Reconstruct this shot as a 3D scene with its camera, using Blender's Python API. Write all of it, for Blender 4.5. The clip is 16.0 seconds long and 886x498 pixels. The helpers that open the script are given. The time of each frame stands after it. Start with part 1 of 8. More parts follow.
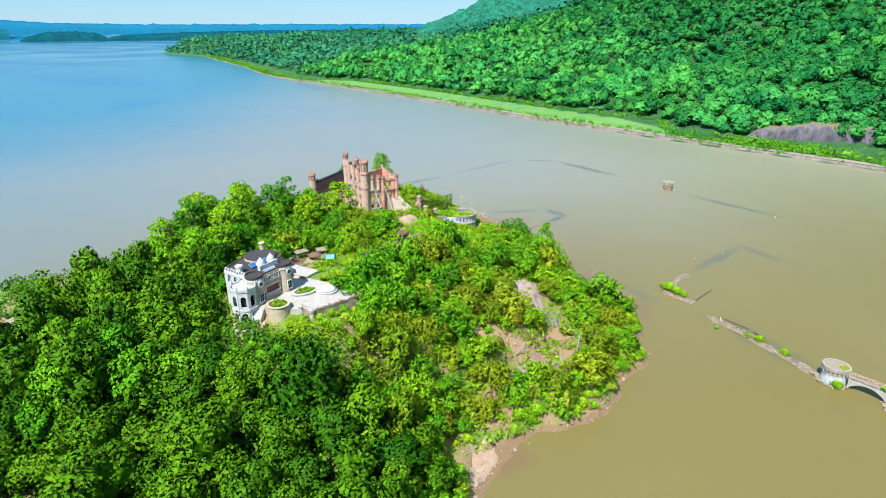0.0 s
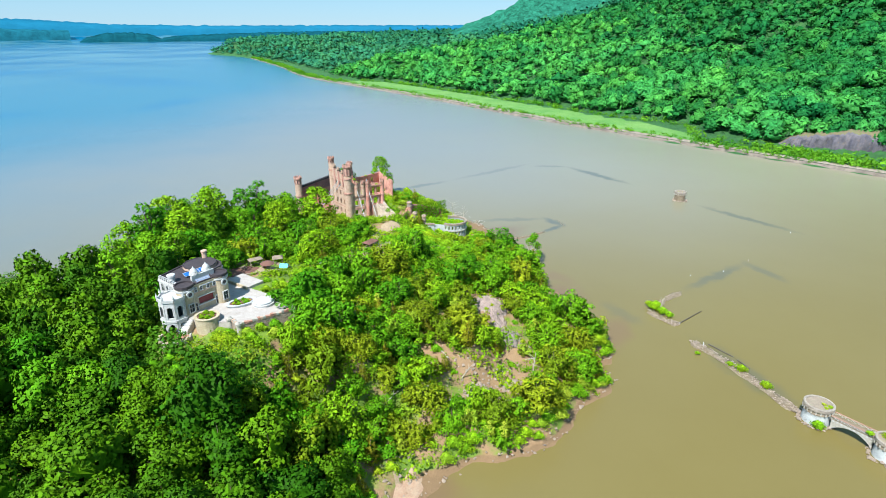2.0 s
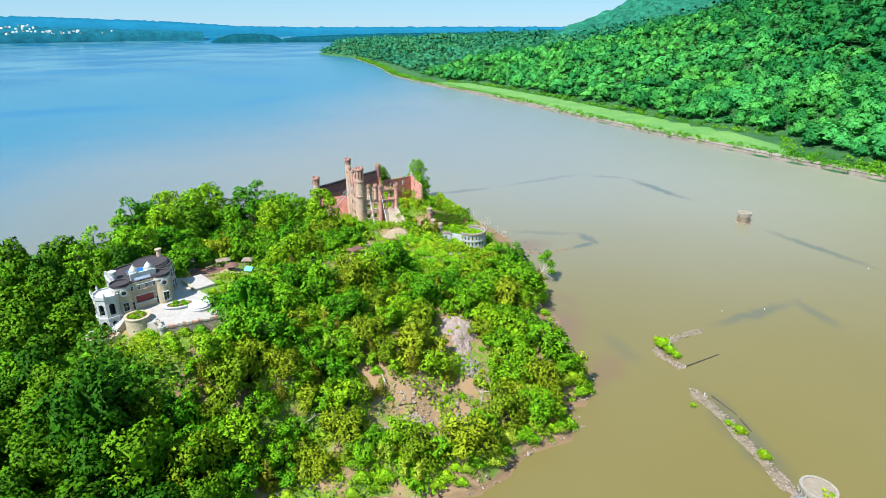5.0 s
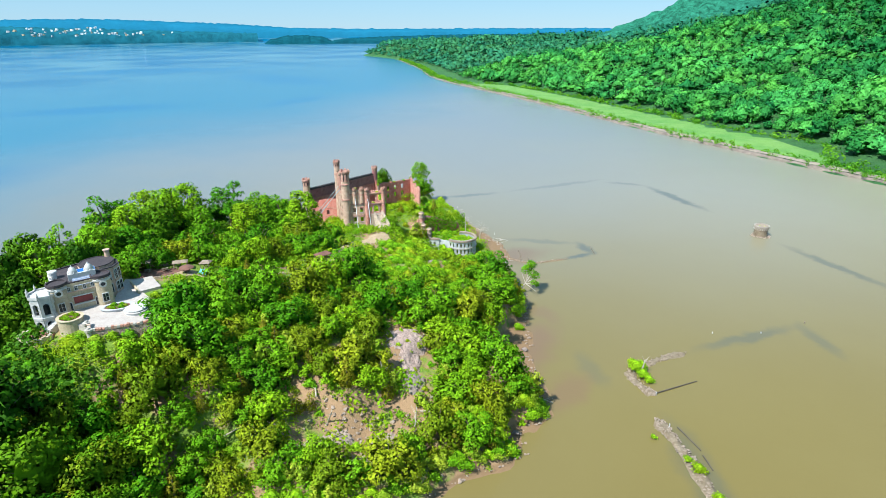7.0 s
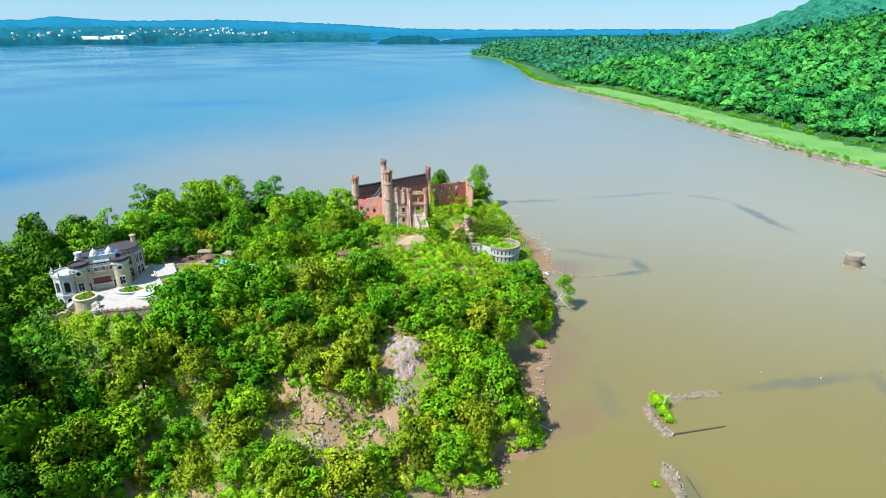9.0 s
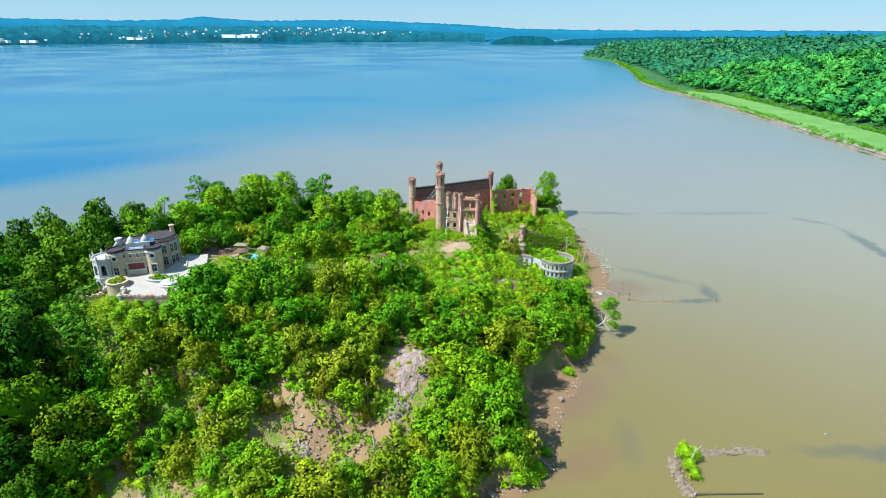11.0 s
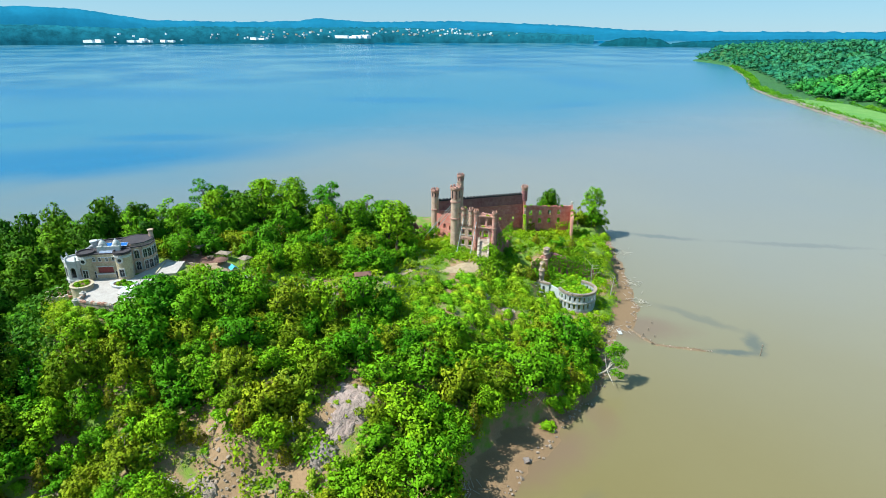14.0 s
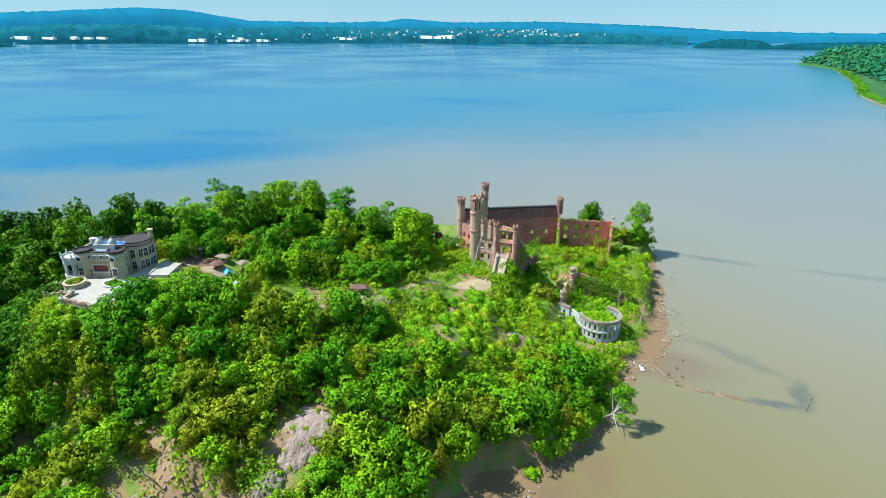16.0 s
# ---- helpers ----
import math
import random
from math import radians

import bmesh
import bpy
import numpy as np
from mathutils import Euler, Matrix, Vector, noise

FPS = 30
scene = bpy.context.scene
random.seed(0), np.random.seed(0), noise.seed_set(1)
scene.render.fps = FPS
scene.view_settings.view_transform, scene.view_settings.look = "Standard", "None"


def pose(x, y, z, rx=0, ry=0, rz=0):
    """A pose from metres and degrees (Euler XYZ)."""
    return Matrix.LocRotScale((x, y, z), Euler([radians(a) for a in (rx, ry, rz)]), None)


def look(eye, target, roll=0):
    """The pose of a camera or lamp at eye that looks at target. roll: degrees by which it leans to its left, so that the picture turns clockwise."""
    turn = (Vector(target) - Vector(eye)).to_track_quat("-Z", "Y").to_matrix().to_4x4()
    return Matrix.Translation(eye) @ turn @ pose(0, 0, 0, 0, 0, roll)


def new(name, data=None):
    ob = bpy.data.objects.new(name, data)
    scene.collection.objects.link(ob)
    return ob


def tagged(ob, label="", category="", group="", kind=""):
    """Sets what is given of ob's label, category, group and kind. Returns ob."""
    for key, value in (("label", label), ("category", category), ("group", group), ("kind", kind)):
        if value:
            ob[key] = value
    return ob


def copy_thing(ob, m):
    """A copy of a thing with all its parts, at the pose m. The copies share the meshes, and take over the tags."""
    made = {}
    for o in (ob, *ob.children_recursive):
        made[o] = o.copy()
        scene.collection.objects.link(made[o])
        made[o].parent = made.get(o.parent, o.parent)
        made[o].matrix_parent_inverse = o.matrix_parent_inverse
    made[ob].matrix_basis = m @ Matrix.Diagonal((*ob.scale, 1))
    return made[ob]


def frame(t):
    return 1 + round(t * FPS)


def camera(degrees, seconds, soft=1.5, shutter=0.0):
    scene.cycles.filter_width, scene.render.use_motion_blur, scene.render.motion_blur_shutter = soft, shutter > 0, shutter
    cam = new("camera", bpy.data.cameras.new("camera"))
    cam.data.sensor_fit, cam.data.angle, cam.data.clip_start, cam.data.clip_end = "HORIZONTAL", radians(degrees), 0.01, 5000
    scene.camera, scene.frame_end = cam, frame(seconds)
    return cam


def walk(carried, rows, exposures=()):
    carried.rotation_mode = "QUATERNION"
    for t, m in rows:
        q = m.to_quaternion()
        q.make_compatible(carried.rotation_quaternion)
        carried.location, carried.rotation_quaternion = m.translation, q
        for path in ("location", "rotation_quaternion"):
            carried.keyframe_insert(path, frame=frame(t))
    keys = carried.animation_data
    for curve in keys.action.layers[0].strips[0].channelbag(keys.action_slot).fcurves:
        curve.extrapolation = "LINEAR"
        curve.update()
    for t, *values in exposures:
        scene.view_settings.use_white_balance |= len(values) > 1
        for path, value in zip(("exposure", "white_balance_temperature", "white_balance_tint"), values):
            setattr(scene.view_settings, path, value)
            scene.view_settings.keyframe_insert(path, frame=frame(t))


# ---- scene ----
cam = camera(76.1, 16.0, soft=0.85)
METRES, EYE, TILT, LEAN, TURN = 205.0, 94.9, -21.6, 0.0, 0.0
ROWS = [
    (0.0, 0.0, 0.0, 0.0, -0.0, 0.0, -0.0),
    (0.5, 0.033, 0.0103, 0.005, 0.85, 0.01, -0.35),
    (1.0, 0.0626, 0.0206, 0.0097, 1.66, 0.03, -0.65),
    (1.5, 0.0914, 0.0317, 0.0142, 2.56, 0.05, -0.99),
    (2.0, 0.1204, 0.0435, 0.0188, 4.05, 0.03, -1.56),
    (2.5, 0.1497, 0.056, 0.0235, 5.65, -0.01, -2.19),
    (3.0, 0.1765, 0.0684, 0.0277, 7.2, -0.06, -2.79),
    (3.5, 0.208, 0.0838, 0.0329, 9.18, -0.15, -3.58),
    (4.0, 0.237, 0.0992, 0.038, 10.86, -0.24, -4.23),
    (6.5, 0.3731, 0.1837, 0.0664, 17.67, -0.7, -6.73),
    (7.0, 0.3989, 0.2012, 0.0726, 18.56, -0.78, -7.05),
    (7.5, 0.4238, 0.2188, 0.0785, 19.72, -0.91, -7.49),
    (8.0, 0.4464, 0.2349, 0.084, 21.87, -1.2, -8.28),
    (8.5, 0.4693, 0.2544, 0.0907, 25.34, -1.72, -9.57),
    (9.0, 0.4922, 0.2768, 0.0987, 28.57, -2.26, -10.73),
    (11.5, 0.5673, 0.3921, 0.1449, 41.96, -5.25, -15.13),
    (12.0, 0.5779, 0.4215, 0.157, 44.57, -5.95, -15.87),
    (12.5, 0.5856, 0.449, 0.1684, 46.48, -6.49, -16.39),
    (13.0, 0.5924, 0.4766, 0.1798, 47.79, -6.8, -16.69),
    (13.5, 0.5981, 0.5022, 0.1903, 48.39, -6.95, -16.8),
    (14.0, 0.604, 0.5291, 0.2011, 49.76, -7.32, -17.14),
    (14.5, 0.6086, 0.5575, 0.2122, 52.59, -8.18, -17.8),
    (15.0, 0.6112, 0.5881, 0.2238, 55.23, -8.96, -18.41),
    (15.5, 0.6118, 0.6167, 0.2346, 57.08, -9.52, -18.8),
    (16.0, 0.6112, 0.6442, 0.246, 58.24, -9.91, -19.06),
]
walk(cam, [(t, pose(0, 0, EYE, TILT, LEAN, TURN) @ pose(METRES * x, METRES * y, METRES * z, 90 + pitch, roll, yaw)) for t, x, y, z, yaw, pitch, roll in ROWS], ((0.0, 0.95, 5900, 6), (9.0, 0.95, 5900, 6), (12.0, 0.85, 5900, 3), (16.0, 0.84, 5900, 1)))

# ---- small helpers ----
SUN_AZ, SUN_EL = 208.0, 53.0        # compass degrees clockwise from +y, degrees above the horizon


def part(name, bm, material, parent=None, label="", smooth=False):
    """Link a bmesh as one mesh object under a thing or a part."""
    bmesh.ops.remove_doubles(bm, verts=bm.verts[:], dist=0.0008)
    me = bpy.data.meshes.new(name)
    bm.to_mesh(me)
    bm.free()
    return link(name, me, material, parent, label, smooth)


def link(name, me, material, parent=None, label="", smooth=False):
    if material is not None and not me.materials:
        me.materials.append(material)
    if smooth:
        me.shade_smooth()
    ob = new(name, me)
    ob.parent = parent
    if label:
        tagged(ob, label)
    return ob


def thing(name, m, label, category, group="", kind=""):
    ob = new(name)
    ob.empty_display_size = 0.5
    ob.matrix_basis = m
    return tagged(ob, label, category, group, kind)


def grid_mesh(name, verts, nx, ny):
    """Quads over a regular nx by ny lattice of vertices."""
    i = np.arange(nx * ny).reshape(ny, nx)
    q = np.stack([i[:-1, :-1], i[:-1, 1:], i[1:, 1:], i[1:, :-1]], -1).reshape(-1, 4)
    return quads_mesh(name, verts, q)


def quads_mesh(name, verts, quads):
    me = bpy.data.meshes.new(name)
    verts, quads = np.asarray(verts, "f"), np.asarray(quads, "i")
    me.vertices.add(len(verts))
    me.vertices.foreach_set("co", verts.ravel())
    me.loops.add(quads.size)
    me.loops.foreach_set("vertex_index", quads.ravel())
    me.polygons.add(len(quads))
    me.polygons.foreach_set("loop_start", np.arange(len(quads), dtype="i") * 4)
    me.update(calc_edges=True)
    me.validate()
    return me


def box(bm, x0, y0, z0, x1, y1, z1, m=None):
    vs = [bm.verts.new((x, y, z)) for z in (z0, z1) for x, y in ((x0, y0), (x1, y0), (x1, y1), (x0, y1))]
    for f in ((3, 2, 1, 0), (4, 5, 6, 7), (0, 1, 5, 4), (1, 2, 6, 5), (2, 3, 7, 6), (3, 0, 4, 7)):
        bm.faces.new([vs[k] for k in f])
    if m is not None:
        for v in vs:
            v.co = m @ v.co
    return bm


def tube(bm, rings, n=16, caps=True, x=0.0, y=0.0, arc=None):
    """A surface of revolution: rings of (radius, z), round the axis at x, y."""
    full = arc is None
    a0, a1 = (0, 2 * math.pi) if full else arc
    count = n if full else n + 1
    loops = []
    for r, z in rings:
        loops.append([bm.verts.new((x + r * math.cos(a0 + (a1 - a0) * k / n), y + r * math.sin(a0 + (a1 - a0) * k / n), z)) for k in range(count)])
    for a, b in zip(loops, loops[1:]):
        for k in range(n if full else n):
            j = (k + 1) % count
            bm.faces.new((a[k], a[j], b[j], b[k]))
    if caps and full:
        bm.faces.new(loops[0][::-1])
        bm.faces.new(loops[-1])
    return bm


def stick(bm, a, b, r0, r1, n=6):
    """A tapered round bar from a to b."""
    a, b = Vector(a), Vector(b)
    q = (b - a).to_track_quat("Z", "Y").to_matrix()
    lo, hi = [], []
    for k in range(n):
        c = Vector((math.cos(2 * math.pi * k / n), math.sin(2 * math.pi * k / n), 0))
        lo.append(bm.verts.new(a + q @ (c * r0)))
        hi.append(bm.verts.new(b + q @ (c * r1)))
    for k in range(n):
        bm.faces.new((lo[k], lo[(k + 1) % n], hi[(k + 1) % n], hi[k]))
    bm.faces.new(lo[::-1])
    bm.faces.new(hi)
    return bm


def smooth_noise(x, y, size, seed=0):
    """Cheap layered value noise for arrays, about -1 to 1."""
    out = np.zeros_like(x, dtype=float)
    rng = np.random.RandomState(seed)
    for k in range(4):
        s = size / 2 ** k
        for j in range(3):
            a, p = rng.uniform(0, 2 * math.pi, 2)
            out += 0.5 ** k / 3 * np.sin((x * math.cos(a) + y * math.sin(a)) * 2 * math.pi / s + p + 1.7 * np.sin((x * math.sin(a) - y * math.cos(a)) * 4.1 / s + 2 * p))
    return out


# ---- world and sun ----
world = bpy.data.worlds.new("sky")
scene.world = world
world.use_nodes = True
sky = world.node_tree.nodes.new("ShaderNodeTexSky")
sky.sky_type, sky.sun_disc = "NISHITA", False
sky.sun_elevation, sky.sun_rotation = radians(SUN_EL), radians(SUN_AZ)
sky.altitude, sky.air_density, sky.dust_density, sky.ozone_density = 0, 1.0, 0.0, 5.0
backing = world.node_tree.nodes["Background"]
backing.inputs["Strength"].default_value = 0.062
veil = world.node_tree.nodes.new("ShaderNodeMix")          # thin summer haze evens the sky out
veil.data_type = "RGBA"
veil.inputs[0].default_value = 0.65
veil.inputs[7].default_value = (3.0, 5.6, 7.6, 1)
world.node_tree.links.new(sky.outputs[0], veil.inputs[6])
world.node_tree.links.new(veil.outputs[2], backing.inputs["Color"])
sun = new("sun", bpy.data.lights.new("sun", "SUN"))
sun.data.energy, sun.data.angle, sun.data.color = 4.7, radians(0.53), (1.0, 0.95, 0.86)
s_az, s_el = radians(SUN_AZ), radians(SUN_EL)
sun.matrix_basis = look((0, 0, 0), (-math.sin(s_az) * math.cos(s_el), -math.cos(s_az) * math.cos(s_el), -math.sin(s_el)))


# ---- materials ----
def material(name):
    m = bpy.data.materials.new(name)
    m.use_nodes = True
    nt = m.node_tree
    return m, nt, nt.nodes["Principled BSDF"], nt.nodes["Material Output"]


def node(nt, kind, **values):
    n = nt.nodes.new(kind)
    for k, v in values.items():
        n.inputs[k.replace("_", " ")].default_value = v
    return n


def ramp(nt, source, stops):
    r = nt.nodes.new("ShaderNodeValToRGB")
    while len(r.color_ramp.elements) < len(stops):
        r.color_ramp.elements.new(0.5)
    for e, (p, c) in zip(r.color_ramp.elements, stops):
        e.position, e.color = p, (*c, 1)
    nt.links.new(source, r.inputs[0])
    return r.outputs[0]


def mix(nt, fac, a, b, mode="MIX"):
    n = nt.nodes.new("ShaderNodeMix")
    n.data_type, n.blend_type = "RGBA", mode
    for sock, v in ((n.inputs[0], fac), (n.inputs[6], a), (n.inputs[7], b)):
        if isinstance(v, bpy.types.NodeSocket):
            nt.links.new(v, sock)
        else:
            sock.default_value = v if isinstance(v, (int, float)) else (*v, 1)
    return n.outputs[2]


def noise_fac(nt, scale, detail=6.0, rough=0.6, vector=None):
    n = node(nt, "ShaderNodeTexNoise", Scale=scale, Detail=detail, Roughness=rough)
    if vector is None:
        vector = position(nt)
    nt.links.new(vector, n.inputs["Vector"])
    return n.outputs["Fac"]


def position(nt):
    return nt.nodes.new("ShaderNodeNewGeometry").outputs["Position"]


def surface(name, c1, c2, c3, size=3.0, grain=0.25, rough=0.85, bump=0.3, vary=0.0, metal=0.0):
    """A weathered surface: large patches from c1 to c2, fine grain, stains of c3."""
    m, nt, bsdf, _ = material(name)
    big = noise_fac(nt, 1.0 / size)
    fine = noise_fac(nt, 1.0 / grain, 8.0, 0.7)
    col = mix(nt, ramp(nt, big, ((0.35, (0, 0, 0)), (0.65, (1, 1, 1)))), c1, c2)
    spots = noise_fac(nt, 2.3 / size, 9.0, 0.75)
    col = mix(nt, ramp(nt, spots, ((0.56, (0, 0, 0)), (0.72, (1, 1, 1)))), col, c3)
    g = nt.nodes.new("ShaderNodeMapRange")
    nt.links.new(fine, g.inputs[0])
    g.inputs[3].default_value, g.inputs[4].default_value = 0.6, 1.4
    col = mix(nt, 1.0, col, g.outputs[0], "MULTIPLY")
    if vary:
        info = nt.nodes.new("ShaderNodeObjectInfo")
        r = nt.nodes.new("ShaderNodeMapRange")
        nt.links.new(info.outputs["Random"], r.inputs[0])
        r.inputs[3].default_value, r.inputs[4].default_value = 1 - vary, 1 + vary
        col = mix(nt, 1.0, col, r.outputs[0], "MULTIPLY")
    nt.links.new(col, bsdf.inputs["Base Color"])
    bsdf.inputs["Roughness"].default_value, bsdf.inputs["Metallic"].default_value = rough, metal
    b = node(nt, "ShaderNodeBump", Strength=bump, Distance=grain)
    nt.links.new(fine, b.inputs["Height"])
    nt.links.new(b.outputs[0], bsdf.inputs["Normal"])
    return m


def foliage(name, c1, c2, cell=0.0, sheen=0.35, flick=0.33, tint=False):
    """Leaves: tint by plant, value by leaf, light that shines through."""
    m, nt, bsdf, out = material(name)
    geo = nt.nodes.new("ShaderNodeNewGeometry")
    if tint:
        pick = node(nt, "ShaderNodeAttribute")
        pick.attribute_name = "plant"
        pick = pick.outputs["Fac"]
    elif cell:
        v = node(nt, "ShaderNodeTexVoronoi", Scale=1.0 / cell)
        nt.links.new(geo.outputs["Position"], v.inputs["Vector"])
        sep = nt.nodes.new("ShaderNodeSeparateColor")
        nt.links.new(v.outputs["Color"], sep.inputs[0])
        pick = mix(nt, 0.45, sep.outputs[0], ramp(nt, noise_fac(nt, 0.16 / cell, 3.0, 0.5), ((0.38, (0, 0, 0)), (0.62, (1, 1, 1)))))
    else:
        pick = nt.nodes.new("ShaderNodeObjectInfo").outputs["Random"]
    col = mix(nt, pick, c1, c2)
    if tint:
        g = nt.nodes.new("ShaderNodeMapRange")
        nt.links.new(noise_fac(nt, 0.55, 4.0, 0.7), g.inputs[0])
        g.inputs[1].default_value, g.inputs[2].default_value, g.inputs[3].default_value, g.inputs[4].default_value = 0.3, 0.7, 0.66, 1.34
        col = mix(nt, 1.0, col, g.outputs[0], "MULTIPLY")
        kind = ramp(nt, noise_fac(nt, 0.017, 3.0, 0.6), ((0.38, (0, 0, 0)), (0.62, (1, 1, 1))))
        col = mix(nt, 1.0, col, mix(nt, kind, (0.80, 0.95, 1.12), (1.22, 1.05, 0.85)), "MULTIPLY")
    r = nt.nodes.new("ShaderNodeMapRange")
    nt.links.new(geo.outputs["Random Per Island"], r.inputs[0])
    r.inputs[3].default_value, r.inputs[4].default_value = 1 - flick, 1 + flick
    col = mix(nt, 1.0, col, r.outputs[0], "MULTIPLY")
    nt.links.new(col, bsdf.inputs["Base Color"])
    bsdf.inputs["Roughness"].default_value = 0.65
    bsdf.inputs["Specular IOR Level"].default_value = 0.08
    tr = nt.nodes.new("ShaderNodeBsdfTranslucent")
    nt.links.new(mix(nt, 1.0, col, (1.25, 1.1, 0.5), "MULTIPLY"), tr.inputs[0])
    ms = nt.nodes.new("ShaderNodeMixShader")
    ms.inputs[0].default_value = sheen
    nt.links.new(bsdf.outputs[0], ms.inputs[1])
    nt.links.new(tr.outputs[0], ms.inputs[2])
    nt.links.new(ms.outputs[0], out.inputs[0])
    return m


LEAF_DEEP = foliage("leaf_deep_green", (0.024, 0.090, 0.001), (0.098, 0.208, 0.002), sheen=0.06, flick=0.38)
LEAF_MID = foliage("leaf_fresh_green", (0.105, 0.270, 0.003), (0.235, 0.395, 0.005), sheen=0.14, flick=0.42)
LEAF_GREEN = foliage("leaf_full_green", (0.055, 0.198, 0.002), (0.148, 0.328, 0.004), sheen=0.12, flick=0.38)
LEAF_OLIVE = foliage("leaf_olive_green", (0.135, 0.220, 0.004), (0.265, 0.315, 0.008), sheen=0.14, flick=0.38)
LEAF_PALE = foliage("leaf_yellow_green", (0.240, 0.390, 0.016), (0.390, 0.460, 0.036), sheen=0.35, flick=0.3)
LEAF_CEDAR = foliage("leaf_olive_cedar", (0.150, 0.160, 0.008), (0.250, 0.230, 0.012), sheen=0.3)
LEAF_LIME = foliage("leaf_lime_bush", (0.125, 0.315, 0.006), (0.300, 0.450, 0.010), sheen=0.26, flick=0.36)
LEAF_SHRUB = foliage("leaf_shrub", (0.115, 0.295, 0.005), (0.320, 0.425, 0.010), cell=5.0, sheen=0.34, flick=0.3)
LEAF_BANK = foliage("leaf_bank_bush", (0.060, 0.240, 0.015), (0.190, 0.410, 0.022), cell=7.0, sheen=0.45)
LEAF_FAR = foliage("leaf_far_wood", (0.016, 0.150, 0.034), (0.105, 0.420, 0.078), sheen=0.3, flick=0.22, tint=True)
# farthest belt: distance haze put into a bluer leaf colour
LEAF_HAZEWOOD = foliage("leaf_hazy_wood", (0.020, 0.140, 0.070), (0.060, 0.250, 0.110), sheen=0.25, flick=0.25, tint=True)
# dark shrub leaf, with the shade under trees put into its colour
LEAF_DARKBUSH = foliage("leaf_dark_shaded_bush", (0.020, 0.095, 0.004), (0.090, 0.205, 0.006), cell=5.0, sheen=0.15)
BARK = surface("bark", (0.10, 0.075, 0.05), (0.16, 0.12, 0.085), (0.06, 0.05, 0.035), 1.0, 0.15)
DEADWOOD = surface("grey_deadwood", (0.34, 0.29, 0.23), (0.45, 0.40, 0.33), (0.22, 0.18, 0.14), 1.0, 0.1)


def ground_material():
    m, nt, bsdf, _ = material("island_soil")
    big, mid, fine = noise_fac(nt, 0.09), noise_fac(nt, 0.35, 8.0, 0.7), noise_fac(nt, 2.2, 8.0, 0.75)
    grass = mix(nt, mid, (0.060, 0.165, 0.010), (0.20, 0.25, 0.022))
    soil = mix(nt, fine, (0.17, 0.100, 0.047), (0.38, 0.245, 0.135))
    sep = nt.nodes.new("ShaderNodeSeparateXYZ")
    nt.links.new(position(nt), sep.inputs[0])
    dry = nt.nodes.new("ShaderNodeMapRange")
    nt.links.new(sep.outputs[0], dry.inputs[0])
    dry.inputs[1].default_value, dry.inputs[2].default_value, dry.inputs[4].default_value = -5.0, 30.0, 0.12
    worn = node(nt, "ShaderNodeMath")
    nt.links.new(big, worn.inputs[0])
    nt.links.new(dry.outputs[0], worn.inputs[1])
    col = mix(nt, ramp(nt, worn.outputs[0], ((0.52, (0, 0, 0)), (0.60, (1, 1, 1)))), grass, soil)
    low = nt.nodes.new("ShaderNodeMapRange")
    nt.links.new(sep.outputs[2], low.inputs[0])
    low.inputs[1].default_value, low.inputs[2].default_value = 0.75, 1.2
    low.inputs[3].default_value, low.inputs[4].default_value = 1.0, 0.0
    mud = mix(nt, fine, (0.145, 0.085, 0.042), (0.26, 0.165, 0.085))
    col = mix(nt, low.outputs[0], col, mud)
    nt.links.new(col, bsdf.inputs["Base Color"])
    bsdf.inputs["Roughness"].default_value = 0.9
    b = node(nt, "ShaderNodeBump", Strength=0.6, Distance=0.4)
    nt.links.new(fine, b.inputs["Height"])
    nt.links.new(b.outputs[0], bsdf.inputs["Normal"])
    return m


# old crib walls that lie just under the water
SUNKEN = [(83, 420, 119, 372, 5, 0.8), (145, 330, 182, 282, 4, 0.6), (102, 213, 138, 244, 4, 0.55), (137, 245, 146, 225, 4, 0.45), (55, 278, 65, 288, 3, 0.9), (65, 288, 57, 299, 4, 0.8),
          (57, 299, 22, 292, 4, 0.45), (-30, 349, 0, 372, 4, 0.75), (0, 372, 60, 430, 4, 0.5), (95, 176, 110, 139, 6, 0.5), (60, 420, 83, 420, 4, 0.5), (70, 200, 78, 186, 5, 0.3)]

# dark blue patches: ruffled reflections and cloud shade put into the river's colour
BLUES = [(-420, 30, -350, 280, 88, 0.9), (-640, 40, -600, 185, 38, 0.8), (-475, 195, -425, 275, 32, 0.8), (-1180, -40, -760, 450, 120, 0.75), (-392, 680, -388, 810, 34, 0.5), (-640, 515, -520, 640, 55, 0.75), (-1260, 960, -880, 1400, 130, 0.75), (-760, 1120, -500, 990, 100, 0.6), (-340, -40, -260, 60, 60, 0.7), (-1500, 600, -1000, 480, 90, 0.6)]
SHOALS = [(52, 186, 56, 212, 12, 0.85), (22, 262, 40, 282, 12, 0.8), (8, 108, 18, 106, 8, 0.7), (66, 172, 72, 186, 8, 0.6), (48, 226, 58, 222, 6, 0.5)]


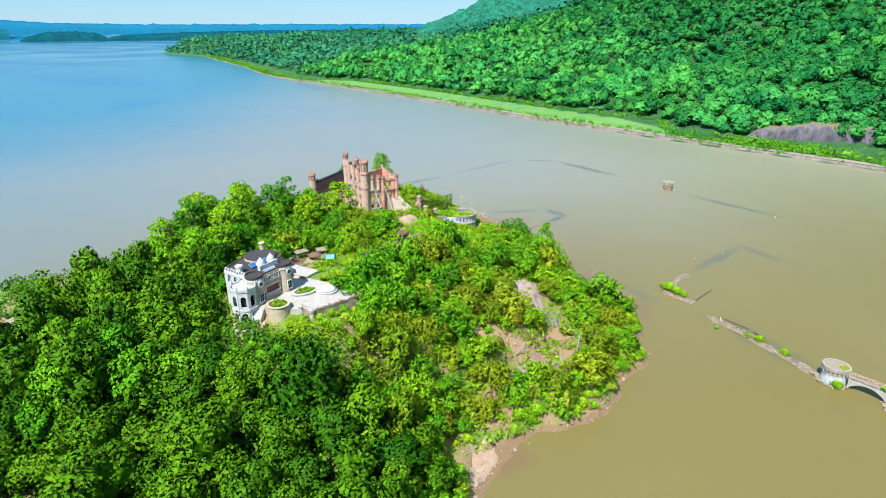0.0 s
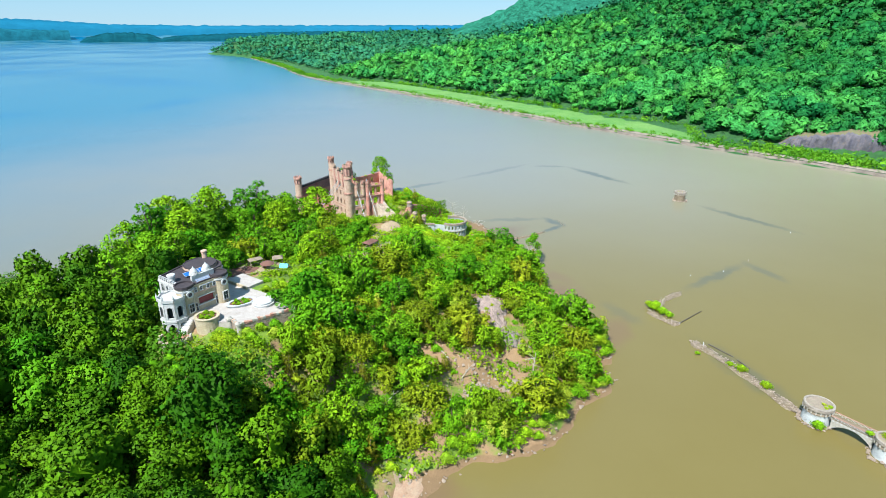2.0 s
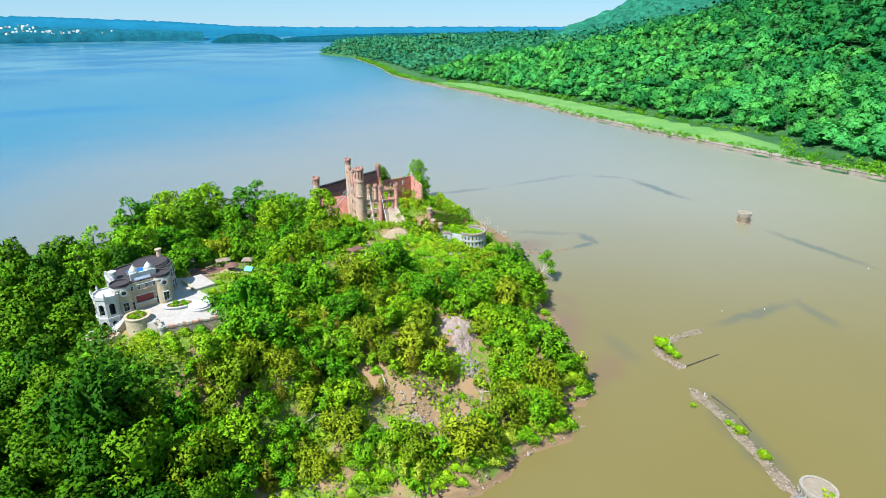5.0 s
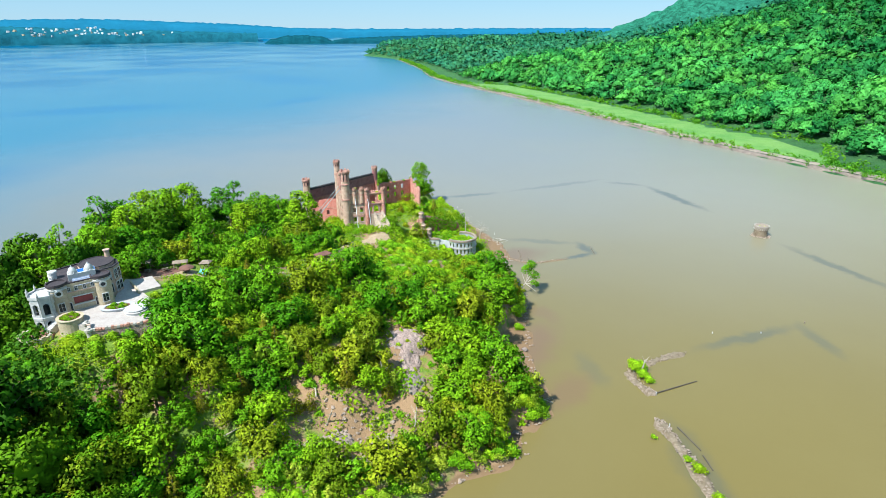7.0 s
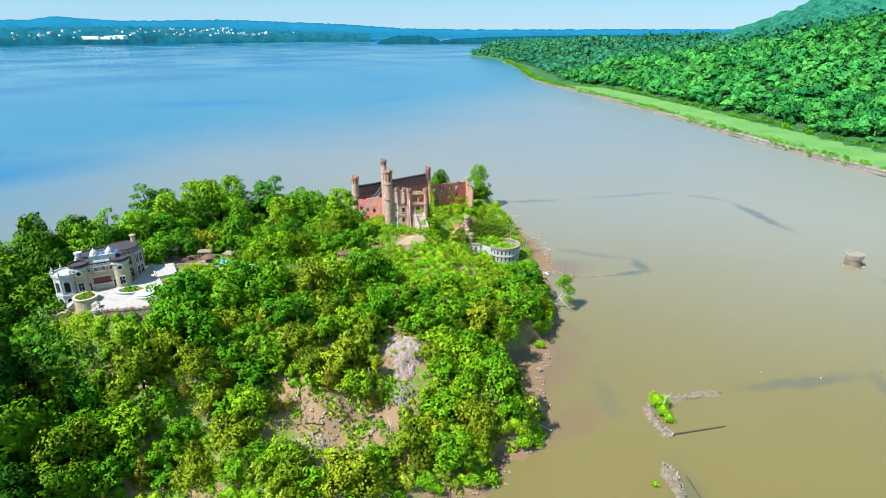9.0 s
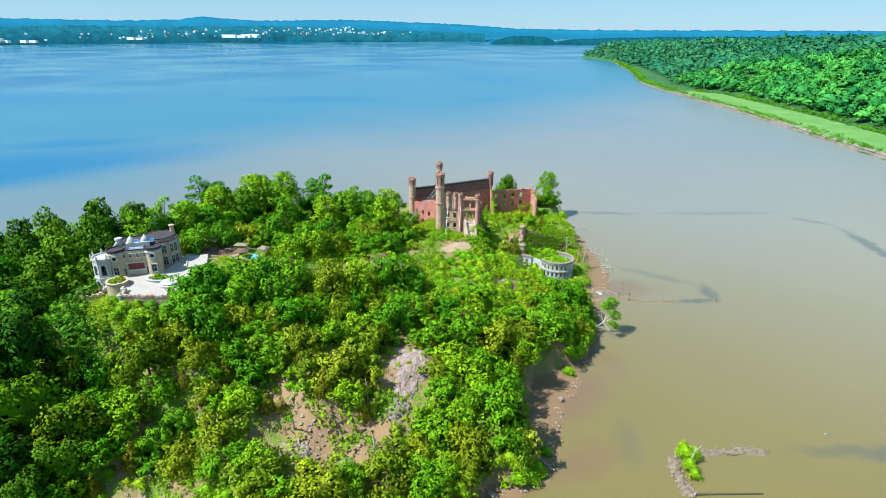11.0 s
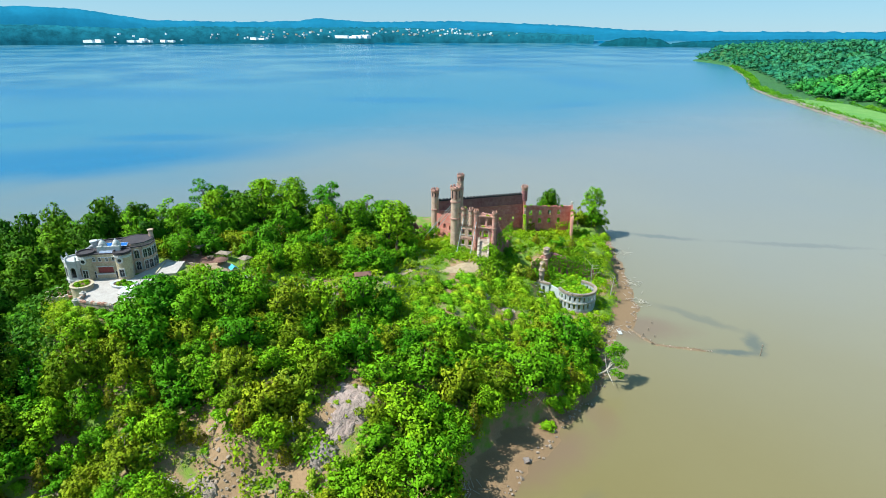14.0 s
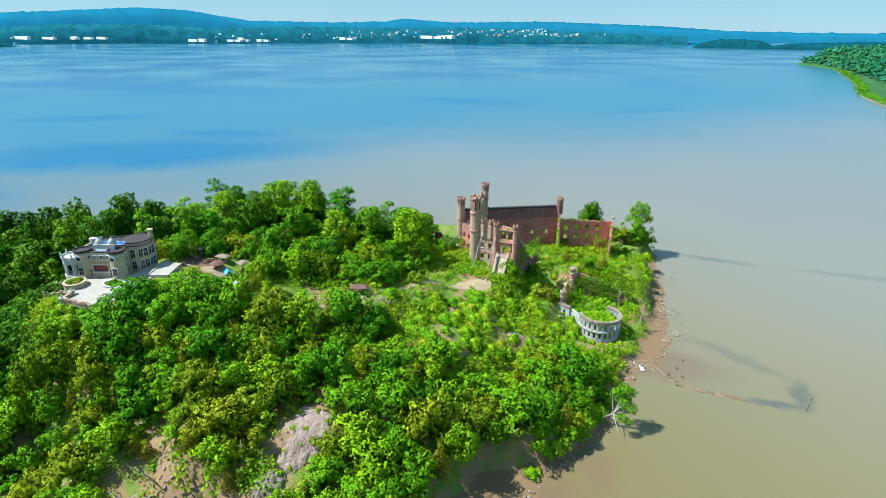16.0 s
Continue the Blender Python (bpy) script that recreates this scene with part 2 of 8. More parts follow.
def soft_line(nt, pos, ax, ay, bx, by, wide, dark):
    """A soft share that is 1 along a line on the river and fades off to its sides."""
    length = math.hypot(bx - ax, by - ay)
    m = node(nt, "ShaderNodeMapping")
    m.vector_type = "TEXTURE"
    m.inputs["Location"].default_value = ((ax + bx) / 2, (ay + by) / 2, 0)
    m.inputs["Rotation"].default_value = (0, 0, math.atan2(by - ay, bx - ax))
    m.inputs["Scale"].default_value = (length / 2 + wide, wide, 1)
    broad = max(1.0, wide / 8)
    warp = node(nt, "ShaderNodeTexNoise", Scale=0.16 / broad, Detail=3.0)
    nt.links.new(pos, warp.inputs["Vector"])
    shake = node(nt, "ShaderNodeVectorMath")
    shake.operation = "MULTIPLY_ADD"
    nt.links.new(warp.outputs["Color"], shake.inputs[0])
    shake.inputs[1].default_value, shake.inputs[2].default_value = (6 * broad, 6 * broad, 0), (-3 * broad, -3 * broad, 0)
    add = node(nt, "ShaderNodeVectorMath")
    nt.links.new(pos, add.inputs[0])
    nt.links.new(shake.outputs[0], add.inputs[1])
    nt.links.new(add.outputs[0], m.inputs["Vector"])
    g = nt.nodes.new("ShaderNodeTexGradient")
    g.gradient_type = "SPHERICAL"
    flat = node(nt, "ShaderNodeVectorMath")
    flat.operation = "MULTIPLY"
    nt.links.new(m.outputs[0], flat.inputs[0])
    flat.inputs[1].default_value = (1, 1, 0)
    nt.links.new(flat.outputs[0], g.inputs[0])
    r = nt.nodes.new("ShaderNodeMapRange")
    r.interpolation_type = "SMOOTHSTEP"
    nt.links.new(g.outputs["Fac"], r.inputs[0])
    r.inputs[1].default_value, r.inputs[2].default_value, r.inputs[4].default_value = 0.0, 0.75, dark
    return r.outputs[0]


def water_material():
    m, nt, bsdf, _ = material("river_water")
    pos = position(nt)
    sep = nt.nodes.new("ShaderNodeSeparateXYZ")
    nt.links.new(pos, sep.inputs[0])
    # silt thins out towards the open river in the west and north
    way = node(nt, "ShaderNodeVectorMath")
    way.operation = "DOT_PRODUCT"
    way.inputs[1].default_value = (-0.70, 0.52, 0.0)
    nt.links.new(pos, way.inputs[0])
    wob = noise_fac(nt, 0.004, 4.0, 0.55)
    add = node(nt, "ShaderNodeMath")
    add.operation = "MULTIPLY_ADD"
    nt.links.new(wob, add.inputs[0])
    add.inputs[1].default_value = 260.0
    nt.links.new(way.outputs["Value"], add.inputs[2])
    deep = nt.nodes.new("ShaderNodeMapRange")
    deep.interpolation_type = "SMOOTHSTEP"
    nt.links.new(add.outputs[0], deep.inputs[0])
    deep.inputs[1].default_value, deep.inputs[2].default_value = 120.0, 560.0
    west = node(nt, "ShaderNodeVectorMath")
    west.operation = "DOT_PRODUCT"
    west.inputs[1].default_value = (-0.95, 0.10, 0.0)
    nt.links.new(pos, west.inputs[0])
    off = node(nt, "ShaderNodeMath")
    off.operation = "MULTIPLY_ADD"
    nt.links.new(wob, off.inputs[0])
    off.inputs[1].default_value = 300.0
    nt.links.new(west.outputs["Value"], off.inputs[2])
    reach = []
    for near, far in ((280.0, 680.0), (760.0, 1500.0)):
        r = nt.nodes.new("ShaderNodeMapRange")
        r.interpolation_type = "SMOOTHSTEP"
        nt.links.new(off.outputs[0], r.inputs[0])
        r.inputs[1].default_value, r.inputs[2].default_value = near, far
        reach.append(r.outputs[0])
    away = nt.nodes.new("ShaderNodeMapRange")                  # golden silt in the shallows; paler northwards, grazing sky reflection put into the colour
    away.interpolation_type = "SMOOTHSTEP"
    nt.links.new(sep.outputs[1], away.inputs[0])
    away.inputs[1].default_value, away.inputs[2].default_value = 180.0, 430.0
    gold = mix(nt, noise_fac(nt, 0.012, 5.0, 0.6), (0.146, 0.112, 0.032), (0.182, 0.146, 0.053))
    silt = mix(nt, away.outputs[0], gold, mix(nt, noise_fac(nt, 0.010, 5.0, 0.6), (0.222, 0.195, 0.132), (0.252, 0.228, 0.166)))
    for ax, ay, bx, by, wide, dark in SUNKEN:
        silt = mix(nt, soft_line(nt, pos, ax, ay, bx, by, wide, dark), silt, (0.075, 0.085, 0.070))
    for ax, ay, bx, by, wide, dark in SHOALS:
        silt = mix(nt, soft_line(nt, pos, ax, ay, bx, by, wide, dark), silt, (0.165, 0.100, 0.056))
    # blues of the open river: sky reflection put into the base colour
    far_blue = mix(nt, ramp(nt, noise_fac(nt, 0.0042, 6.0, 0.6), ((0.40, (0, 0, 0)), (0.58, (1, 1, 1)))), (0.075, 0.185, 0.235), (0.0, 0.085, 0.190))
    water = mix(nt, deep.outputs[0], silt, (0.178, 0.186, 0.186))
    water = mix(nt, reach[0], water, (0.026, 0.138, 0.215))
    water = mix(nt, reach[1], water, far_blue)
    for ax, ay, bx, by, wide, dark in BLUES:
        water = mix(nt, soft_line(nt, pos, ax, ay, bx, by, wide, dark), water, (0.0, 0.105, 0.225))
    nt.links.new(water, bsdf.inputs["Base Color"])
    bsdf.inputs["Roughness"].default_value = 0.22
    bsdf.inputs["IOR"].default_value = 1.33
    bsdf.inputs["Specular IOR Level"].default_value = 0.36
    b = node(nt, "ShaderNodeBump", Strength=0.10, Distance=0.25)
    nt.links.new(noise_fac(nt, 0.55, 4.0, 0.6), b.inputs["Height"])
    nt.links.new(b.outputs[0], bsdf.inputs["Normal"])
    return m


GROUND = ground_material()
WATER = water_material()
ROCK = surface("grey_rock", (0.20, 0.165, 0.15), (0.29, 0.225, 0.19), (0.10, 0.09, 0.09), 1.2, 0.5, bump=1.0)
ROCK_PALE = surface("pale_rock", (0.27, 0.205, 0.155), (0.36, 0.28, 0.225), (0.17, 0.125, 0.09), 1.4, 0.4, bump=1.0)
SLAB = surface("pink_bedrock", (0.29, 0.205, 0.175), (0.40, 0.30, 0.26), (0.15, 0.125, 0.07), 1.3, 0.5, bump=1.0)
BRICK_RED = surface("red_brick_wall", (0.43, 0.125, 0.095), (0.54, 0.235, 0.180), (0.45, 0.28, 0.225), 1.5, 0.4, bump=0.8)
STUCCO = surface("tan_stucco", (0.42, 0.275, 0.200), (0.53, 0.375, 0.285), (0.26, 0.120, 0.085), 1.1, 0.3, bump=0.6)
STONE_GREY = surface("grey_concrete", (0.33, 0.30, 0.26), (0.44, 0.40, 0.35), (0.19, 0.16, 0.13), 1.6, 0.3)
CREAM = surface("cream_stone", (0.37, 0.295, 0.19), (0.45, 0.375, 0.26), (0.22, 0.17, 0.11), 1.2, 0.3)
WHITE = surface("white_paint", (0.42, 0.41, 0.40), (0.50, 0.49, 0.48), (0.24, 0.215, 0.19), 1.1, 0.25, rough=0.7, bump=0.2)
PAVING = surface("white_paving", (0.35, 0.305, 0.28), (0.41, 0.365, 0.335), (0.25, 0.21, 0.175), 1.5, 0.3, bump=0.15)

# ---- the lie of the island ----
SHORE = [(7, 95), (11, 102), (16, 109), (22, 116), (31, 117), (40, 121), (47, 129), (48, 136), (53, 139), (60, 145), (62, 151), (59, 157), (65, 164), (66, 172), (62, 179),
         (57, 188), (53, 199), (52, 208), (49, 216), (47, 226), (44, 234), (40, 244), (33, 255), (29, 264), (30, 273), (20, 287), (6, 302), (-10, 318), (-27, 335), (-36, 345), (-52, 345),
         (-70, 325), (-85, 290), (-100, 250), (-120, 216), (-146, 203), (-168, 192), (-152, 166), (-135, 140), (-115, 100), (-95, 65), (-55, 48), (-15, 60), (2, 80)]


def round_off(points, times=2):
    p = np.array(points, float)
    for _ in range(times):
        q = np.roll(p, -1, 0)
        p = np.stack([0.75 * p + 0.25 * q, 0.25 * p + 0.75 * q], 1).reshape(-1, 2)
    return p


def signed_distance(poly, x, y):
    """Metres inside (plus) or outside (minus) of a closed outline."""
    best, inside = np.full(x.shape, 1e9), np.zeros(x.shape, bool)
    for (ax, ay), (bx, by) in zip(poly, np.roll(poly, -1, 0)):
        dx, dy = bx - ax, by - ay
        t = np.clip(((x - ax) * dx + (y - ay) * dy) / (dx * dx + dy * dy), 0, 1)
        best = np.minimum(best, (x - ax - t * dx) ** 2 + (y - ay - t * dy) ** 2)
        cross = ((ay > y) != (by > y))
        if dy:
            inside ^= cross & (x < ax + (y - ay) * dx / dy)
    return np.sqrt(best) * np.where(inside, 1, -1)


OUTLINE = round_off(SHORE)
# flat wet ground at the water's edge: (x, y, radius, metres of flat)
FLATS = [(55, 180, 7, 11), (52, 189, 9, 14), (48, 199, 8, 12), (46, 207, 5, 7), (61, 172, 5, 5), (45, 215, 5, 1.5), (12, 104, 8, 5), (58, 157, 5, 2.5), (37, 248, 6, 2.5), (31, 257, 6, 3), (27, 266, 8, 5), (24, 277, 9, 8), (16, 287, 9, 6), (7, 297, 9, 5), (-3, 307, 9, 4.5), (-13, 317, 9, 4.5), (-24, 330, 9, 4)]


def flat_width(x, y):
    w = np.zeros(np.shape(x))
    for fx, fy, r, metres in FLATS:
        w = np.maximum(w, metres * np.exp(-(((x - fx) ** 2 + (y - fy) ** 2) / (1.15 * r * r)) ** 2))
    return w
HEIGHTS_TOP = [(-48, 135, 29.3), (-40, 129, 29), (-30, 126, 27.5), (-45, 118, 26), (-35, 148, 29.3), (-50, 155, 28), (-23, 160, 27), (-12.6, 168, 24.5), (-14, 195, 22), (-18, 212, 19.5),
               (-70, 170, 26), (-75, 130, 20), (-70, 200, 22), (-90, 192, 20), (-10, 130, 20), (-5, 150, 22), (8, 152, 19.5)]
HEIGHTS_CASTLE = [(-17, 243, 16.4), (-26, 241, 15.6), (-35, 244, 14.6), (-45, 252, 13.5), (-42, 285, 9), (-46, 272, 9), (-38, 303, 6.5), (-36, 312, 6), (-30, 290, 9.5), (-60, 250, 9), (-4, 225, 15), (5, 240, 9), (-3, 255, 10), (-16, 283, 12), (-9, 289, 11.5), (-2, 292, 7), (-5, 279, 4), (1, 285, 3), (-3, 273, 4), (14, 260, 1.6), (16, 266, 1.3), (9, 258, 2.2), (2, 257, 4), (9, 267, 2.0), (4, 267, 2.5), (6, 274, 2), (11, 274, 1.8), (-1, 267, 4), (-80, 240, 9)]
HEIGHTS_EAST = [(26, 167, 16), (34, 161, 10), (20, 182, 16), (8, 205, 17), (10, 133, 12), (21, 129, 6.5), (33, 137, 5), (37, 144, 6), (50, 152, 4), (45, 175, 7), (32, 205, 7), (27, 228, 5), (36, 240, 2), (5, 112, 4), (-12, 106, 11), (18, 145, 14), (6, 100, 1.5)]
HEIGHTS_WEST = [(-60, 100, 14), (-58, 117, 17), (-63, 124, 18.5), (-50, 123.5, 26.5), (-40, 92, 13), (-92, 102, 17), (-60, 70, 9), (-130, 158, 7), (-137, 190, 5), (-105, 170, 13), (-104, 128, 17), (-95, 215, 12), (-108, 95, 18)]
HEIGHTS = np.array(HEIGHTS_TOP + HEIGHTS_CASTLE + HEIGHTS_EAST + HEIGHTS_WEST, float)


def island_height(x, y):
    x, y = np.asarray(x, float), np.asarray(y, float)
    top, weight = np.zeros(x.shape), np.zeros(x.shape)
    for hx, hy, hz in HEIGHTS:
        w = 1 / ((x - hx) ** 2 + (y - hy) ** 2 + 12) ** 1.8
        top, weight = top + w * hz, weight + w
    d = signed_distance(OUTLINE, x, y) + 1.2 * smooth_noise(x, y, 17, 3)
    wet = flat_width(x, y)
    dry = np.maximum(d - wet, 0)
    z = top / weight * (1 - np.exp(-dry / 1.9)) + 0.35 * smooth_noise(x, y, 14, 5) * np.clip(dry / 6, 0, 1) + 0.2 + 0.055 * np.clip(d, 0, wet) + 0.06 * smooth_noise(x, y, 5, 6) * np.clip(d, 0, 1)
    return np.where(d > 0, z, np.maximum(0.2 + d * 0.14, -4))


def height_at(x, y):
    return float(island_height(np.array([x]), np.array([y]))[0])


gx, gy = np.arange(-200, 91, 1.5), np.arange(34, 362, 1.5)
GX, GY = np.meshgrid(gx, gy)
GZ = island_height(GX, GY)
island = link("ground", grid_mesh("ground", np.stack([GX, GY, GZ], -1).reshape(-1, 3), len(gx), len(gy)), GROUND, smooth=True)
tagged(island, "hilly island ground of grass, bare tan soil and brown shore mud", "ground", kind="structure")

# ---- the river, one sheet to the horizon ----
rad = np.concatenate([np.linspace(0, 1, 24) ** 2 * 4000, np.linspace(4040, 4900, 14)])
ang = np.linspace(0, 2 * math.pi, 97)
RR, AA = np.meshgrid(rad, ang)
lift = 92 * np.clip((RR - 3900) / 1000, 0, 1) ** 2 * np.clip((172 - np.degrees(AA)) / 40, 0, 1)
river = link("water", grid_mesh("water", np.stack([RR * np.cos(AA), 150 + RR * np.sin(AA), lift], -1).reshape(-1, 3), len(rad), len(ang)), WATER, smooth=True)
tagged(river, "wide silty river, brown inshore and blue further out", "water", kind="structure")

# ---- the far shore in the east: low bank, marsh, wooded slope, mountain ----
BANK = [(330, 340), (309, 388), (239, 461), (169, 539), (74, 647), (-68, 838), (-170, 956), (-354, 1176), (-470, 1420), (-632, 1691), (-780, 1935), (-1036, 2135), (-1000, 2330), (-700, 2600)]
BANK_LINE = round_off([*BANK, (2400, 3600), (3400, 1500), (1500, -900), (700, -300)])


def ease(v, a, b):
    t = np.clip((v - a) / (b - a), 0, 1)
    return t * t * (3 - 2 * t)


def marsh_share(s):
    return ease(s, 150, 215) * (1 - ease(s, 790, 890))


def mount_height(x, y):
    """The mountain behind the slope."""
    z = 20 + (84 * ease(x, -200, -20) + 76 * ease(x, -30, 170) + 0.20 * np.clip(x - 150, 0, 900)) * np.exp(-((y - 1990 - 0.15 * x) / 360) ** 2)
    return z + (9 * smooth_noise(x, y, 120, 2) + 2.5 * smooth_noise(x, y, 34, 3)) * np.clip((z - 20) / 40, 0, 1) - 12 * (z < 26)


def mainland_height(x, y):
    d = signed_distance(BANK_LINE, x, y)
    s = (x - 309) * -0.643 + (y - 388) * 0.765            # metres up the bank
    rise = np.clip(d - 40 - 35 * marsh_share(s), 0, None)
    z = 2.2 * (1 - np.exp(-np.maximum(d, 0) / 3)) + 112 * (1 - np.exp(-rise / 330)) * np.clip(1.05 - np.maximum(s - 600, 0) / 1500, 0.16, 1) + 7 * smooth_noise(x, y, 420, 8) * np.clip(rise / 200, 0, 1)
    z = z + 96 * np.exp(-((x - 600) / 330) ** 2 - ((y - 1250) / 420) ** 2) * ease(d, 130, 380)
    z = z + 34 * ease(s, 1250, 1700) * ease(d, 2, 90)
    z = z + 230 * np.exp(-((x - 1100) / 420) ** 2 - ((y - 1150) / 520) ** 2)
    return np.where(d > 0, z, np.maximum(d * 0.15, -6))


mx, my = np.arange(-1150, 2300, 20.0), np.arange(-700, 3500, 20.0)
MX, MY = np.meshgrid(mx, my)
MZ = mainland_height(MX, MY) - 0.4
WOODFLOOR = surface("wooded_slope", (0.025, 0.110, 0.025), (0.045, 0.160, 0.032), (0.075, 0.220, 0.040), 26.0, 6.0, bump=1.0)
main = link("ground_mainland", grid_mesh("ground_mainland", np.stack([MX, MY, MZ], -1).reshape(-1, 3), len(mx), len(my)), WOODFLOOR, smooth=True)
tagged(main, "green mainland slope rising from the river bank", "ground", kind="structure")


# ---- trees ----
def leaf_cloud(rng, centres, radii, count, leaf, squash=0.85, jitter=0.5, rise=0.5):
    """Leaf quads strewn over overlapping round lobes; those inside another lobe are dropped."""
    centres, radii = np.array(centres, float), np.array(radii, float)
    share = radii ** 2 / (radii ** 2).sum()
    k = rng.choice(len(radii), int(count * 1.6), p=share)
    d = rng.normal(size=(len(k), 3))
    d[:, 2] = d[:, 2] * 0.9 + 0.25
    d /= np.linalg.norm(d, axis=1)[:, None]
    r = radii[k] * (0.62 + 0.58 * rng.rand(len(k)) ** 0.7)
    p = centres[k] + d * r[:, None] * (1, 1, squash)
    hidden = np.zeros(len(k), bool)
    for c, q in zip(centres, radii):
        hidden |= (((p - c) / (1, 1, squash)) ** 2).sum(1) < (0.58 * q) ** 2
    p, d = p[~hidden][:count], d[~hidden][:count]
    n = d + rng.normal(size=d.shape) * jitter
    n[:, 2] += rise
    n /= np.linalg.norm(n, axis=1)[:, None]
    u = np.cross(n, rng.normal(size=n.shape))
    u /= np.linalg.norm(u, axis=1)[:, None]
    v = np.cross(n, u)
    a = leaf * rng.uniform(0.6, 1.3, len(p))[:, None] / 2
    b = a * rng.uniform(0.55, 0.9, len(p))[:, None]
    quad = np.stack([p - u * a, p - v * b + n * a * 0.15, p + u * a, p + v * b + n * a * 0.15], 1)
    return quad.reshape(-1, 3)


def soft_normals(me, verts, middle, centres, face=0.5, pad=0.55, ball=0.6, lift=0.12):
    """Bend leaf normals outwards from the nearest pad and from the middle of the crown, so that clumps shade as clumps."""
    q = verts.reshape(-1, 4, 3)
    flat = np.cross(q[:, 2] - q[:, 0], q[:, 3] - q[:, 1])
    flat = np.repeat(flat / (np.linalg.norm(flat, axis=1)[:, None] + 1e-9), 4, 0)
    near = np.asarray(centres)[((verts[:, None] - np.asarray(centres)[None]) ** 2).sum(2).argmin(1)]
    out, tuft = verts - np.asarray(middle), verts - near
    out /= np.linalg.norm(out, axis=1)[:, None] + 1e-9
    tuft /= np.linalg.norm(tuft, axis=1)[:, None] + 1e-9
    flat *= np.sign((flat * out).sum(1))[:, None]
    n = face * flat + pad * tuft + ball * out + (0, 0, lift)
    me.shade_smooth()
    me.normals_split_custom_set_from_vertices(n / (np.linalg.norm(n, axis=1)[:, None] + 1e-9))


def heart(g, cs, rs, hub, around, high, share):
    """The leafy inside of a crown: quads over the union of its lobes, drawn in a little."""
    cs, rs, hub = np.array(cs, float), np.array(rs, float), np.array(hub, float)
    az, up = np.meshgrid(np.linspace(0, 2 * math.pi, around + 1)[:-1], np.linspace(-1.2, 1.5, high))
    d = np.stack([np.cos(az) * np.cos(up), np.sin(az) * np.cos(up), np.sin(up)], -1).reshape(-1, 3)
    q = cs - hub
    along = d @ q.T
    off = (q ** 2).sum(1) - along ** 2
    reach = np.where(off < rs ** 2, along + np.sqrt(np.maximum(rs ** 2 - off, 0)), 0)
    p = hub + d * (np.maximum(reach.max(1), rs.mean()) * share * (1 + 0.07 * g.normal(size=len(d))))[:, None]
    i, j = np.meshgrid(np.arange(around), np.arange(high - 1))
    face = np.stack([j * around + i, j * around + (i + 1) % around, (j + 1) * around + (i + 1) % around, (j + 1) * around + i], -1).reshape(-1, 4)
    return p[face].reshape(-1, 3)


def cloud_mesh(name, verts):
    return quads_mesh(name, verts, np.arange(len(verts)).reshape(-1, 4))


def broadleaf(seed, height, radius, count, leaf, low=0.42, pads=24, core=0.66, heads=3):
    """Crown vertices, trunk bmesh and pad centres of an uneven broadleaved tree: a few heads, each of many leafy pads."""
    rng = np.random.RandomState(seed)
    spin = rng.uniform(0, 6.28)
    tops = []
    for j in range(heads):
        a = spin + 6.28 * j / heads + rng.uniform(-0.4, 0.4)
        off = radius * (rng.uniform(0.34, 0.52) if heads > 1 else 0.0)
        tops.append((off * math.cos(a), off * math.sin(a), (1.0, 0.86, 0.74, 0.92)[j % 4] * height, radius * rng.uniform(0.56, 0.72) if heads > 1 else radius))
    centres, radii = [], []
    for k in range(pads):
        hx, hy, hz, hr = tops[k % heads]
        a = k * 2.4 + rng.uniform(-0.6, 0.6)
        up = ((k // heads + rng.uniform(0.2, 0.9)) / (pads / heads)) ** 0.9
        r = hr * 0.86 * math.sqrt(max(0.03, 1 - (max(0, up - 0.2) / 0.8) ** 2.0)) * rng.uniform(0.55, 1.08)
        z0 = height * low * rng.uniform(0.8, 1.2)
        centres.append((hx + r * math.cos(a), hy + r * math.sin(a), z0 + (hz * 0.93 - z0) * up))
        radii.append(radius * rng.uniform(0.16, 0.31) * (1.12 - 0.25 * up))
    verts = leaf_cloud(rng, centres, radii, count, leaf, squash=0.72, jitter=0.6)
    verts = np.concatenate([heart(rng, centres, radii, (0, 0, height * (0.3 + 0.4 * low)), 12, 8, core), verts])
    bm = bmesh.new()
    stick(bm, (0, 0, -1.2), (0, 0, height * 0.36), 0.030 * height, 0.020 * height, 7)
    for hx, hy, hz, hr in tops:
        stick(bm, (0, 0, height * 0.34), (hx, hy, hz * 0.8), 0.017 * height, 0.006 * height, 5)
    for c in centres[::4]:
        stick(bm, (0, 0, height * 0.36), c, 0.010 * height, 0.003 * height, 4)
    return verts, bm, centres


def cedar(seed, height, radius, count, leaf):
    rng = np.random.RandomState(seed)
    centres = [(rng.uniform(-.2, .2), rng.uniform(-.2, .2), height * (0.15 + 0.8 * k / 7)) for k in range(8)]
    radii = [radius * (1.0 - 0.78 * k / 7) * rng.uniform(0.85, 1.15) for k in range(8)]
    verts = leaf_cloud(rng, centres, radii, count, leaf, squash=0.75)
    bm = bmesh.new()
    stick(bm, (0, 0, -1), (0, 0, height * 0.9), 0.03 * height, 0.006 * height, 6)
    return verts, bm, centres


def tree_kind(name, builder, seed, height, radius, count, leaf, leaf_mat, label):
    verts, bm, centres = builder(seed, height, radius, count, leaf)
    me_c = cloud_mesh(name + "_crown", verts)
    soft_normals(me_c, verts, (0, 0, height * 0.42), centres)
    me_c.materials.append(leaf_mat)
    me_t = bpy.data.meshes.new(name + "_trunk")
    bm.to_mesh(me_t)
    bm.free()
    me_t.materials.append(BARK)
    return dict(name=name, crown=me_c, trunk=me_t, radius=radius, height=height, label=label)


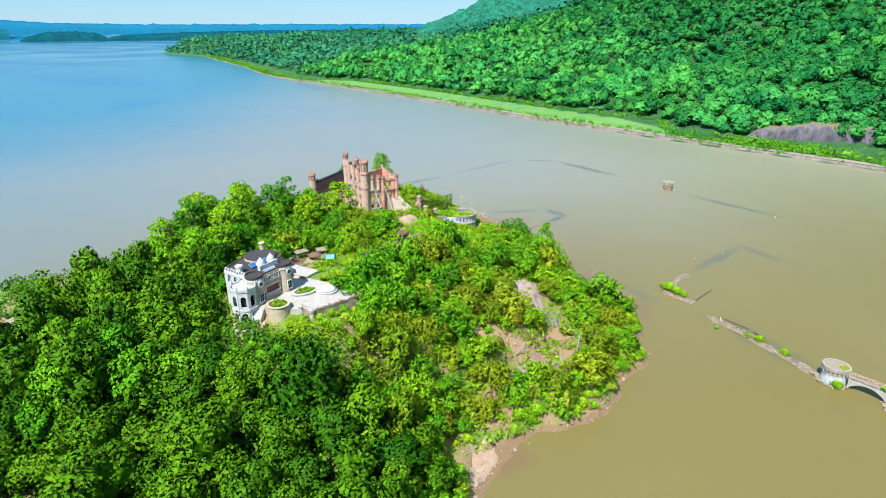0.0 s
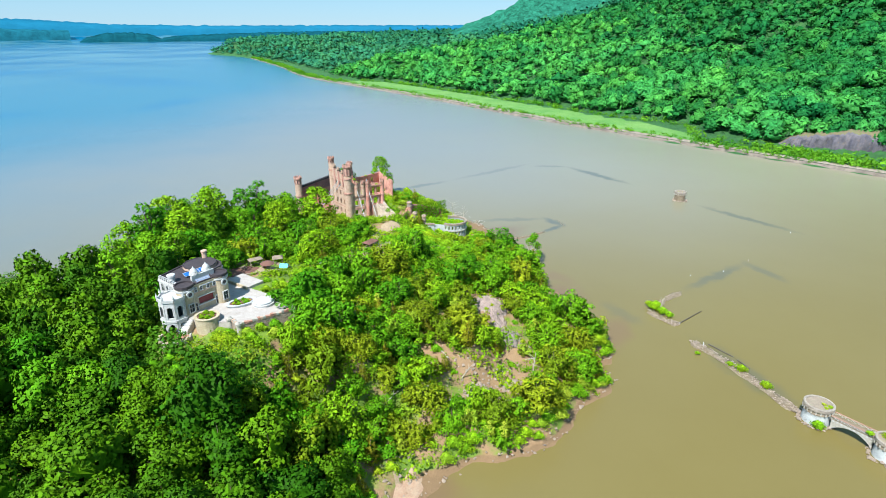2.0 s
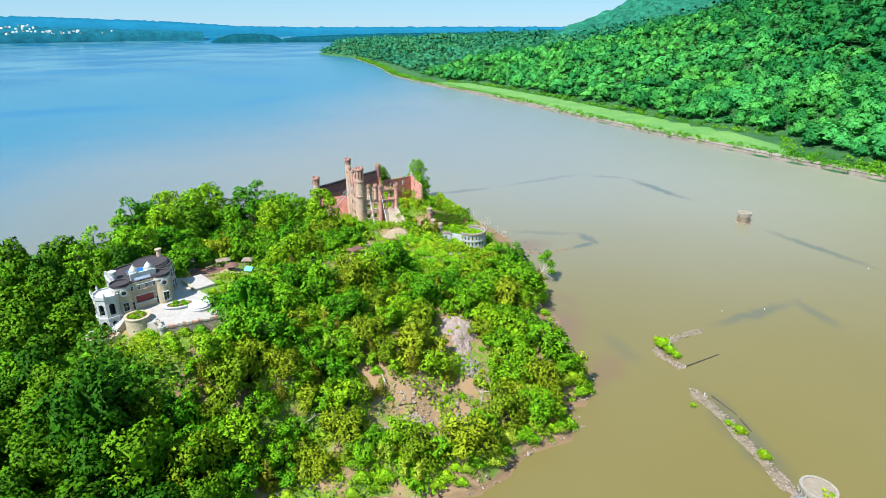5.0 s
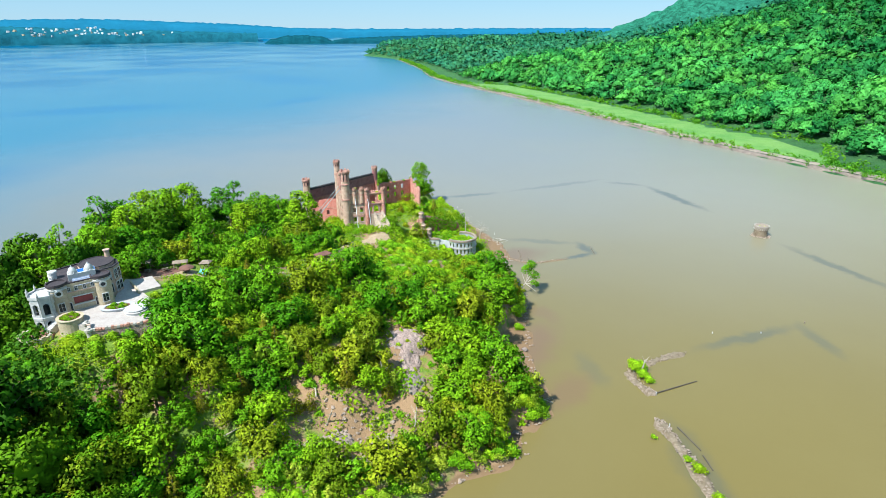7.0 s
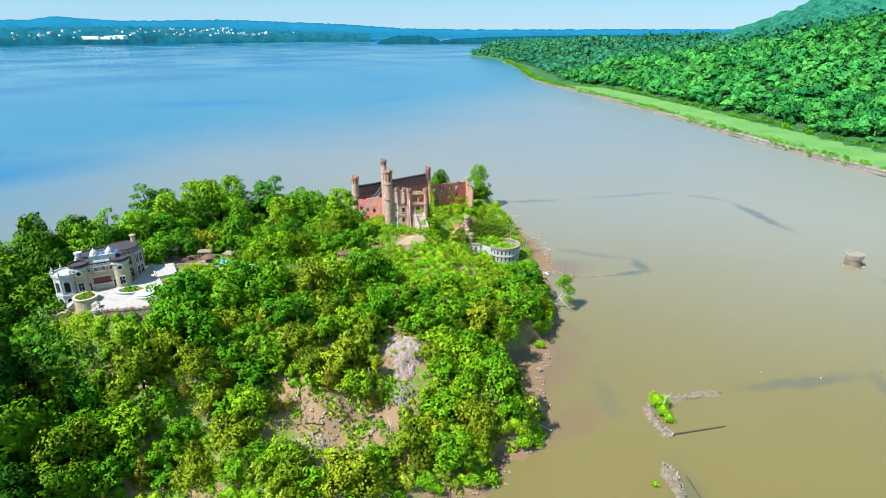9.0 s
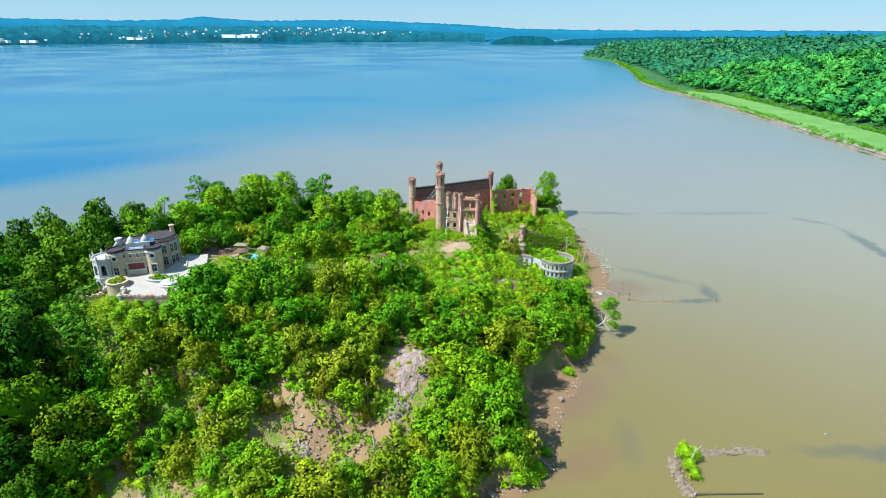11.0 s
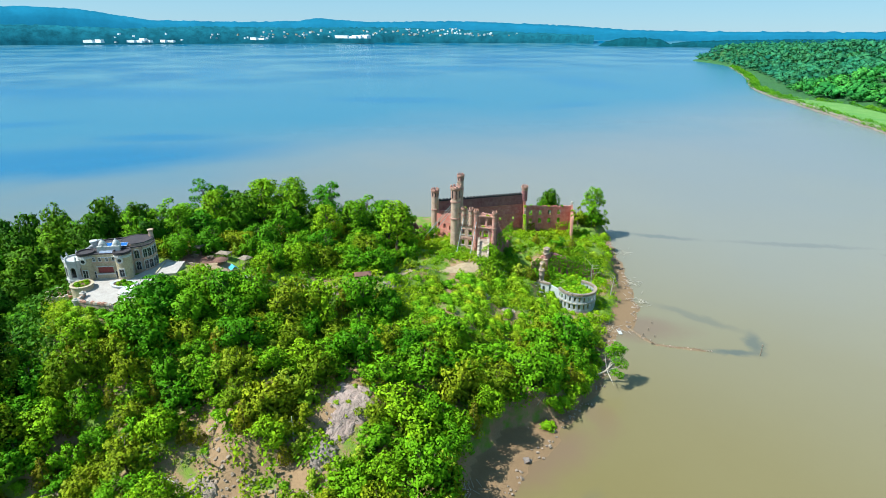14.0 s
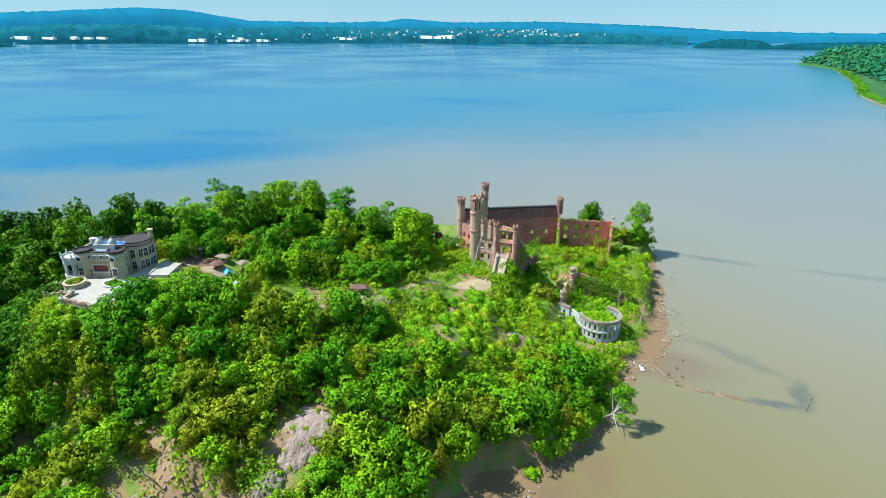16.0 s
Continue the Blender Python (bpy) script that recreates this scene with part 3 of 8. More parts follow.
def plant(kind, x, y, scale, turn, lean=0.0, z=None, tall=1.0):
    ob = thing(kind["name"] + "_tree", pose(x, y, float(grid_value(GZ, x, y)) if z is None else z, lean, 0, turn) @ Matrix.Diagonal((scale, scale, scale * tall, 1)), kind["label"], "tree", kind["name"] + " trees on the island")
    new("trunk", kind["trunk"]).parent = ob
    new("crown", kind["crown"]).parent = ob
    return ob


BIG = [tree_kind("oak", lambda *a: broadleaf(*a, low=0.20, pads=36, core=0.74, heads=1 + a[0] % 2), 11 + k, 13.5, 5.8, 2100, 0.72, (LEAF_DEEP, LEAF_DEEP, LEAF_DEEP, LEAF_GREEN)[k], "tall broadleaved tree with a dense deep green crown") for k in range(4)]
GIANT = [tree_kind("ash", lambda *a: broadleaf(*a, low=0.36, pads=30, core=0.34, heads=1 + k % 2), 91 + k, 18.0, 6.0, 2300, 0.70, (LEAF_MID, LEAF_GREEN, LEAF_MID)[k], "very tall spreading broadleaved tree on the ridge") for k in range(3)]
WIDE = [tree_kind("hickory", lambda *a: broadleaf(*a, low=0.16, pads=36, core=0.5, heads=4), 131 + k, 9.0, 5.3, 2100, 0.60, (LEAF_MID, LEAF_GREEN, LEAF_OLIVE, LEAF_GREEN)[k], "spreading broadleaved tree with a clumpy mid-green crown") for k in range(4)]
MID = [tree_kind("maple", lambda *a: broadleaf(*a, low=0.18, core=0.55, heads=3), 31 + k, 7.6, 3.6, 950, 0.56, (LEAF_MID, LEAF_GREEN, LEAF_GREEN, LEAF_OLIVE)[k], "middle-sized broadleaved tree with a fresh green crown") for k in range(4)]
SMALL = [tree_kind("locust", lambda *a: broadleaf(*a, low=0.15, pads=17, heads=2), 51 + k, 5.0, 2.8, 560, 0.48, (LEAF_PALE, LEAF_MID, LEAF_OLIVE)[k], "small slender tree with yellow-green leaves") for k in range(3)]
CEDAR = [tree_kind("cedar", cedar, 71 + k, 7.0, 2.0, 700, 0.44, LEAF_CEDAR, "dark olive cedar with a pointed crown") for k in range(2)]

CLEAR = [(-47, 136, 12.5), (-38, 131, 8), (-30, 131, 8.5), (-37, 124, 5), (-44, 119, 4), (-40, 147, 8), (-33, 146, 6), (-38, 156, 6), (-30, 160, 4), (-45, 158, 4),
         (-17, 170, 5), (-15, 180, 4), (-15, 190, 4.5), (-16, 200, 3), (-17, 210, 3), (-18, 220, 3.5), (-20, 230, 4), (-20, 240, 6), (-30, 238, 5),
         (-40, 245, 9), (-30, 252, 11), (-45, 262, 12), (-38, 272, 12), (-40, 285, 12), (-38, 300, 11), (-36, 314, 8), (-15, 262, 7), (-22, 275, 8), (-12, 272, 5), (5, 266, 9), (9, 268, 8),
         (26, 166, 5.5), (30, 160, 5), (34, 155, 4), (24, 135, 6), (30, 140, 5), (8, 103, 6), (14, 111, 3), (-136, 163, 8), (-136, 186, 9), (40, 226, 3)]
# low growth only: below the castle, behind its great wall, along the north shore
CLEAR += [(28, 136, 6), (36, 142, 4.5), (19, 130, 4.5), (30, 131, 4), (40, 147, 3), (12, 138, 3), (-2, 278, 9), (1, 284, 6), (14, 259, 7), (12, 266, 8), (2, 206, 8), (0, 216, 9), (8, 222, 9), (12, 212, 8), (-6, 208, 6), (8, 200, 6), (18, 218, 7), (14, 230, 7), (-12, 222, 7), (-12, 214, 5), (-49, 118, 7), (-54, 121, 4.5), (-47, 108, 5), (-33, 153, 5), (-30, 157, 5), (-28, 163, 4.5), (-33, 160, 5), (-36, 164, 5), (-31, 150, 5), (-42, 163, 5), (-38, 169, 3), (-26, 155, 3.5), (-24, 160, 3.5), (-36, 113, 7), (-28, 117, 6), (-44, 111, 6), (-50, 114, 4), (-4, 246, 9), (4, 252, 9), (-6, 232, 9), (-4, 218, 9), (4, 236, 8), (10, 246, 8), (-27, 226, 8), (-40, 232, 7), (-34, 220, 6), (-62, 268, 9), (-62, 284, 10), (-60, 300, 10), (-58, 316, 8), (-66, 305, 9), (-74, 290, 9), (-74, 272, 9), (-50, 335, 8), (-44, 340, 6),
          (-20, 295, 9), (-8, 300, 9), (-20, 310, 9), (-28, 326, 7), (2, 288, 9), (14, 280, 9), (18, 270, 8), (22, 262, 7), (16, 256, 8), (20, 250, 7), (10, 254, 6), (-24, 186, 5), (-24, 176, 5), (-8, 178, 4), (-8, 196, 5), (-12, 206, 5), (-60, 252, 7), (-66, 258, 8), (-124, 175, 12), (-128, 160, 12), (-122, 200, 12), (-150, 190, 16), (-148, 170, 12), (-128, 215, 10)]


def grid_value(field, x, y):
    """Look a field up that was laid over the island's lattice."""
    i = np.clip(np.round((np.asarray(x) + 200) / 1.5).astype(int), 0, len(gx) - 1)
    j = np.clip(np.round((np.asarray(y) - 34) / 1.5).astype(int), 0, len(gy) - 1)
    return field[j, i]


INSIDE = signed_distance(OUTLINE, GX, GY) - flat_width(GX, GY)


RIDGE = [(-43, 225.5, 1.22), (-62, 207, 1.18), (-68.5, 185.5, 1.22), (-53, 214, 1.05), (-54, 229, 1.1), (-61, 240, 0.95), (-51, 201, 0.95), (-67, 225, 1.1), (-74, 200, 1.15), (-60, 190, 0.9), (-80, 171, 1.15), (-68, 169, 1.0), (-88, 194, 1.15), (-84, 156, 1.0), (-93, 178, 1.05), (-76, 146, 0.95), (-88, 131, 0.95), (-84, 112, 0.9), (-64, 156, 0.85)]


def plant_island():
    rng = np.random.RandomState(5)
    placed = np.array([(x, y, 6.6 * sc * 0.8) for x, y, sc in RIDGE])
    for k, (x, y, sc) in enumerate(RIDGE):
        plant(GIANT[1 if y < 150 else k % 3], x, y, sc, 67.0 * k, z=float(grid_value(GZ, x, y)) - 0.3)
    circles = np.array(CLEAR, float)
    for want, tall, x0, x1, y0, y1 in ((230, "big", -172, 70, 72, 346), (40, "big", -100, 4, 62, 108), (150, "wide", -58, 60, 100, 250), (260, "mid", -172, 70, 72, 346), (60, "mid", -90, 4, 70, 112), (430, "small", -60, 70, 72, 346)):
        made = 0
        for _ in range(14000):
            if made >= want:
                break
            x, y = rng.uniform(x0, x1), rng.uniform(y0, y1)
            d = grid_value(INSIDE, x, y)
            if d < {"big": 6, "wide": 4.5, "mid": 2.6, "small": 1.2}[tall]:
                continue
            west = (x < -60 + 0.03 * (y - 120) or y < 112 - 0.55 * (x + 40)) and x > -113
            if tall == "big" and not west or tall == "mid" and x < -112:
                continue
            if tall == "big" and x < -97 + 0.10 * abs(y - 125) and y > 98:
                continue
            if x < -72 and y > 215 or x < -94 and y > 146:
                continue
            if tall in ("small", "wide") and west:
                continue
            dry = x > 6 and y < 168
            if tall in ("mid", "wide") and dry and rng.rand() < 0.72:
                continue
            s = {"big": rng.uniform(0.72, 1.42), "wide": rng.uniform(0.72, 1.3)}.get(tall) or rng.uniform(0.68, 1.3)
            if x > 0 and d < 0.95 * s * {"big": 5.4, "wide": 5.3, "mid": 3.5, "small": 2.6}[tall]:
                continue
            r = {"big": 5.4, "wide": 5.3, "mid": 3.5, "small": 2.6}[tall] * s
            if ((circles[:, 0] - x) ** 2 + (circles[:, 1] - y) ** 2 < (circles[:, 2] + 0.55 * r) ** 2).any():
                continue
            if len(placed) and (np.hypot(placed[:, 0] - x, placed[:, 1] - y) < (0.66 if west else 0.52 if tall == "small" else 0.56) * (placed[:, 2] + r)).any():
                continue
            placed = np.vstack([placed, (x, y, r)])
            kinds = {"big": BIG, "wide": WIDE, "mid": MID, "small": SMALL}[tall]
            kind = kinds[rng.randint(len(kinds))]
            if tall == "mid" and west and rng.rand() < 0.8:
                kind = MID[1]
            if tall == "big" and y < 160 and rng.rand() < 0.9:
                kind = BIG[rng.randint(3)]
            if dry and tall in ("mid", "wide") and kind in (MID[1], MID[2], WIDE[1], WIDE[3]) and rng.rand() < 0.8:
                kind = {"mid": MID, "wide": WIDE}[tall][(0, 3 if tall == "mid" else 2)[rng.randint(2)]]
            if tall == "small" and dry and rng.rand() < 0.6:
                kind = SMALL[(0, 2)[rng.randint(2)]]
            if tall in ("mid", "small") and not west and rng.rand() < 0.16:
                kind, s = CEDAR[rng.randint(2)], rng.uniform(0.7, 1.1)
            plant(kind, x, y, s, rng.uniform(0, 360), rng.uniform(-4, 4), z=float(grid_value(GZ, x, y)) - 0.2, tall=rng.uniform(0.75, 1.2))
            made += 1


plant_island()
# the dense tall stand west of the residence, and the spreading trees at the terrace's far corner
for k, (x, y, top) in enumerate(((-107, 103, 33), (-104, 112, 32.5), (-95, 117.5, 34.5), (-94, 126, 36.5), (-90, 135, 36.5), (-97, 141, 36), (-88, 148, 36), (-82, 107, 35), (-75, 113, 34.5), (-79, 122, 35), (-70, 119, 33.5), (-72, 130, 34.5), (-80, 137, 35.5), (-70, 105, 32.5), (-62, 112, 30.5), (-64, 101, 29.5), (-90, 97, 31), (-77, 95, 31.5), (-57, 104, 27))):
    z = float(grid_value(GZ, x, y)) - 0.3
    plant(BIG[3 if y < 106 and x > -80 else (k * 2) % 3], x, y, (1.12, 1.25, 1.05)[k % 3], 53.0 * k, z=z, tall=(top + 4.6 - z) / 14.2 / (1.12, 1.25, 1.05)[k % 3])
for k, (x, y, sc, top) in enumerate(((-24.6, 136.2, 1.2, 34.4), (-17.5, 143.5, 1.1, 32.5))):
    z = float(grid_value(GZ, x, y)) - 0.3
    plant(WIDE[(1, 0)[k]], x, y, sc, 40.0 + 90 * k, z=z, tall=(top - z) / 9.6 / sc)


def undergrowth():
    """Low bushes, brambles and weeds over the open ground."""
    rng = np.random.RandomState(9)
    bits = [leaf_cloud(rng, [(0, 0, 0.5), (0.7, 0.2, 0.3), (-0.5, 0.6, 0.35)], [0.9, 0.6, 0.6], 26, 0.45) for _ in range(5)]
    fine = [leaf_cloud(rng, [(0, 0, 0.5), (0.7, 0.2, 0.3), (-0.5, 0.6, 0.35)], [0.9, 0.6, 0.6], 60, 0.28) for _ in range(3)]
    xy = rng.uniform((-62, 80), (70, 346), (3100, 2))
    low = np.concatenate([rng.uniform((-48, 150), (26, 300), (3300, 2)), rng.uniform((-66, 238), (24, 322), (3300, 2))])
    slope = rng.uniform((-8, 104), (68, 250), (2700, 2))
    edge_k = rng.randint(0, len(OUTLINE), 2400)
    brink = OUTLINE[edge_k] + (np.roll(OUTLINE, -1, 0)[edge_k] - OUTLINE[edge_k]) * rng.rand(2400, 1) + rng.normal(size=(2400, 2)) * 3.5
    brink = brink[(brink[:, 0] > 2) & (grid_value(INSIDE, brink[:, 0], brink[:, 1]) > 0.5)]
    tail = rng.uniform((-172, 140), (-105, 225), (1900, 2))
    under = rng.uniform((-62, 96), (-18, 124), (650, 2))
    dusk = (under[:, 1] < 116) | (under[:, 0] < -44)
    xy = np.concatenate([xy, low, slope, brink, under[~dusk]])
    d = grid_value(INSIDE, xy[:, 0], xy[:, 1])
    bare = smooth_noise(xy[:, 0], xy[:, 1], 26, 21)
    keep = (d > 0.4) & (bare > -0.6)
    hard = [(-47, 136, 10), (-38, 131, 7.5), (-30, 131, 7.5), (-24, 132, 4), (-40, 147, 7), (26.5, 166.5, 5.0), (30, 161, 3.0), (9, 102, 4.5), (-15, 236, 4.5), (-18, 230, 2.5), (-46.5, 120.6, 5.0), (-41, 123, 3.4), (-47, 157, 6), (-15.5, 193, 3.5), (-38, 160, 4)]
    hard += [(28, 136, 4), (35, 141, 3), (21, 131, 3), (30, 148, 2.5), (-1, 279, 7), (14, 260, 5.5), (16, 266, 5), (-19.5, 248, 4), (-19, 221, 1.8), (-17, 212, 1.6), (-14.5, 204, 1.6), (-11, 189, 1.6), (-30, 164, 1.2), (-22, 171, 1.2), (28, 139, 1.2), (20, 139, 1.0), (36, 142, 1.0)]
    for a, b, c in hard:
        keep &= (xy[:, 0] - a) ** 2 + (xy[:, 1] - b) ** 2 > c * c
    xy = xy[keep]
    z = grid_value(GZ, xy[:, 0], xy[:, 1])
    lush = ease(smooth_noise(xy[:, 0], xy[:, 1], 40, 33), -0.3, 0.5)
    steep = (xy[:, 0] > -50) & (xy[:, 0] < -20) & (xy[:, 1] < 121) & (xy[:, 1] > 98)
    lush = np.where(steep, 0.6 + 0.6 * rng.rand(len(xy)), lush)
    verts = []
    for (x, y), h, g in zip(xy, z, lush):
        a, s = rng.uniform(0, 6.28), rng.uniform(0.5, 1.2) * (0.8 + 0.9 * g)
        b = fine[rng.randint(3)] if -62 < x < -18 and 96 < y < 124 else bits[rng.randint(5)]
        c, q = math.cos(a) * s, math.sin(a) * s
        verts.append(np.stack([b[:, 0] * c - b[:, 1] * q + x, b[:, 0] * q + b[:, 1] * c + y, b[:, 2] * s * 1.1 + h], -1))
    ob = link("undergrowth", cloud_mesh("undergrowth", np.concatenate(verts)), LEAF_SHRUB)
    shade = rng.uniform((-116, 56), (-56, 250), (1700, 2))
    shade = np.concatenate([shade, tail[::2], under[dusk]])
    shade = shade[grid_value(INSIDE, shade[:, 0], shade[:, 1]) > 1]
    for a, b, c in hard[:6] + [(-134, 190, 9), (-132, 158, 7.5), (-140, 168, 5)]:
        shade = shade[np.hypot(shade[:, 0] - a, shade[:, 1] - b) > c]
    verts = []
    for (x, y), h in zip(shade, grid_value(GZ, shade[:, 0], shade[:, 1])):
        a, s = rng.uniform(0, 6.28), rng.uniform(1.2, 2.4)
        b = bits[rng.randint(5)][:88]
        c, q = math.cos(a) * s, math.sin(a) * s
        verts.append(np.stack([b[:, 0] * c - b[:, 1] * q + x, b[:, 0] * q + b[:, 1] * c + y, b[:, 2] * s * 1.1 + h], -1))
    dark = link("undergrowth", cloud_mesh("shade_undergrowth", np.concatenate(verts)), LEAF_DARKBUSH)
    tagged(dark, "deep green shrubs, toned darker for the shade under the tall trees", "undergrowth", kind="stuff")
    tagged(ob, "tangled yellow-green bushes and weeds covering the island slope", "undergrowth", kind="stuff")


undergrowth()


HOMES = [(148, 1053), (189, 990), (376, 681)]


def far_wood():
    """The woods on the mainland slope, by distance from the island."""
    rng = np.random.RandomState(17)

    def crowns(n, leaf, count, around, high):
        """Round-headed trees of radius 1 and height 2.6, with a soft normal for every corner."""
        kinds = []
        for k in range(6):
            g = np.random.RandomState(90 + k)
            cs, rs = [], []
            for j in range(n):
                up = (j + 0.5) / n
                out = 0.66 * math.sqrt(max(0.06, 1 - ((up - 0.3) / 0.7) ** 2)) * g.uniform(0.75, 1.15)
                cs.append((out * math.cos(2.4 * j + k), out * math.sin(2.4 * j + k), 0.55 + 1.65 * up + g.uniform(-0.12, 0.12)))
                rs.append(g.uniform(0.26, 0.44))
            cs, rs = np.array(cs), np.array(rs)
            hub = np.array((0, 0, 1.15))
            core = heart(g, cs, rs, hub, around, high, 0.74)
            p = leaf_cloud(g, cs, rs, count, leaf, jitter=0.3, rise=0.15)
            q = p.reshape(-1, 4, 3)
            flat = np.cross(q[:, 2] - q[:, 0], q[:, 3] - q[:, 1])
            flat = np.repeat(flat / (np.linalg.norm(flat, axis=1)[:, None] + 1e-9), 4, 0)
            ball = (p - hub) / np.linalg.norm(p - hub, axis=1)[:, None]
            flat *= np.sign((flat * ball).sum(1))[:, None]
            inner = (core - hub) / np.linalg.norm(core - hub, axis=1)[:, None] + 0.45 * g.normal(size=core.shape)
            kinds.append((np.concatenate([core, p]), np.concatenate([inner, 0.75 * flat + 0.32 * ball])))
        return kinds
    belts = ((0, 680, 11.5, crowns(17, 0.27, 110, 10, 7), LEAF_FAR), (680, 1150, 13.5, crowns(12, 0.34, 46, 8, 5), LEAF_FAR), (1150, 2350, 17.0, crowns(7, 0.5, 10, 6, 4), LEAF_HAZEWOOD))
    for near, far, step, kinds, leaf_mat in belts:
        xs, ys = np.meshgrid(np.arange(-1100, 1500, step), np.arange(250, 2500, step))
        xs = xs.ravel() + rng.uniform(-0.45, 0.45, xs.size) * step
        ys = ys.ravel() + rng.uniform(-0.45, 0.45, ys.size) * step
        dist = np.hypot(xs - 80, ys - 90)
        d = signed_distance(BANK_LINE, xs, ys)
        s = (xs - 309) * -0.643 + (ys - 388) * 0.765
        az = np.degrees(np.arctan2(xs - 60, ys - 30))
        marsh = np.where(s < 130, 24 + 30 * ease(s, 30, -20), 11) + 47 * marsh_share(s)
        keep = (dist > near) & (dist <= far) & (d > np.where(s < 950, marsh, 6)) & (az < 40) & (d < 950) & (s > -110)
        keep &= ~((s > -40) & (s < 112) & (d > 20) & (d < 52))                  # the quarry face
        for hx, hy in HOMES:
            keep &= np.hypot(xs - hx * 0.985, ys - hy * 0.985) > 10
        keep &= mount_height(xs, ys) < mainland_height(xs, ys) + 4
        xs, ys, dist = xs[keep], ys[keep], dist[keep]
        zs = mainland_height(xs, ys)
        tall = 15 + 5.0 * smooth_noise(xs, ys, 75, 44) + rng.normal(size=len(xs)) * 3.6
        tall = np.clip(tall, 6, 26) * (step / 11.5) ** 0.35
        # tint by stand, with cloud shade put in upslope and to the east
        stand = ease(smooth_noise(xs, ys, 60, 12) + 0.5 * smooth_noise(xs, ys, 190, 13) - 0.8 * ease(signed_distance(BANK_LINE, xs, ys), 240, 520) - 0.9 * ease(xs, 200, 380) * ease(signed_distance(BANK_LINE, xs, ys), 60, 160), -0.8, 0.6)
        verts, bends, tints = [], [], []
        for x, y, z, h, g in zip(xs, ys, zs, tall, stand):
            b, nb = kinds[rng.randint(6)]
            a, r = rng.uniform(0, 6.28), step * rng.uniform(0.5, 0.95) * (0.45 + h / 28)
            c, q, w = math.cos(a), math.sin(a), h / 2.6
            verts.append(np.stack([(b[:, 0] * c - b[:, 1] * q) * r + x, (b[:, 0] * q + b[:, 1] * c) * r + y, b[:, 2] * w + z - 1], -1))
            bends.append(np.stack([nb[:, 0] * c - nb[:, 1] * q, nb[:, 0] * q + nb[:, 1] * c, nb[:, 2]], -1))
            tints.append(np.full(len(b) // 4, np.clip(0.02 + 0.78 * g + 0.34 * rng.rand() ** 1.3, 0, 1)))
        me = cloud_mesh("woodland", np.concatenate(verts))
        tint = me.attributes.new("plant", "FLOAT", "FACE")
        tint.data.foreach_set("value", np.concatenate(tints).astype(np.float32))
        me.shade_smooth()
        bend = np.concatenate(bends)
        me.normals_split_custom_set_from_vertices(bend / np.linalg.norm(bend, axis=1)[:, None])
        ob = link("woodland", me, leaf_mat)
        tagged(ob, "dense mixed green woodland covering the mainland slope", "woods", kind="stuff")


far_wood()


# ---- masonry ----
def wall(bm, p0, p1, z0, z1, thick=0.6, holes=(), top=None, pitch=1.2):
    """A straight wall from p0 to p1 with openings (u0, u1, v0, v1) cut through it; top(u) gives a broken crest."""
    dx, dy = p1[0] - p0[0], p1[1] - p0[1]
    length = math.hypot(dx, dy)
    m = pose(p0[0], p0[1], 0, 0, 0, math.degrees(math.atan2(dy, dx)))
    us = {0.0, length}
    for h in holes:
        us |= {max(0, h[0]), min(length, h[1])}
    if top:
        us |= {k * pitch for k in range(int(length / pitch) + 1)}
    us = sorted(us)
    for a, b in zip(us, us[1:]):
        if b - a < 1e-4:
            continue
        mid = (a + b) / 2
        crest = top(mid) if top else z1
        z = z0
        for h in sorted((h for h in holes if h[0] < mid < h[1]), key=lambda h: h[2]):
            if h[2] > z and z < crest:
                box(bm, a, -thick / 2, z, b, thick / 2, min(h[2], crest), m)
            z = max(z, h[3])
        if z < crest:
            box(bm, a, -thick / 2, z, b, thick / 2, crest, m)
    return bm


def ring_points(x, y, r, n, a0=0.0, a1=360.0):
    full = abs(a1 - a0 - 360) < 1e-6
    return [(x + r * math.cos(radians(a0 + (a1 - a0) * k / n)), y + r * math.sin(radians(a0 + (a1 - a0) * k / n))) for k in range(n if full else n + 1)]


def ring_wall(bm, points, z0, z1, thick, hole=None, closed=True, skip=()):
    """Straight wall pieces from corner to corner, each with the same opening."""
    pairs = list(zip(points, points[1:] + points[:1])) if closed else list(zip(points, points[1:]))
    for k, (a, b) in enumerate(pairs):
        wall(bm, a, b, z0, z1 + 0.004 * (k % 2), thick, () if hole is None or k in skip else hole)
    return bm


def merlons(bm, points, z, high, wide, thick, gap, closed=True):
    for a, b in zip(points, points[1:] + points[:1]) if closed else zip(points, points[1:]):
        length = math.hypot(b[0] - a[0], b[1] - a[1])
        n = max(1, round(length / (wide + gap)))
        m = pose(a[0], a[1], 0, 0, 0, math.degrees(math.atan2(b[1] - a[1], b[0] - a[0])))
        for k in range(n):
            c = length * (k + 0.5) / n
            box(bm, c - wide / 2, -thick / 2, z, c + wide / 2, thick / 2, z + high, m)
    return bm


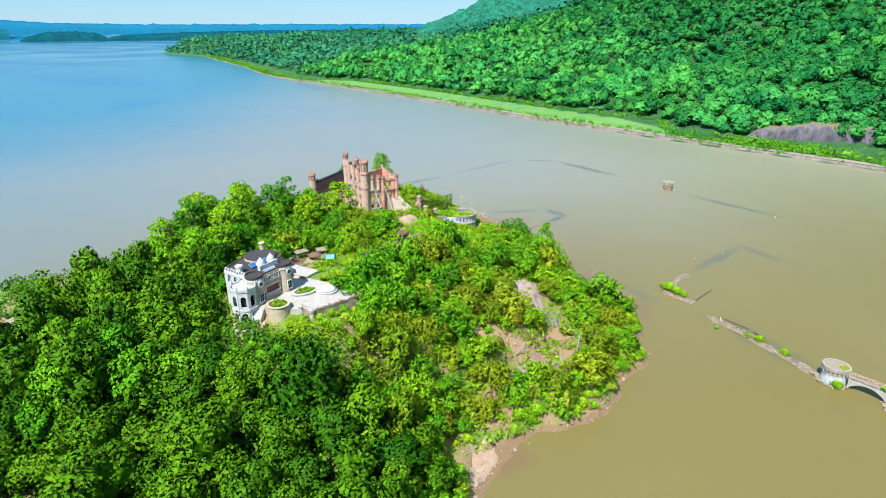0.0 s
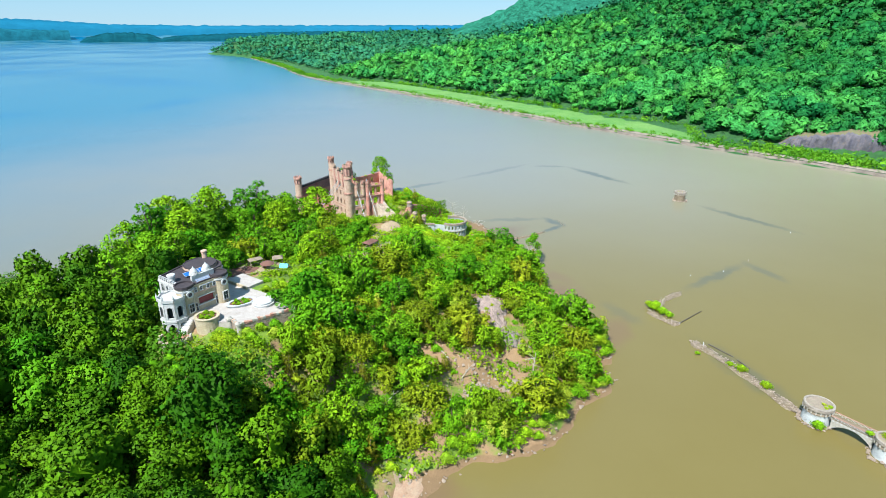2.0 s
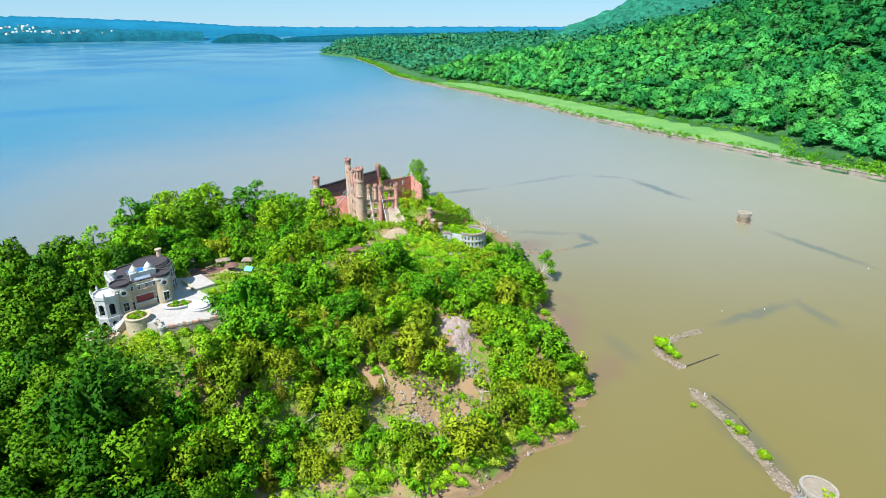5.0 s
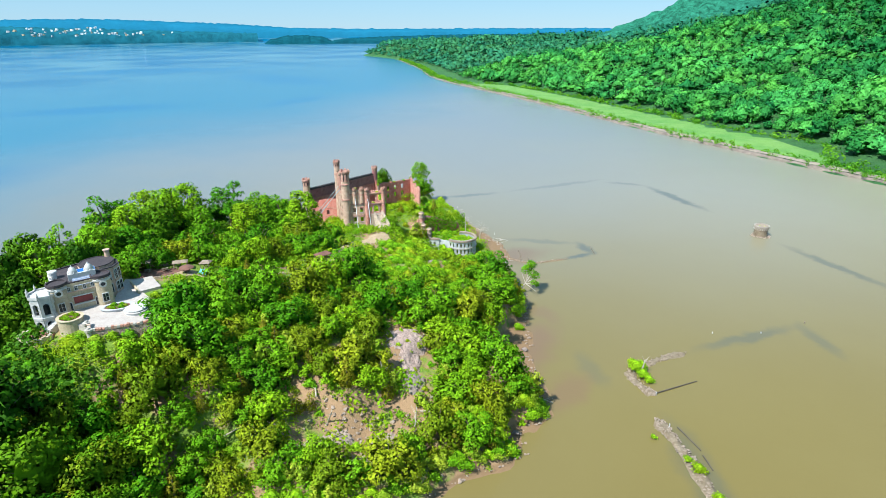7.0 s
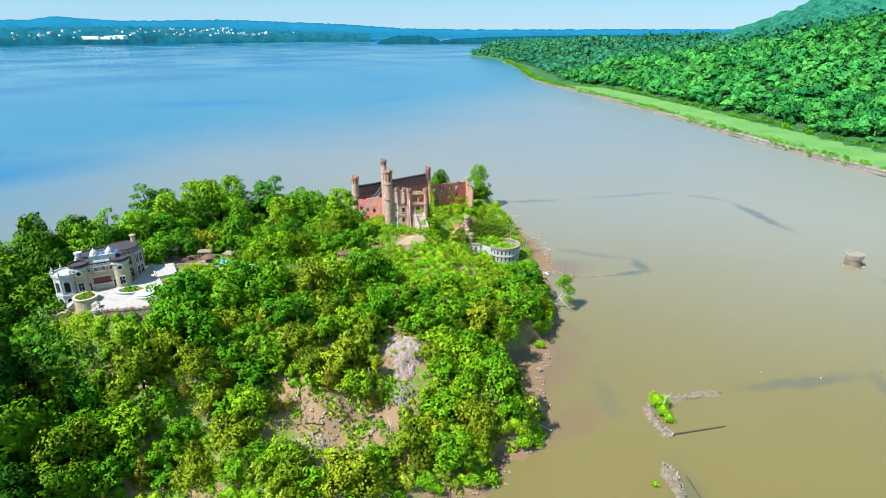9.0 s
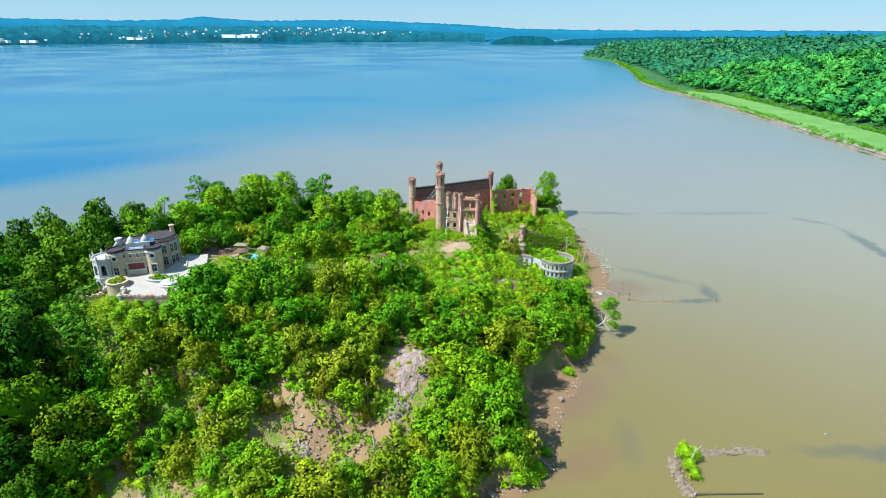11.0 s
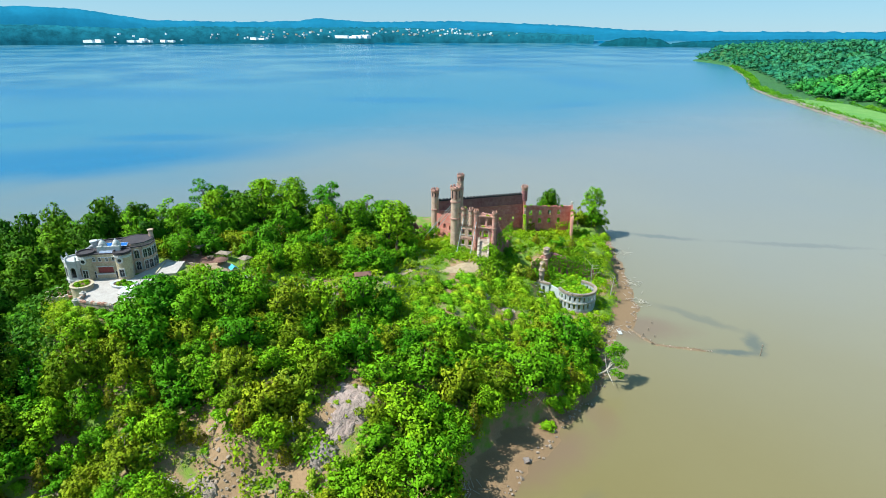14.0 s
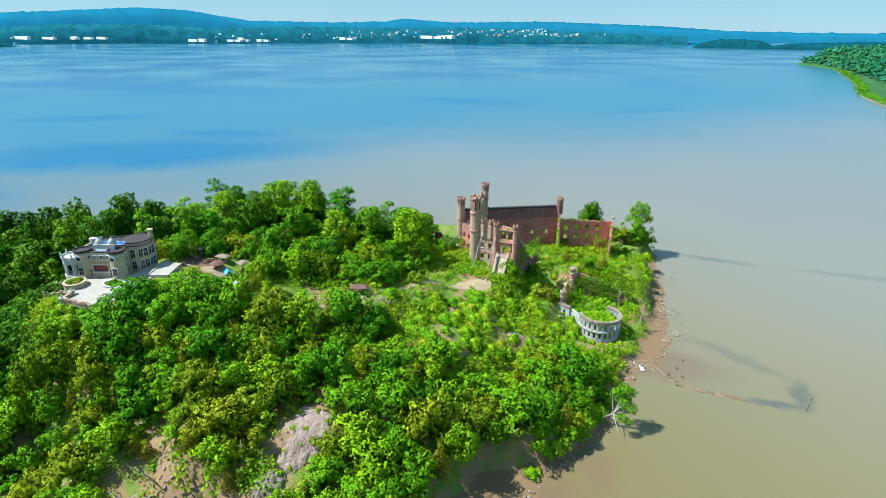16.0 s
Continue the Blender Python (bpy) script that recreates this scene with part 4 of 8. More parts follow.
def arch(bm, width, spring, rise, thick, base=0.0, band=0.22, m=None, n=8):
    """A raised arched surround, standing in the local x-z plane."""
    pts = [(-width / 2, base), (-width / 2, spring)] + [(-width / 2 * math.cos(math.pi * k / n), spring + rise * math.sin(math.pi * k / n)) for k in range(1, n)] + [(width / 2, spring), (width / 2, base)]
    out = [((width + 2 * band) / width * x, z + (band if z > spring else 0)) for x, z in pts]
    for k in range(len(pts) - 1):
        q = [pts[k], pts[k + 1], out[k + 1], out[k]]
        lo = [bm.verts.new((x, -thick / 2, z)) for x, z in q]
        hi = [bm.verts.new((x, thick / 2, z)) for x, z in q]
        for v in lo + hi:
            if m is not None:
                v.co = m @ v.co
        bm.faces.new(lo)
        bm.faces.new(hi[::-1])
        for j in range(4):
            bm.faces.new((lo[j], hi[j], hi[(j + 1) % 4], lo[(j + 1) % 4]))
    return bm


def rubble(rng, bm, centres, size, flat=0.6):
    """Broken stones: lopsided, faceted lumps."""
    for c in centres:
        s = size * rng.uniform(0.5, 1.4)
        vs = []
        for k in range(12):
            d = Vector(rng.normal(size=3)).normalized()
            vs.append(bm.verts.new(Vector(c) + Vector((d.x * s * rng.uniform(0.6, 1.2), d.y * s * rng.uniform(0.6, 1.2), d.z * s * flat))))
        hull = bmesh.ops.convex_hull(bm, input=vs, use_existing_faces=False)
        loose = [v for v in hull["geom_interior"] if isinstance(v, bmesh.types.BMVert)]
        bmesh.ops.delete(bm, geom=loose, context="VERTS")
    return bm


def bush(name, x, y, z, r, label, mat, seed=0, tall=1.0, group=""):
    rng = np.random.RandomState(seed + int(abs(x * 7 + y * 3)))
    cs = [(0, 0, r * 0.55 * tall)] + [(0.55 * r * math.cos(2.1 * k), 0.55 * r * math.sin(2.1 * k), r * tall * (0.3 + 0.12 * (k % 3))) for k in range(5)]
    verts = leaf_cloud(rng, cs, [0.62 * r] + [0.45 * r] * 5, int(70 + 50 * r * r), 0.30 + 0.05 * r)
    verts = np.concatenate([heart(rng, cs, [0.62 * r] + [0.45 * r] * 5, (0, 0, 0.4 * r * tall), 9, 6, 0.85), verts])
    ob = link(name, cloud_mesh(name, verts), mat)
    ob.location = (x, y, z)
    return tagged(ob, label, "bush", group)


def ivy(p0, p1, z0, z1, out, count, mat, label, seed):
    """A ragged curtain of leaves hanging on one face of a wall; out is how far it stands off, to the right of p0 to p1."""
    g = np.random.RandomState(seed)
    t = np.array(p1, float) - p0
    length = np.hypot(*t)
    t /= length
    n = np.array((t[1], -t[0]))
    u = g.uniform(0, length, count * 3)
    f = g.uniform(0, 1, count * 3)
    hang = 0.5 + 0.5 * smooth_noise(u, u * 0, 5.0, seed)
    keep = 1 - f < 0.25 + 0.85 * hang
    u, f = u[keep][:count], f[keep][:count]
    p = np.stack([p0[0] + t[0] * u, p0[1] + t[1] * u, z0 + (z1 - z0) * f], 1)
    p[:, :2] += n * (out * g.uniform(0.5, 1.6, len(u)))[:, None]
    d = np.stack([n[0] + 0.6 * g.normal(size=len(u)), n[1] + 0.6 * g.normal(size=len(u)), 0.5 + 0.5 * g.normal(size=len(u))], 1)
    d /= np.linalg.norm(d, axis=1)[:, None]
    a = np.cross(d, g.normal(size=d.shape))
    a /= np.linalg.norm(a, axis=1)[:, None]
    b = np.cross(d, a)
    r = g.uniform(0.18, 0.42, len(u))[:, None]
    verts = np.stack([p - a * r, p - b * r * 0.7, p + a * r, p + b * r * 0.7], 1).reshape(-1, 3)
    ob = link("ivy", cloud_mesh("ivy", verts), mat)
    return tagged(ob, label, "ivy", "ivy curtains")


GLASS_AND_SLITS = surface("dark_glass_and_slits", (0.018, 0.022, 0.026), (0.03, 0.035, 0.04), (0.012, 0.014, 0.016), 1.0, 0.5, rough=0.12, bump=0.02)
ROOF_DARK = surface("dark_flat_roof", (0.035, 0.027, 0.032), (0.05, 0.038, 0.042), (0.022, 0.02, 0.024), 2.0, 0.3)
RED_PAINT = surface("oxblood_door", (0.20, 0.03, 0.03), (0.25, 0.045, 0.04), (0.13, 0.02, 0.02), 1.0, 0.2, rough=0.6)
BAND_RED = surface("red_sandstone_band", (0.36, 0.165, 0.125), (0.47, 0.29, 0.23), (0.23, 0.11, 0.09), 0.9, 0.3, bump=0.6)
SOLAR = surface("blue_solar_cells", (0.02, 0.10, 0.36), (0.03, 0.14, 0.44), (0.02, 0.08, 0.30), 1.0, 0.4, rough=0.15, bump=0.02)
STEEL = surface("galvanised_steel", (0.36, 0.38, 0.40), (0.44, 0.46, 0.48), (0.26, 0.25, 0.24), 1.0, 0.2, rough=0.5, bump=0.1, metal=0.3)
TERRA = surface("red_paving", (0.34, 0.16, 0.11), (0.40, 0.21, 0.15), (0.26, 0.12, 0.09), 1.5, 0.25)
PATH = surface("trodden_path", (0.29, 0.21, 0.13), (0.36, 0.27, 0.17), (0.20, 0.16, 0.06), 1.6, 0.4)
MULCH = surface("brown_mulch", (0.13, 0.06, 0.045), (0.18, 0.085, 0.06), (0.09, 0.05, 0.04), 2.0, 0.3)
BLUE_TARP = surface("blue_tarpaulin", (0.06, 0.32, 0.55), (0.08, 0.38, 0.62), (0.05, 0.26, 0.46), 0.8, 0.3, rough=0.5)
WOOD_GREY = surface("weathered_timber", (0.20, 0.15, 0.11), (0.28, 0.22, 0.16), (0.12, 0.09, 0.07), 1.0, 0.15)
LIMEWASH = surface("limewashed_wall", (0.36, 0.38, 0.395), (0.47, 0.48, 0.48), (0.21, 0.19, 0.155), 1.4, 0.3)
ROOF_BLUE = surface("slate_blue_roof", (0.20, 0.25, 0.36), (0.26, 0.31, 0.42), (0.16, 0.20, 0.30), 2.0, 0.4)
PINK_BRICK = surface("pinkish_brick", (0.50, 0.205, 0.160), (0.61, 0.325, 0.265), (0.30, 0.115, 0.095), 1.6, 0.4, bump=0.8)
STAIR_STONE = surface("pale_stair_stone", (0.46, 0.36, 0.28), (0.58, 0.47, 0.38), (0.30, 0.20, 0.15), 0.9, 0.35, bump=0.8)
WALL_WORN = surface("worn_red_brick", (0.41, 0.125, 0.115), (0.57, 0.255, 0.225), (0.25, 0.080, 0.085), 1.6, 0.5, bump=0.9)
BROWN_WALL = surface("dark_red_brick", (0.24, 0.085, 0.090), (0.34, 0.150, 0.145), (0.14, 0.060, 0.070), 2.2, 0.5, bump=0.8)


# ---- the castle ruin ----
castle = thing("castle_ruin", pose(0, 0, 0), "roofless red and tan castle ruin propped with steel struts", "ruin")
rng_c = random.Random(4)


def jag(base, amount, seed=0):
    r = random.Random(seed)
    bits = [r.uniform(-1, 1) for _ in range(200)]
    return lambda u: base(u) + amount * bits[int(u * 3.1) % 200]


def turret(parent, name, x, y, z0, z1, r, mat, head, flare=1.22, head_h=3.0, bands=(), label="", n=20, merlon=8):
    bm = bmesh.new()
    tube(bm, [(r * 1.05, z0 - 1.5), (r * 1.02, z0 + 1.0), (r, z0 + 2.0), (r * 0.98, z1 - head_h)], n, True, x, y)
    t = part(name, bm, mat, parent, label)
    bm = bmesh.new()
    zb = z1 - head_h
    tube(bm, [(r * 0.98, zb), (r * 1.04, zb + 0.25), (r * 1.04, z1 - 1.7), (r * flare, z1 - 1.15), (r * flare, z1 - 0.6), (r * flare * 0.78, z1 - 0.6), (r * flare * 0.76, z1 - 1.0)], n, True, x, y)
    part("parapet", bm, head, t)
    ring = ring_points(x, y, r * flare * 0.89, merlon)
    for a, b in zip(ring, ring[1:] + ring[:1]):
        part("merlon", merlons(bmesh.new(), [a, b], z1 - 0.62, 0.62, r * 0.42, r * 0.2, 9.0, False), head, t)
    # dark boxes stand in for the shade inside open slits
    for k in range(8):
        a = 2 * math.pi * k / 8 + 0.2
        bm = bmesh.new()
        box(bm, -0.16, -0.06, zb + 0.35, 0.16, 0.10, z1 - 1.75, pose(x + r * 1.02 * math.cos(a), y + r * 1.02 * math.sin(a), 0, 0, 0, math.degrees(a) + 90))
        part("loophole", bm, GLASS_AND_SLITS, t)
    for zc in bands:
        bm = bmesh.new()
        tube(bm, [(r * 0.9, zc - 0.35), (r * 1.12, zc - 0.3), (r * 1.16, zc), (r * 1.12, zc + 0.3), (r * 0.9, zc + 0.35)], n, False, x, y)
        part("band", bm, BAND_RED, t)
    return t


TB, TA, TL, TC, FR, NE = (-35.2, 247.2), (-45.0, 257.8), (-61.0, 257.2), (-46.0, 296.0), (-21.4, 255.6), (-34.5, 315.5)
turret(castle, "corner_tower", *TB, 14.0, 39.4, 1.75, STUCCO, BAND_RED, 1.25, 5.0, (26.6, 33.2), "round tan corner tower with a red belt and battlements")
turret(castle, "stair_turret", *TA, 14.0, 40.6, 1.25, STUCCO, BAND_RED, 1.25, 3.0, (34.5,), "slim tall stair turret with a battlemented head")
turret(castle, "west_tower", *TL, 7.0, 31.2, 1.55, STUCCO, BAND_RED, 1.22, 3.6, (22.0,), "round tan tower with a red battlemented head")
turret(castle, "end_turret", TC[0], TC[1], 24.0, 29.6, 1.35, BROWN_WALL, BAND_RED, 1.2, 2.4, (), "dark red turret on the end of the great wall")

# south-west front, stepped crest, between the corner tower and the stair turret
L = math.hypot(TA[0] - TB[0], TA[1] - TB[1])
holes = [(2.6 + 3.3 * k, 3.9 + 3.3 * k, z, z + 2.1) for k in range(4) for z in (16.5, 20.6, 24.6, 28.6)]
bm = wall(bmesh.new(), TB, TA, 12, 33, 0.8, holes, jag(lambda u: 32.8 + 4.6 * (int(u / 2.4) * 2.4 / L) ** 1.4 + 1.0 * (int(u / 1.2) % 2), 0.25, 2), 0.95)
part("front_wall", bm, STUCCO, castle, "tan rendered front with a stepped broken crest")
for z in (19.6, 27.5, 31.6):
    part("string_course", box(bmesh.new(), 1.2, -0.60, z, L - 1.0, 0.46, z + 0.35, pose(*TB, 0, 0, 0, math.degrees(math.atan2(TA[1] - TB[1], TA[0] - TB[0])))), BAND_RED, castle)
for k in (1, 2, 3):
    u = L * k / 4
    turret(castle, "small_turret", TB[0] + (TA[0] - TB[0]) * k / 4 - 0.3, TB[1] + (TA[1] - TB[1]) * k / 4 - 0.3, 30.5, 35.6 + 0.8 * k, 0.55, BAND_RED, STUCCO, 1.3, 1.6, (), "", 10, 5)

# red brick front between the stair turret and the west tower
L = math.hypot(TA[0] - TL[0], TA[1] - TL[1])
holes = [(2.4 + 3.6 * k, 3.8 + 3.6 * k, z, z + 2.0) for k in range(3) for z in (11.2, 15.2)]
part("brick_front", wall(bmesh.new(), TL, TA, 6, 26, 0.7, holes, jag(lambda u: 19.8 + 0.22 * u, 0.5, 5)), BRICK_RED, castle, "red brick front with empty windows")
for z in (14.2, 18.4):
    part("string_course", box(bmesh.new(), 1.4, -0.45, z, L - 1, 0.39, z + 0.3, pose(*TL, 0, 0, 0, math.degrees(math.atan2(TA[1] - TL[1], TA[0] - TL[0])))), BAND_RED, castle)

# the great inner wall with its row of battlements
L = math.hypot(TC[0] - TL[0], TC[1] - TL[1])
bm = wall(bmesh.new(), TL, TC, 9, 20.9, 0.8, [(5 + 6.2 * k, 6.2 + 6.2 * k, 14.0, 15.8) for k in range(6)])
part("great_wall", bm, WALL_WORN, castle, "worn red brick wall in rough courses")
part("great_wall", wall(bmesh.new(), TL, TC, 20.9, 25.4, 0.78), BROWN_WALL, castle, "dark red-brown upper storey of the great wall")
rc = random.Random(8)
for k in range(16):
    z = 10.2 + 0.66 * k
    u = 1.5
    while u < L - 4:
        run = rc.uniform(2.5, 7.0)
        part("brick_course", box(bmesh.new(), u, -0.402 - rc.uniform(0.02, 0.10), z, min(u + run, L - 1.2), -0.398, z + 0.22, pose(*TL, 0, 0, 0, math.degrees(math.atan2(TC[1] - TL[1], TC[0] - TL[0])))), (WALL_WORN, BRICK_RED)[rc.randrange(2)], castle)
        u += run + rc.uniform(0.6, 3.5)
part("crest", merlons(wall(bmesh.new(), TL, TC, 25.4, 25.9, 1.0), [TL, TC], 25.9, 0.5, 0.8, 0.7, 0.75, False), ROOF_DARK, castle, "dark battlemented crest")
for z in (16.8, 21.0):
    part("floor_ledge", box(bmesh.new(), 2.0, -0.75, z, L - 1.5, -0.402, z + 0.22, pose(*TL, 0, 0, 0, math.degrees(math.atan2(TC[1] - TL[1], TC[0] - TL[0])))), BRICK_RED, castle)
bm = wall(bmesh.new(), TC, (TC[0] + 3.6, TC[1] - 2.4), 10, 27, 0.9, (), lambda u: 27.0 - 3.2 * u, 0.4)
part("broken_buttress", bm, BRICK_RED, castle, "ragged stub of a torn-off cross wall")
bm = wall(bmesh.new(), (TC[0] + 1.6, TC[1] - 1.0), (TC[0] + 5.4, TC[1] - 3.6), 10, 20, 0.9, (), jag(lambda u: 21.5 - 2.2 * u, 0.5, 3), 0.5)
part("broken_buttress", bm, STUCCO, castle)

# south-east front: tan windows, then the red entrance bay
FM = (-27.5, 251.6)
ang = math.degrees(math.atan2(FM[1] - TB[1], FM[0] - TB[0]))
L = math.hypot(FM[0] - TB[0], FM[1] - TB[1])
holes = [(u, u + 1.3, z, z + 2.1) for u in (2.7, 5.6) for z in (16.4, 20.6, 25.4)]
part("front_wall", wall(bmesh.new(), TB, FM, 13, 31, 0.7, holes, jag(lambda u: 30.6, 0.4, 8), 0.8), STUCCO, castle)
for u0, u1, z0, z1 in holes:
    part("lintel", box(bmesh.new(), u0 - 0.25, -0.5, z1, u1 + 0.25, -0.352, z1 + 0.4, pose(*TB, 0, 0, 0, ang)), BAND_RED, castle)
    part("sill", box(bmesh.new(), u0 - 0.2, -0.52, z0 - 0.22, u1 + 0.2, -0.352, z0, pose(*TB, 0, 0, 0, ang)), STONE_GREY, castle)
for z in (19.2, 24.1, 28.6):
    part("string_course", box(bmesh.new(), 1.6, -0.55, z, L, 0.35, z + 0.35, pose(*TB, 0, 0, 0, ang)), BAND_RED, castle)
for f, z in ((0.40, 31.8), (0.74, 31.8)):
    turret(castle, "small_turret", TB[0] + (FM[0] - TB[0]) * f + 0.2, TB[1] + (FM[1] - TB[1]) * f - 0.35, 26.5, z, 0.75, STUCCO, BAND_RED, 1.25, 1.8, (28.5,), "", 12, 6)
L = math.hypot(FR[0] - FM[0], FR[1] - FM[1])
ang = math.degrees(math.atan2(FR[1] - FM[1], FR[0] - FM[0]))
holes = [(2.6, 4.8, 20.4, 23.4), (1.1, 1.9, 20.8, 22.8), (5.5, 6.3, 20.8, 22.8), (1.1, 3.3, 25.2, 28.0), (4.0, 6.2, 25.2, 28.0)]
part("entrance_bay", wall(bmesh.new(), FM, FR, 14, 29.6, 0.8, holes, jag(lambda u: 29.8, 0.35, 9), 0.8), PINK_BRICK, castle, "red entrance bay with empty openings")
for z in (24.2, 28.7):
    part("balcony", box(bmesh.new(), 0.2, -1.0, z, L - 0.2, 0.42, z + 0.4, pose(*FM, 0, 0, 0, ang)), BAND_RED, castle)
part("portal", arch(bmesh.new(), 2.2, 22.3, 1.1, 1.15, 20.5, 0.45, pose(FM[0] + (FR[0] - FM[0]) * 0.487, FM[1] + (FR[1] - FM[1]) * 0.487, 0, 0, 0, ang)), STUCCO, castle, "pale arched doorway")
for f in (0.0, 0.97):
    turret(castle, "small_turret", FM[0] + (FR[0] - FM[0]) * f, FM[1] + (FR[1] - FM[1]) * f - 0.6, 15.5, 31.4, 0.85, PINK_BRICK, BAND_RED, 1.25, 2.0, (24.4, 28.9), "", 12, 6)
# side wall running back from the entrance bay, broken down in steps
part("side_wall", wall(bmesh.new(), FR, (-30.5, 273.0), 11, 26, 0.7, [(3, 4.4, 19, 21.4)], jag(lambda u: max(14.5, 28.0 - 1.1 * u), 0.6, 6), 0.7), BROWN_WALL, castle, "broken side wall falling away in steps")

# north-east wing
L = math.hypot(NE[0] - TC[0], NE[1] - TC[1])
holes = [(2.6 + 4.4 * k, 4.2 + 4.4 * k, z, z + 2.4) for k in range(4) for z in (11.6, 15.4)]
part("wing_wall", wall(bmesh.new(), TC, NE, 6, 19.5, 0.7, holes, jag(lambda u: 20.2 - 0.05 * u, 0.35, 7), 0.6), BRICK_RED, castle, "mottled red brick wall with empty windows")
part("end_wall", wall(bmesh.new(), NE, (-25.5, 305.5), 4, 19, 0.8, [(3.0, 4.2, 10.5, 12.6), (7.0, 8.2, 10.5, 12.6), (5.0, 5.8, 14.5, 16.8)], jag(lambda u: 19.8 - 0.2 * u, 0.4, 11), 0.6), PINK_BRICK, castle, "pale broken end wall")
part("pinnacle", tube(bmesh.new(), [(0.5, 18.5), (0.5, 20.2), (0.7, 20.4), (0.7, 20.9), (0.35, 21.4)], 8, True, *NE), STONE_GREY, castle)

# plants rooted in the open floors and on the wall tops
for k, (x, y, z, r) in enumerate(((FM[0] + 2.2, FM[1] + 1.2, 24.6, 0.9), (FM[0] + 5.4, FM[1] + 3.4, 24.6, 0.8), (FM[0] + 3.6, FM[1] + 2.2, 29.1, 0.9), (TB[0] + 3.6, TB[1] + 1.9, 31.2, 0.7), (-40.0, 306.0, 19.6, 0.8), (-37.0, 311.4, 19.4, 0.8), (-30.6, 311.2, 18.4, 1.0), (-28.0, 308.4, 17.2, 1.1), (-43.6, 294.4, 20.5, 0.9), (-42.0, 292.6, 17.0, 1.0), (-26.0, 264.8, 18.0, 1.0), (-28.4, 269.2, 15.2, 1.0))):
    bush("wall_plant", x, y, z - 0.35, r, "bright green plant rooted in the castle masonry", (LEAF_LIME, LEAF_MID)[k % 2], k, 1.1, "wall plants")
for k, (a, b, z0, z1, n) in enumerate(((FR, (-30.5, 273.0), 11, 22, 700), ((-42.6, 293.6), (-38.8, 291.2), 10, 17, 240), (TC, (-42.4, 300.4), 8, 12, 120), ((-38.0, 309.0), NE, 8, 12, 140), (NE, (-30.0, 310.5), 6, 12, 200), (TL, (-55.4, 256.2), 9, 15, 200), ((-24.6, 253.4), FR, 15, 19, 140))):
    ivy(a, b, z0, z1, 0.55, n, (LEAF_LIME, LEAF_MID, LEAF_OLIVE)[k % 3], "bright green ivy climbing the castle ruin", 40 + k)
# entrance stair between rough stone cheeks
SB, ST = Vector((-15.7, 244.2)), Vector((-24.0, 252.0))
way = (ST - SB).normalized()
turn = math.degrees(math.atan2(way.y, way.x))
for k in range(18):
    bm = box(bmesh.new(), 0.42 * k, -1.3, 14.5, 0.42 * k + 0.46, 1.3, 16.75 + 0.205 * k, pose(SB.x, SB.y, 0, 0, 0, turn))
    part("step", bm, STAIR_STONE, castle)
part("landing", box(bmesh.new(), 7.58, -2.2, 14.5, 10.8, 2.2, 20.42, pose(SB.x, SB.y, 0, 0, 0, turn)), ROCK_PALE, castle)
r_st = np.random.RandomState(2)
for side in (-1.75, 1.75):
    bm = wall(bmesh.new(), (0, side), (8.2, side), 14.5, 18, 0.75, (), jag(lambda u: 18.0 + 0.46 * u, 0.25, 13), 0.6)
    rubble(r_st, bm, [(u, side, 17.9 + 0.46 * u) for u in np.arange(0.2, 8.2, 0.42)], 0.42)
    bm.transform(pose(SB.x, SB.y, 0, 0, 0, turn))
    part("stair_cheek", bm, STAIR_STONE, castle, "rough tan stone stair wall")

# steel props
for foot, head in (((-57.0, 246.2, 10.8), (-40.4, 250.8, 31.2)), ((-55.8, 244.6, 10.8), (-39.0, 249.2, 30.0)), ((-55.0, 247.4, 10.8), (-41.8, 252.6, 28.6)),
                   ((-26.6, 240.8, 15.6), (-31.6, 248.4, 27.6)), ((-22.0, 243.6, 15.6), (-27.2, 251.2, 27.4))):
    part("prop", stick(bmesh.new(), foot, head, 0.12, 0.12, 8), STEEL, castle, "galvanised steel prop")
tumbled = rubble(np.random.RandomState(6), bmesh.new(), [(x, y, height_at(x, y) + 0.15) for x, y in np.random.RandomState(8).uniform((-50, 240), (-38, 251), (46, 2))], 0.7)
tagged(part("fallen_masonry", tumbled, STUCCO), "heap of fallen tan masonry at the castle foot", "rubble", kind="stuff")

# low outwork in the west, half hidden by trees
outwork = thing("ruined_outwork", pose(0, 0, 0), "low broken stone walls beyond the castle", "ruin")
part("stump", wall(bmesh.new(), (-69, 250), (-62, 253), 8, 14, 0.8, [(2, 3.2, 11.5, 13.0)], jag(lambda u: 15.5 - 0.25 * u, 0.7, 4), 0.6), BROWN_WALL, outwork)
part("stump", wall(bmesh.new(), (-76, 254), (-69, 250), 8, 12, 0.8, (), jag(lambda u: 12.2, 0.4, 5), 0.6), STUCCO, outwork)

# ---- ruined lodge and round bastion on the east shore ----
lodge = thing("ruined_lodge", pose(0, 0, 0), "overgrown ruined wing with broken columns", "ruin")
part("ruin_wall", wall(bmesh.new(), (-11.0, 275.6), (4.5, 288.0), 0.5, 12, 1.0, [(5.0, 6.4, 5.0, 8.0), (11.0, 12.4, 4.0, 7.0)], jag(lambda u: 12.6 - 0.10 * u - 0.012 * u * u, 0.7, 15), 0.6), BROWN_WALL, lodge, "dark overgrown brick wall")
part("ruin_wall", wall(bmesh.new(), (-15.5, 270.0), (-11.0, 275.6), 4.0, 12, 0.9, (), jag(lambda u: 9.6 + 0.5 * u, 0.8, 16), 0.6), PINK_BRICK, lodge)
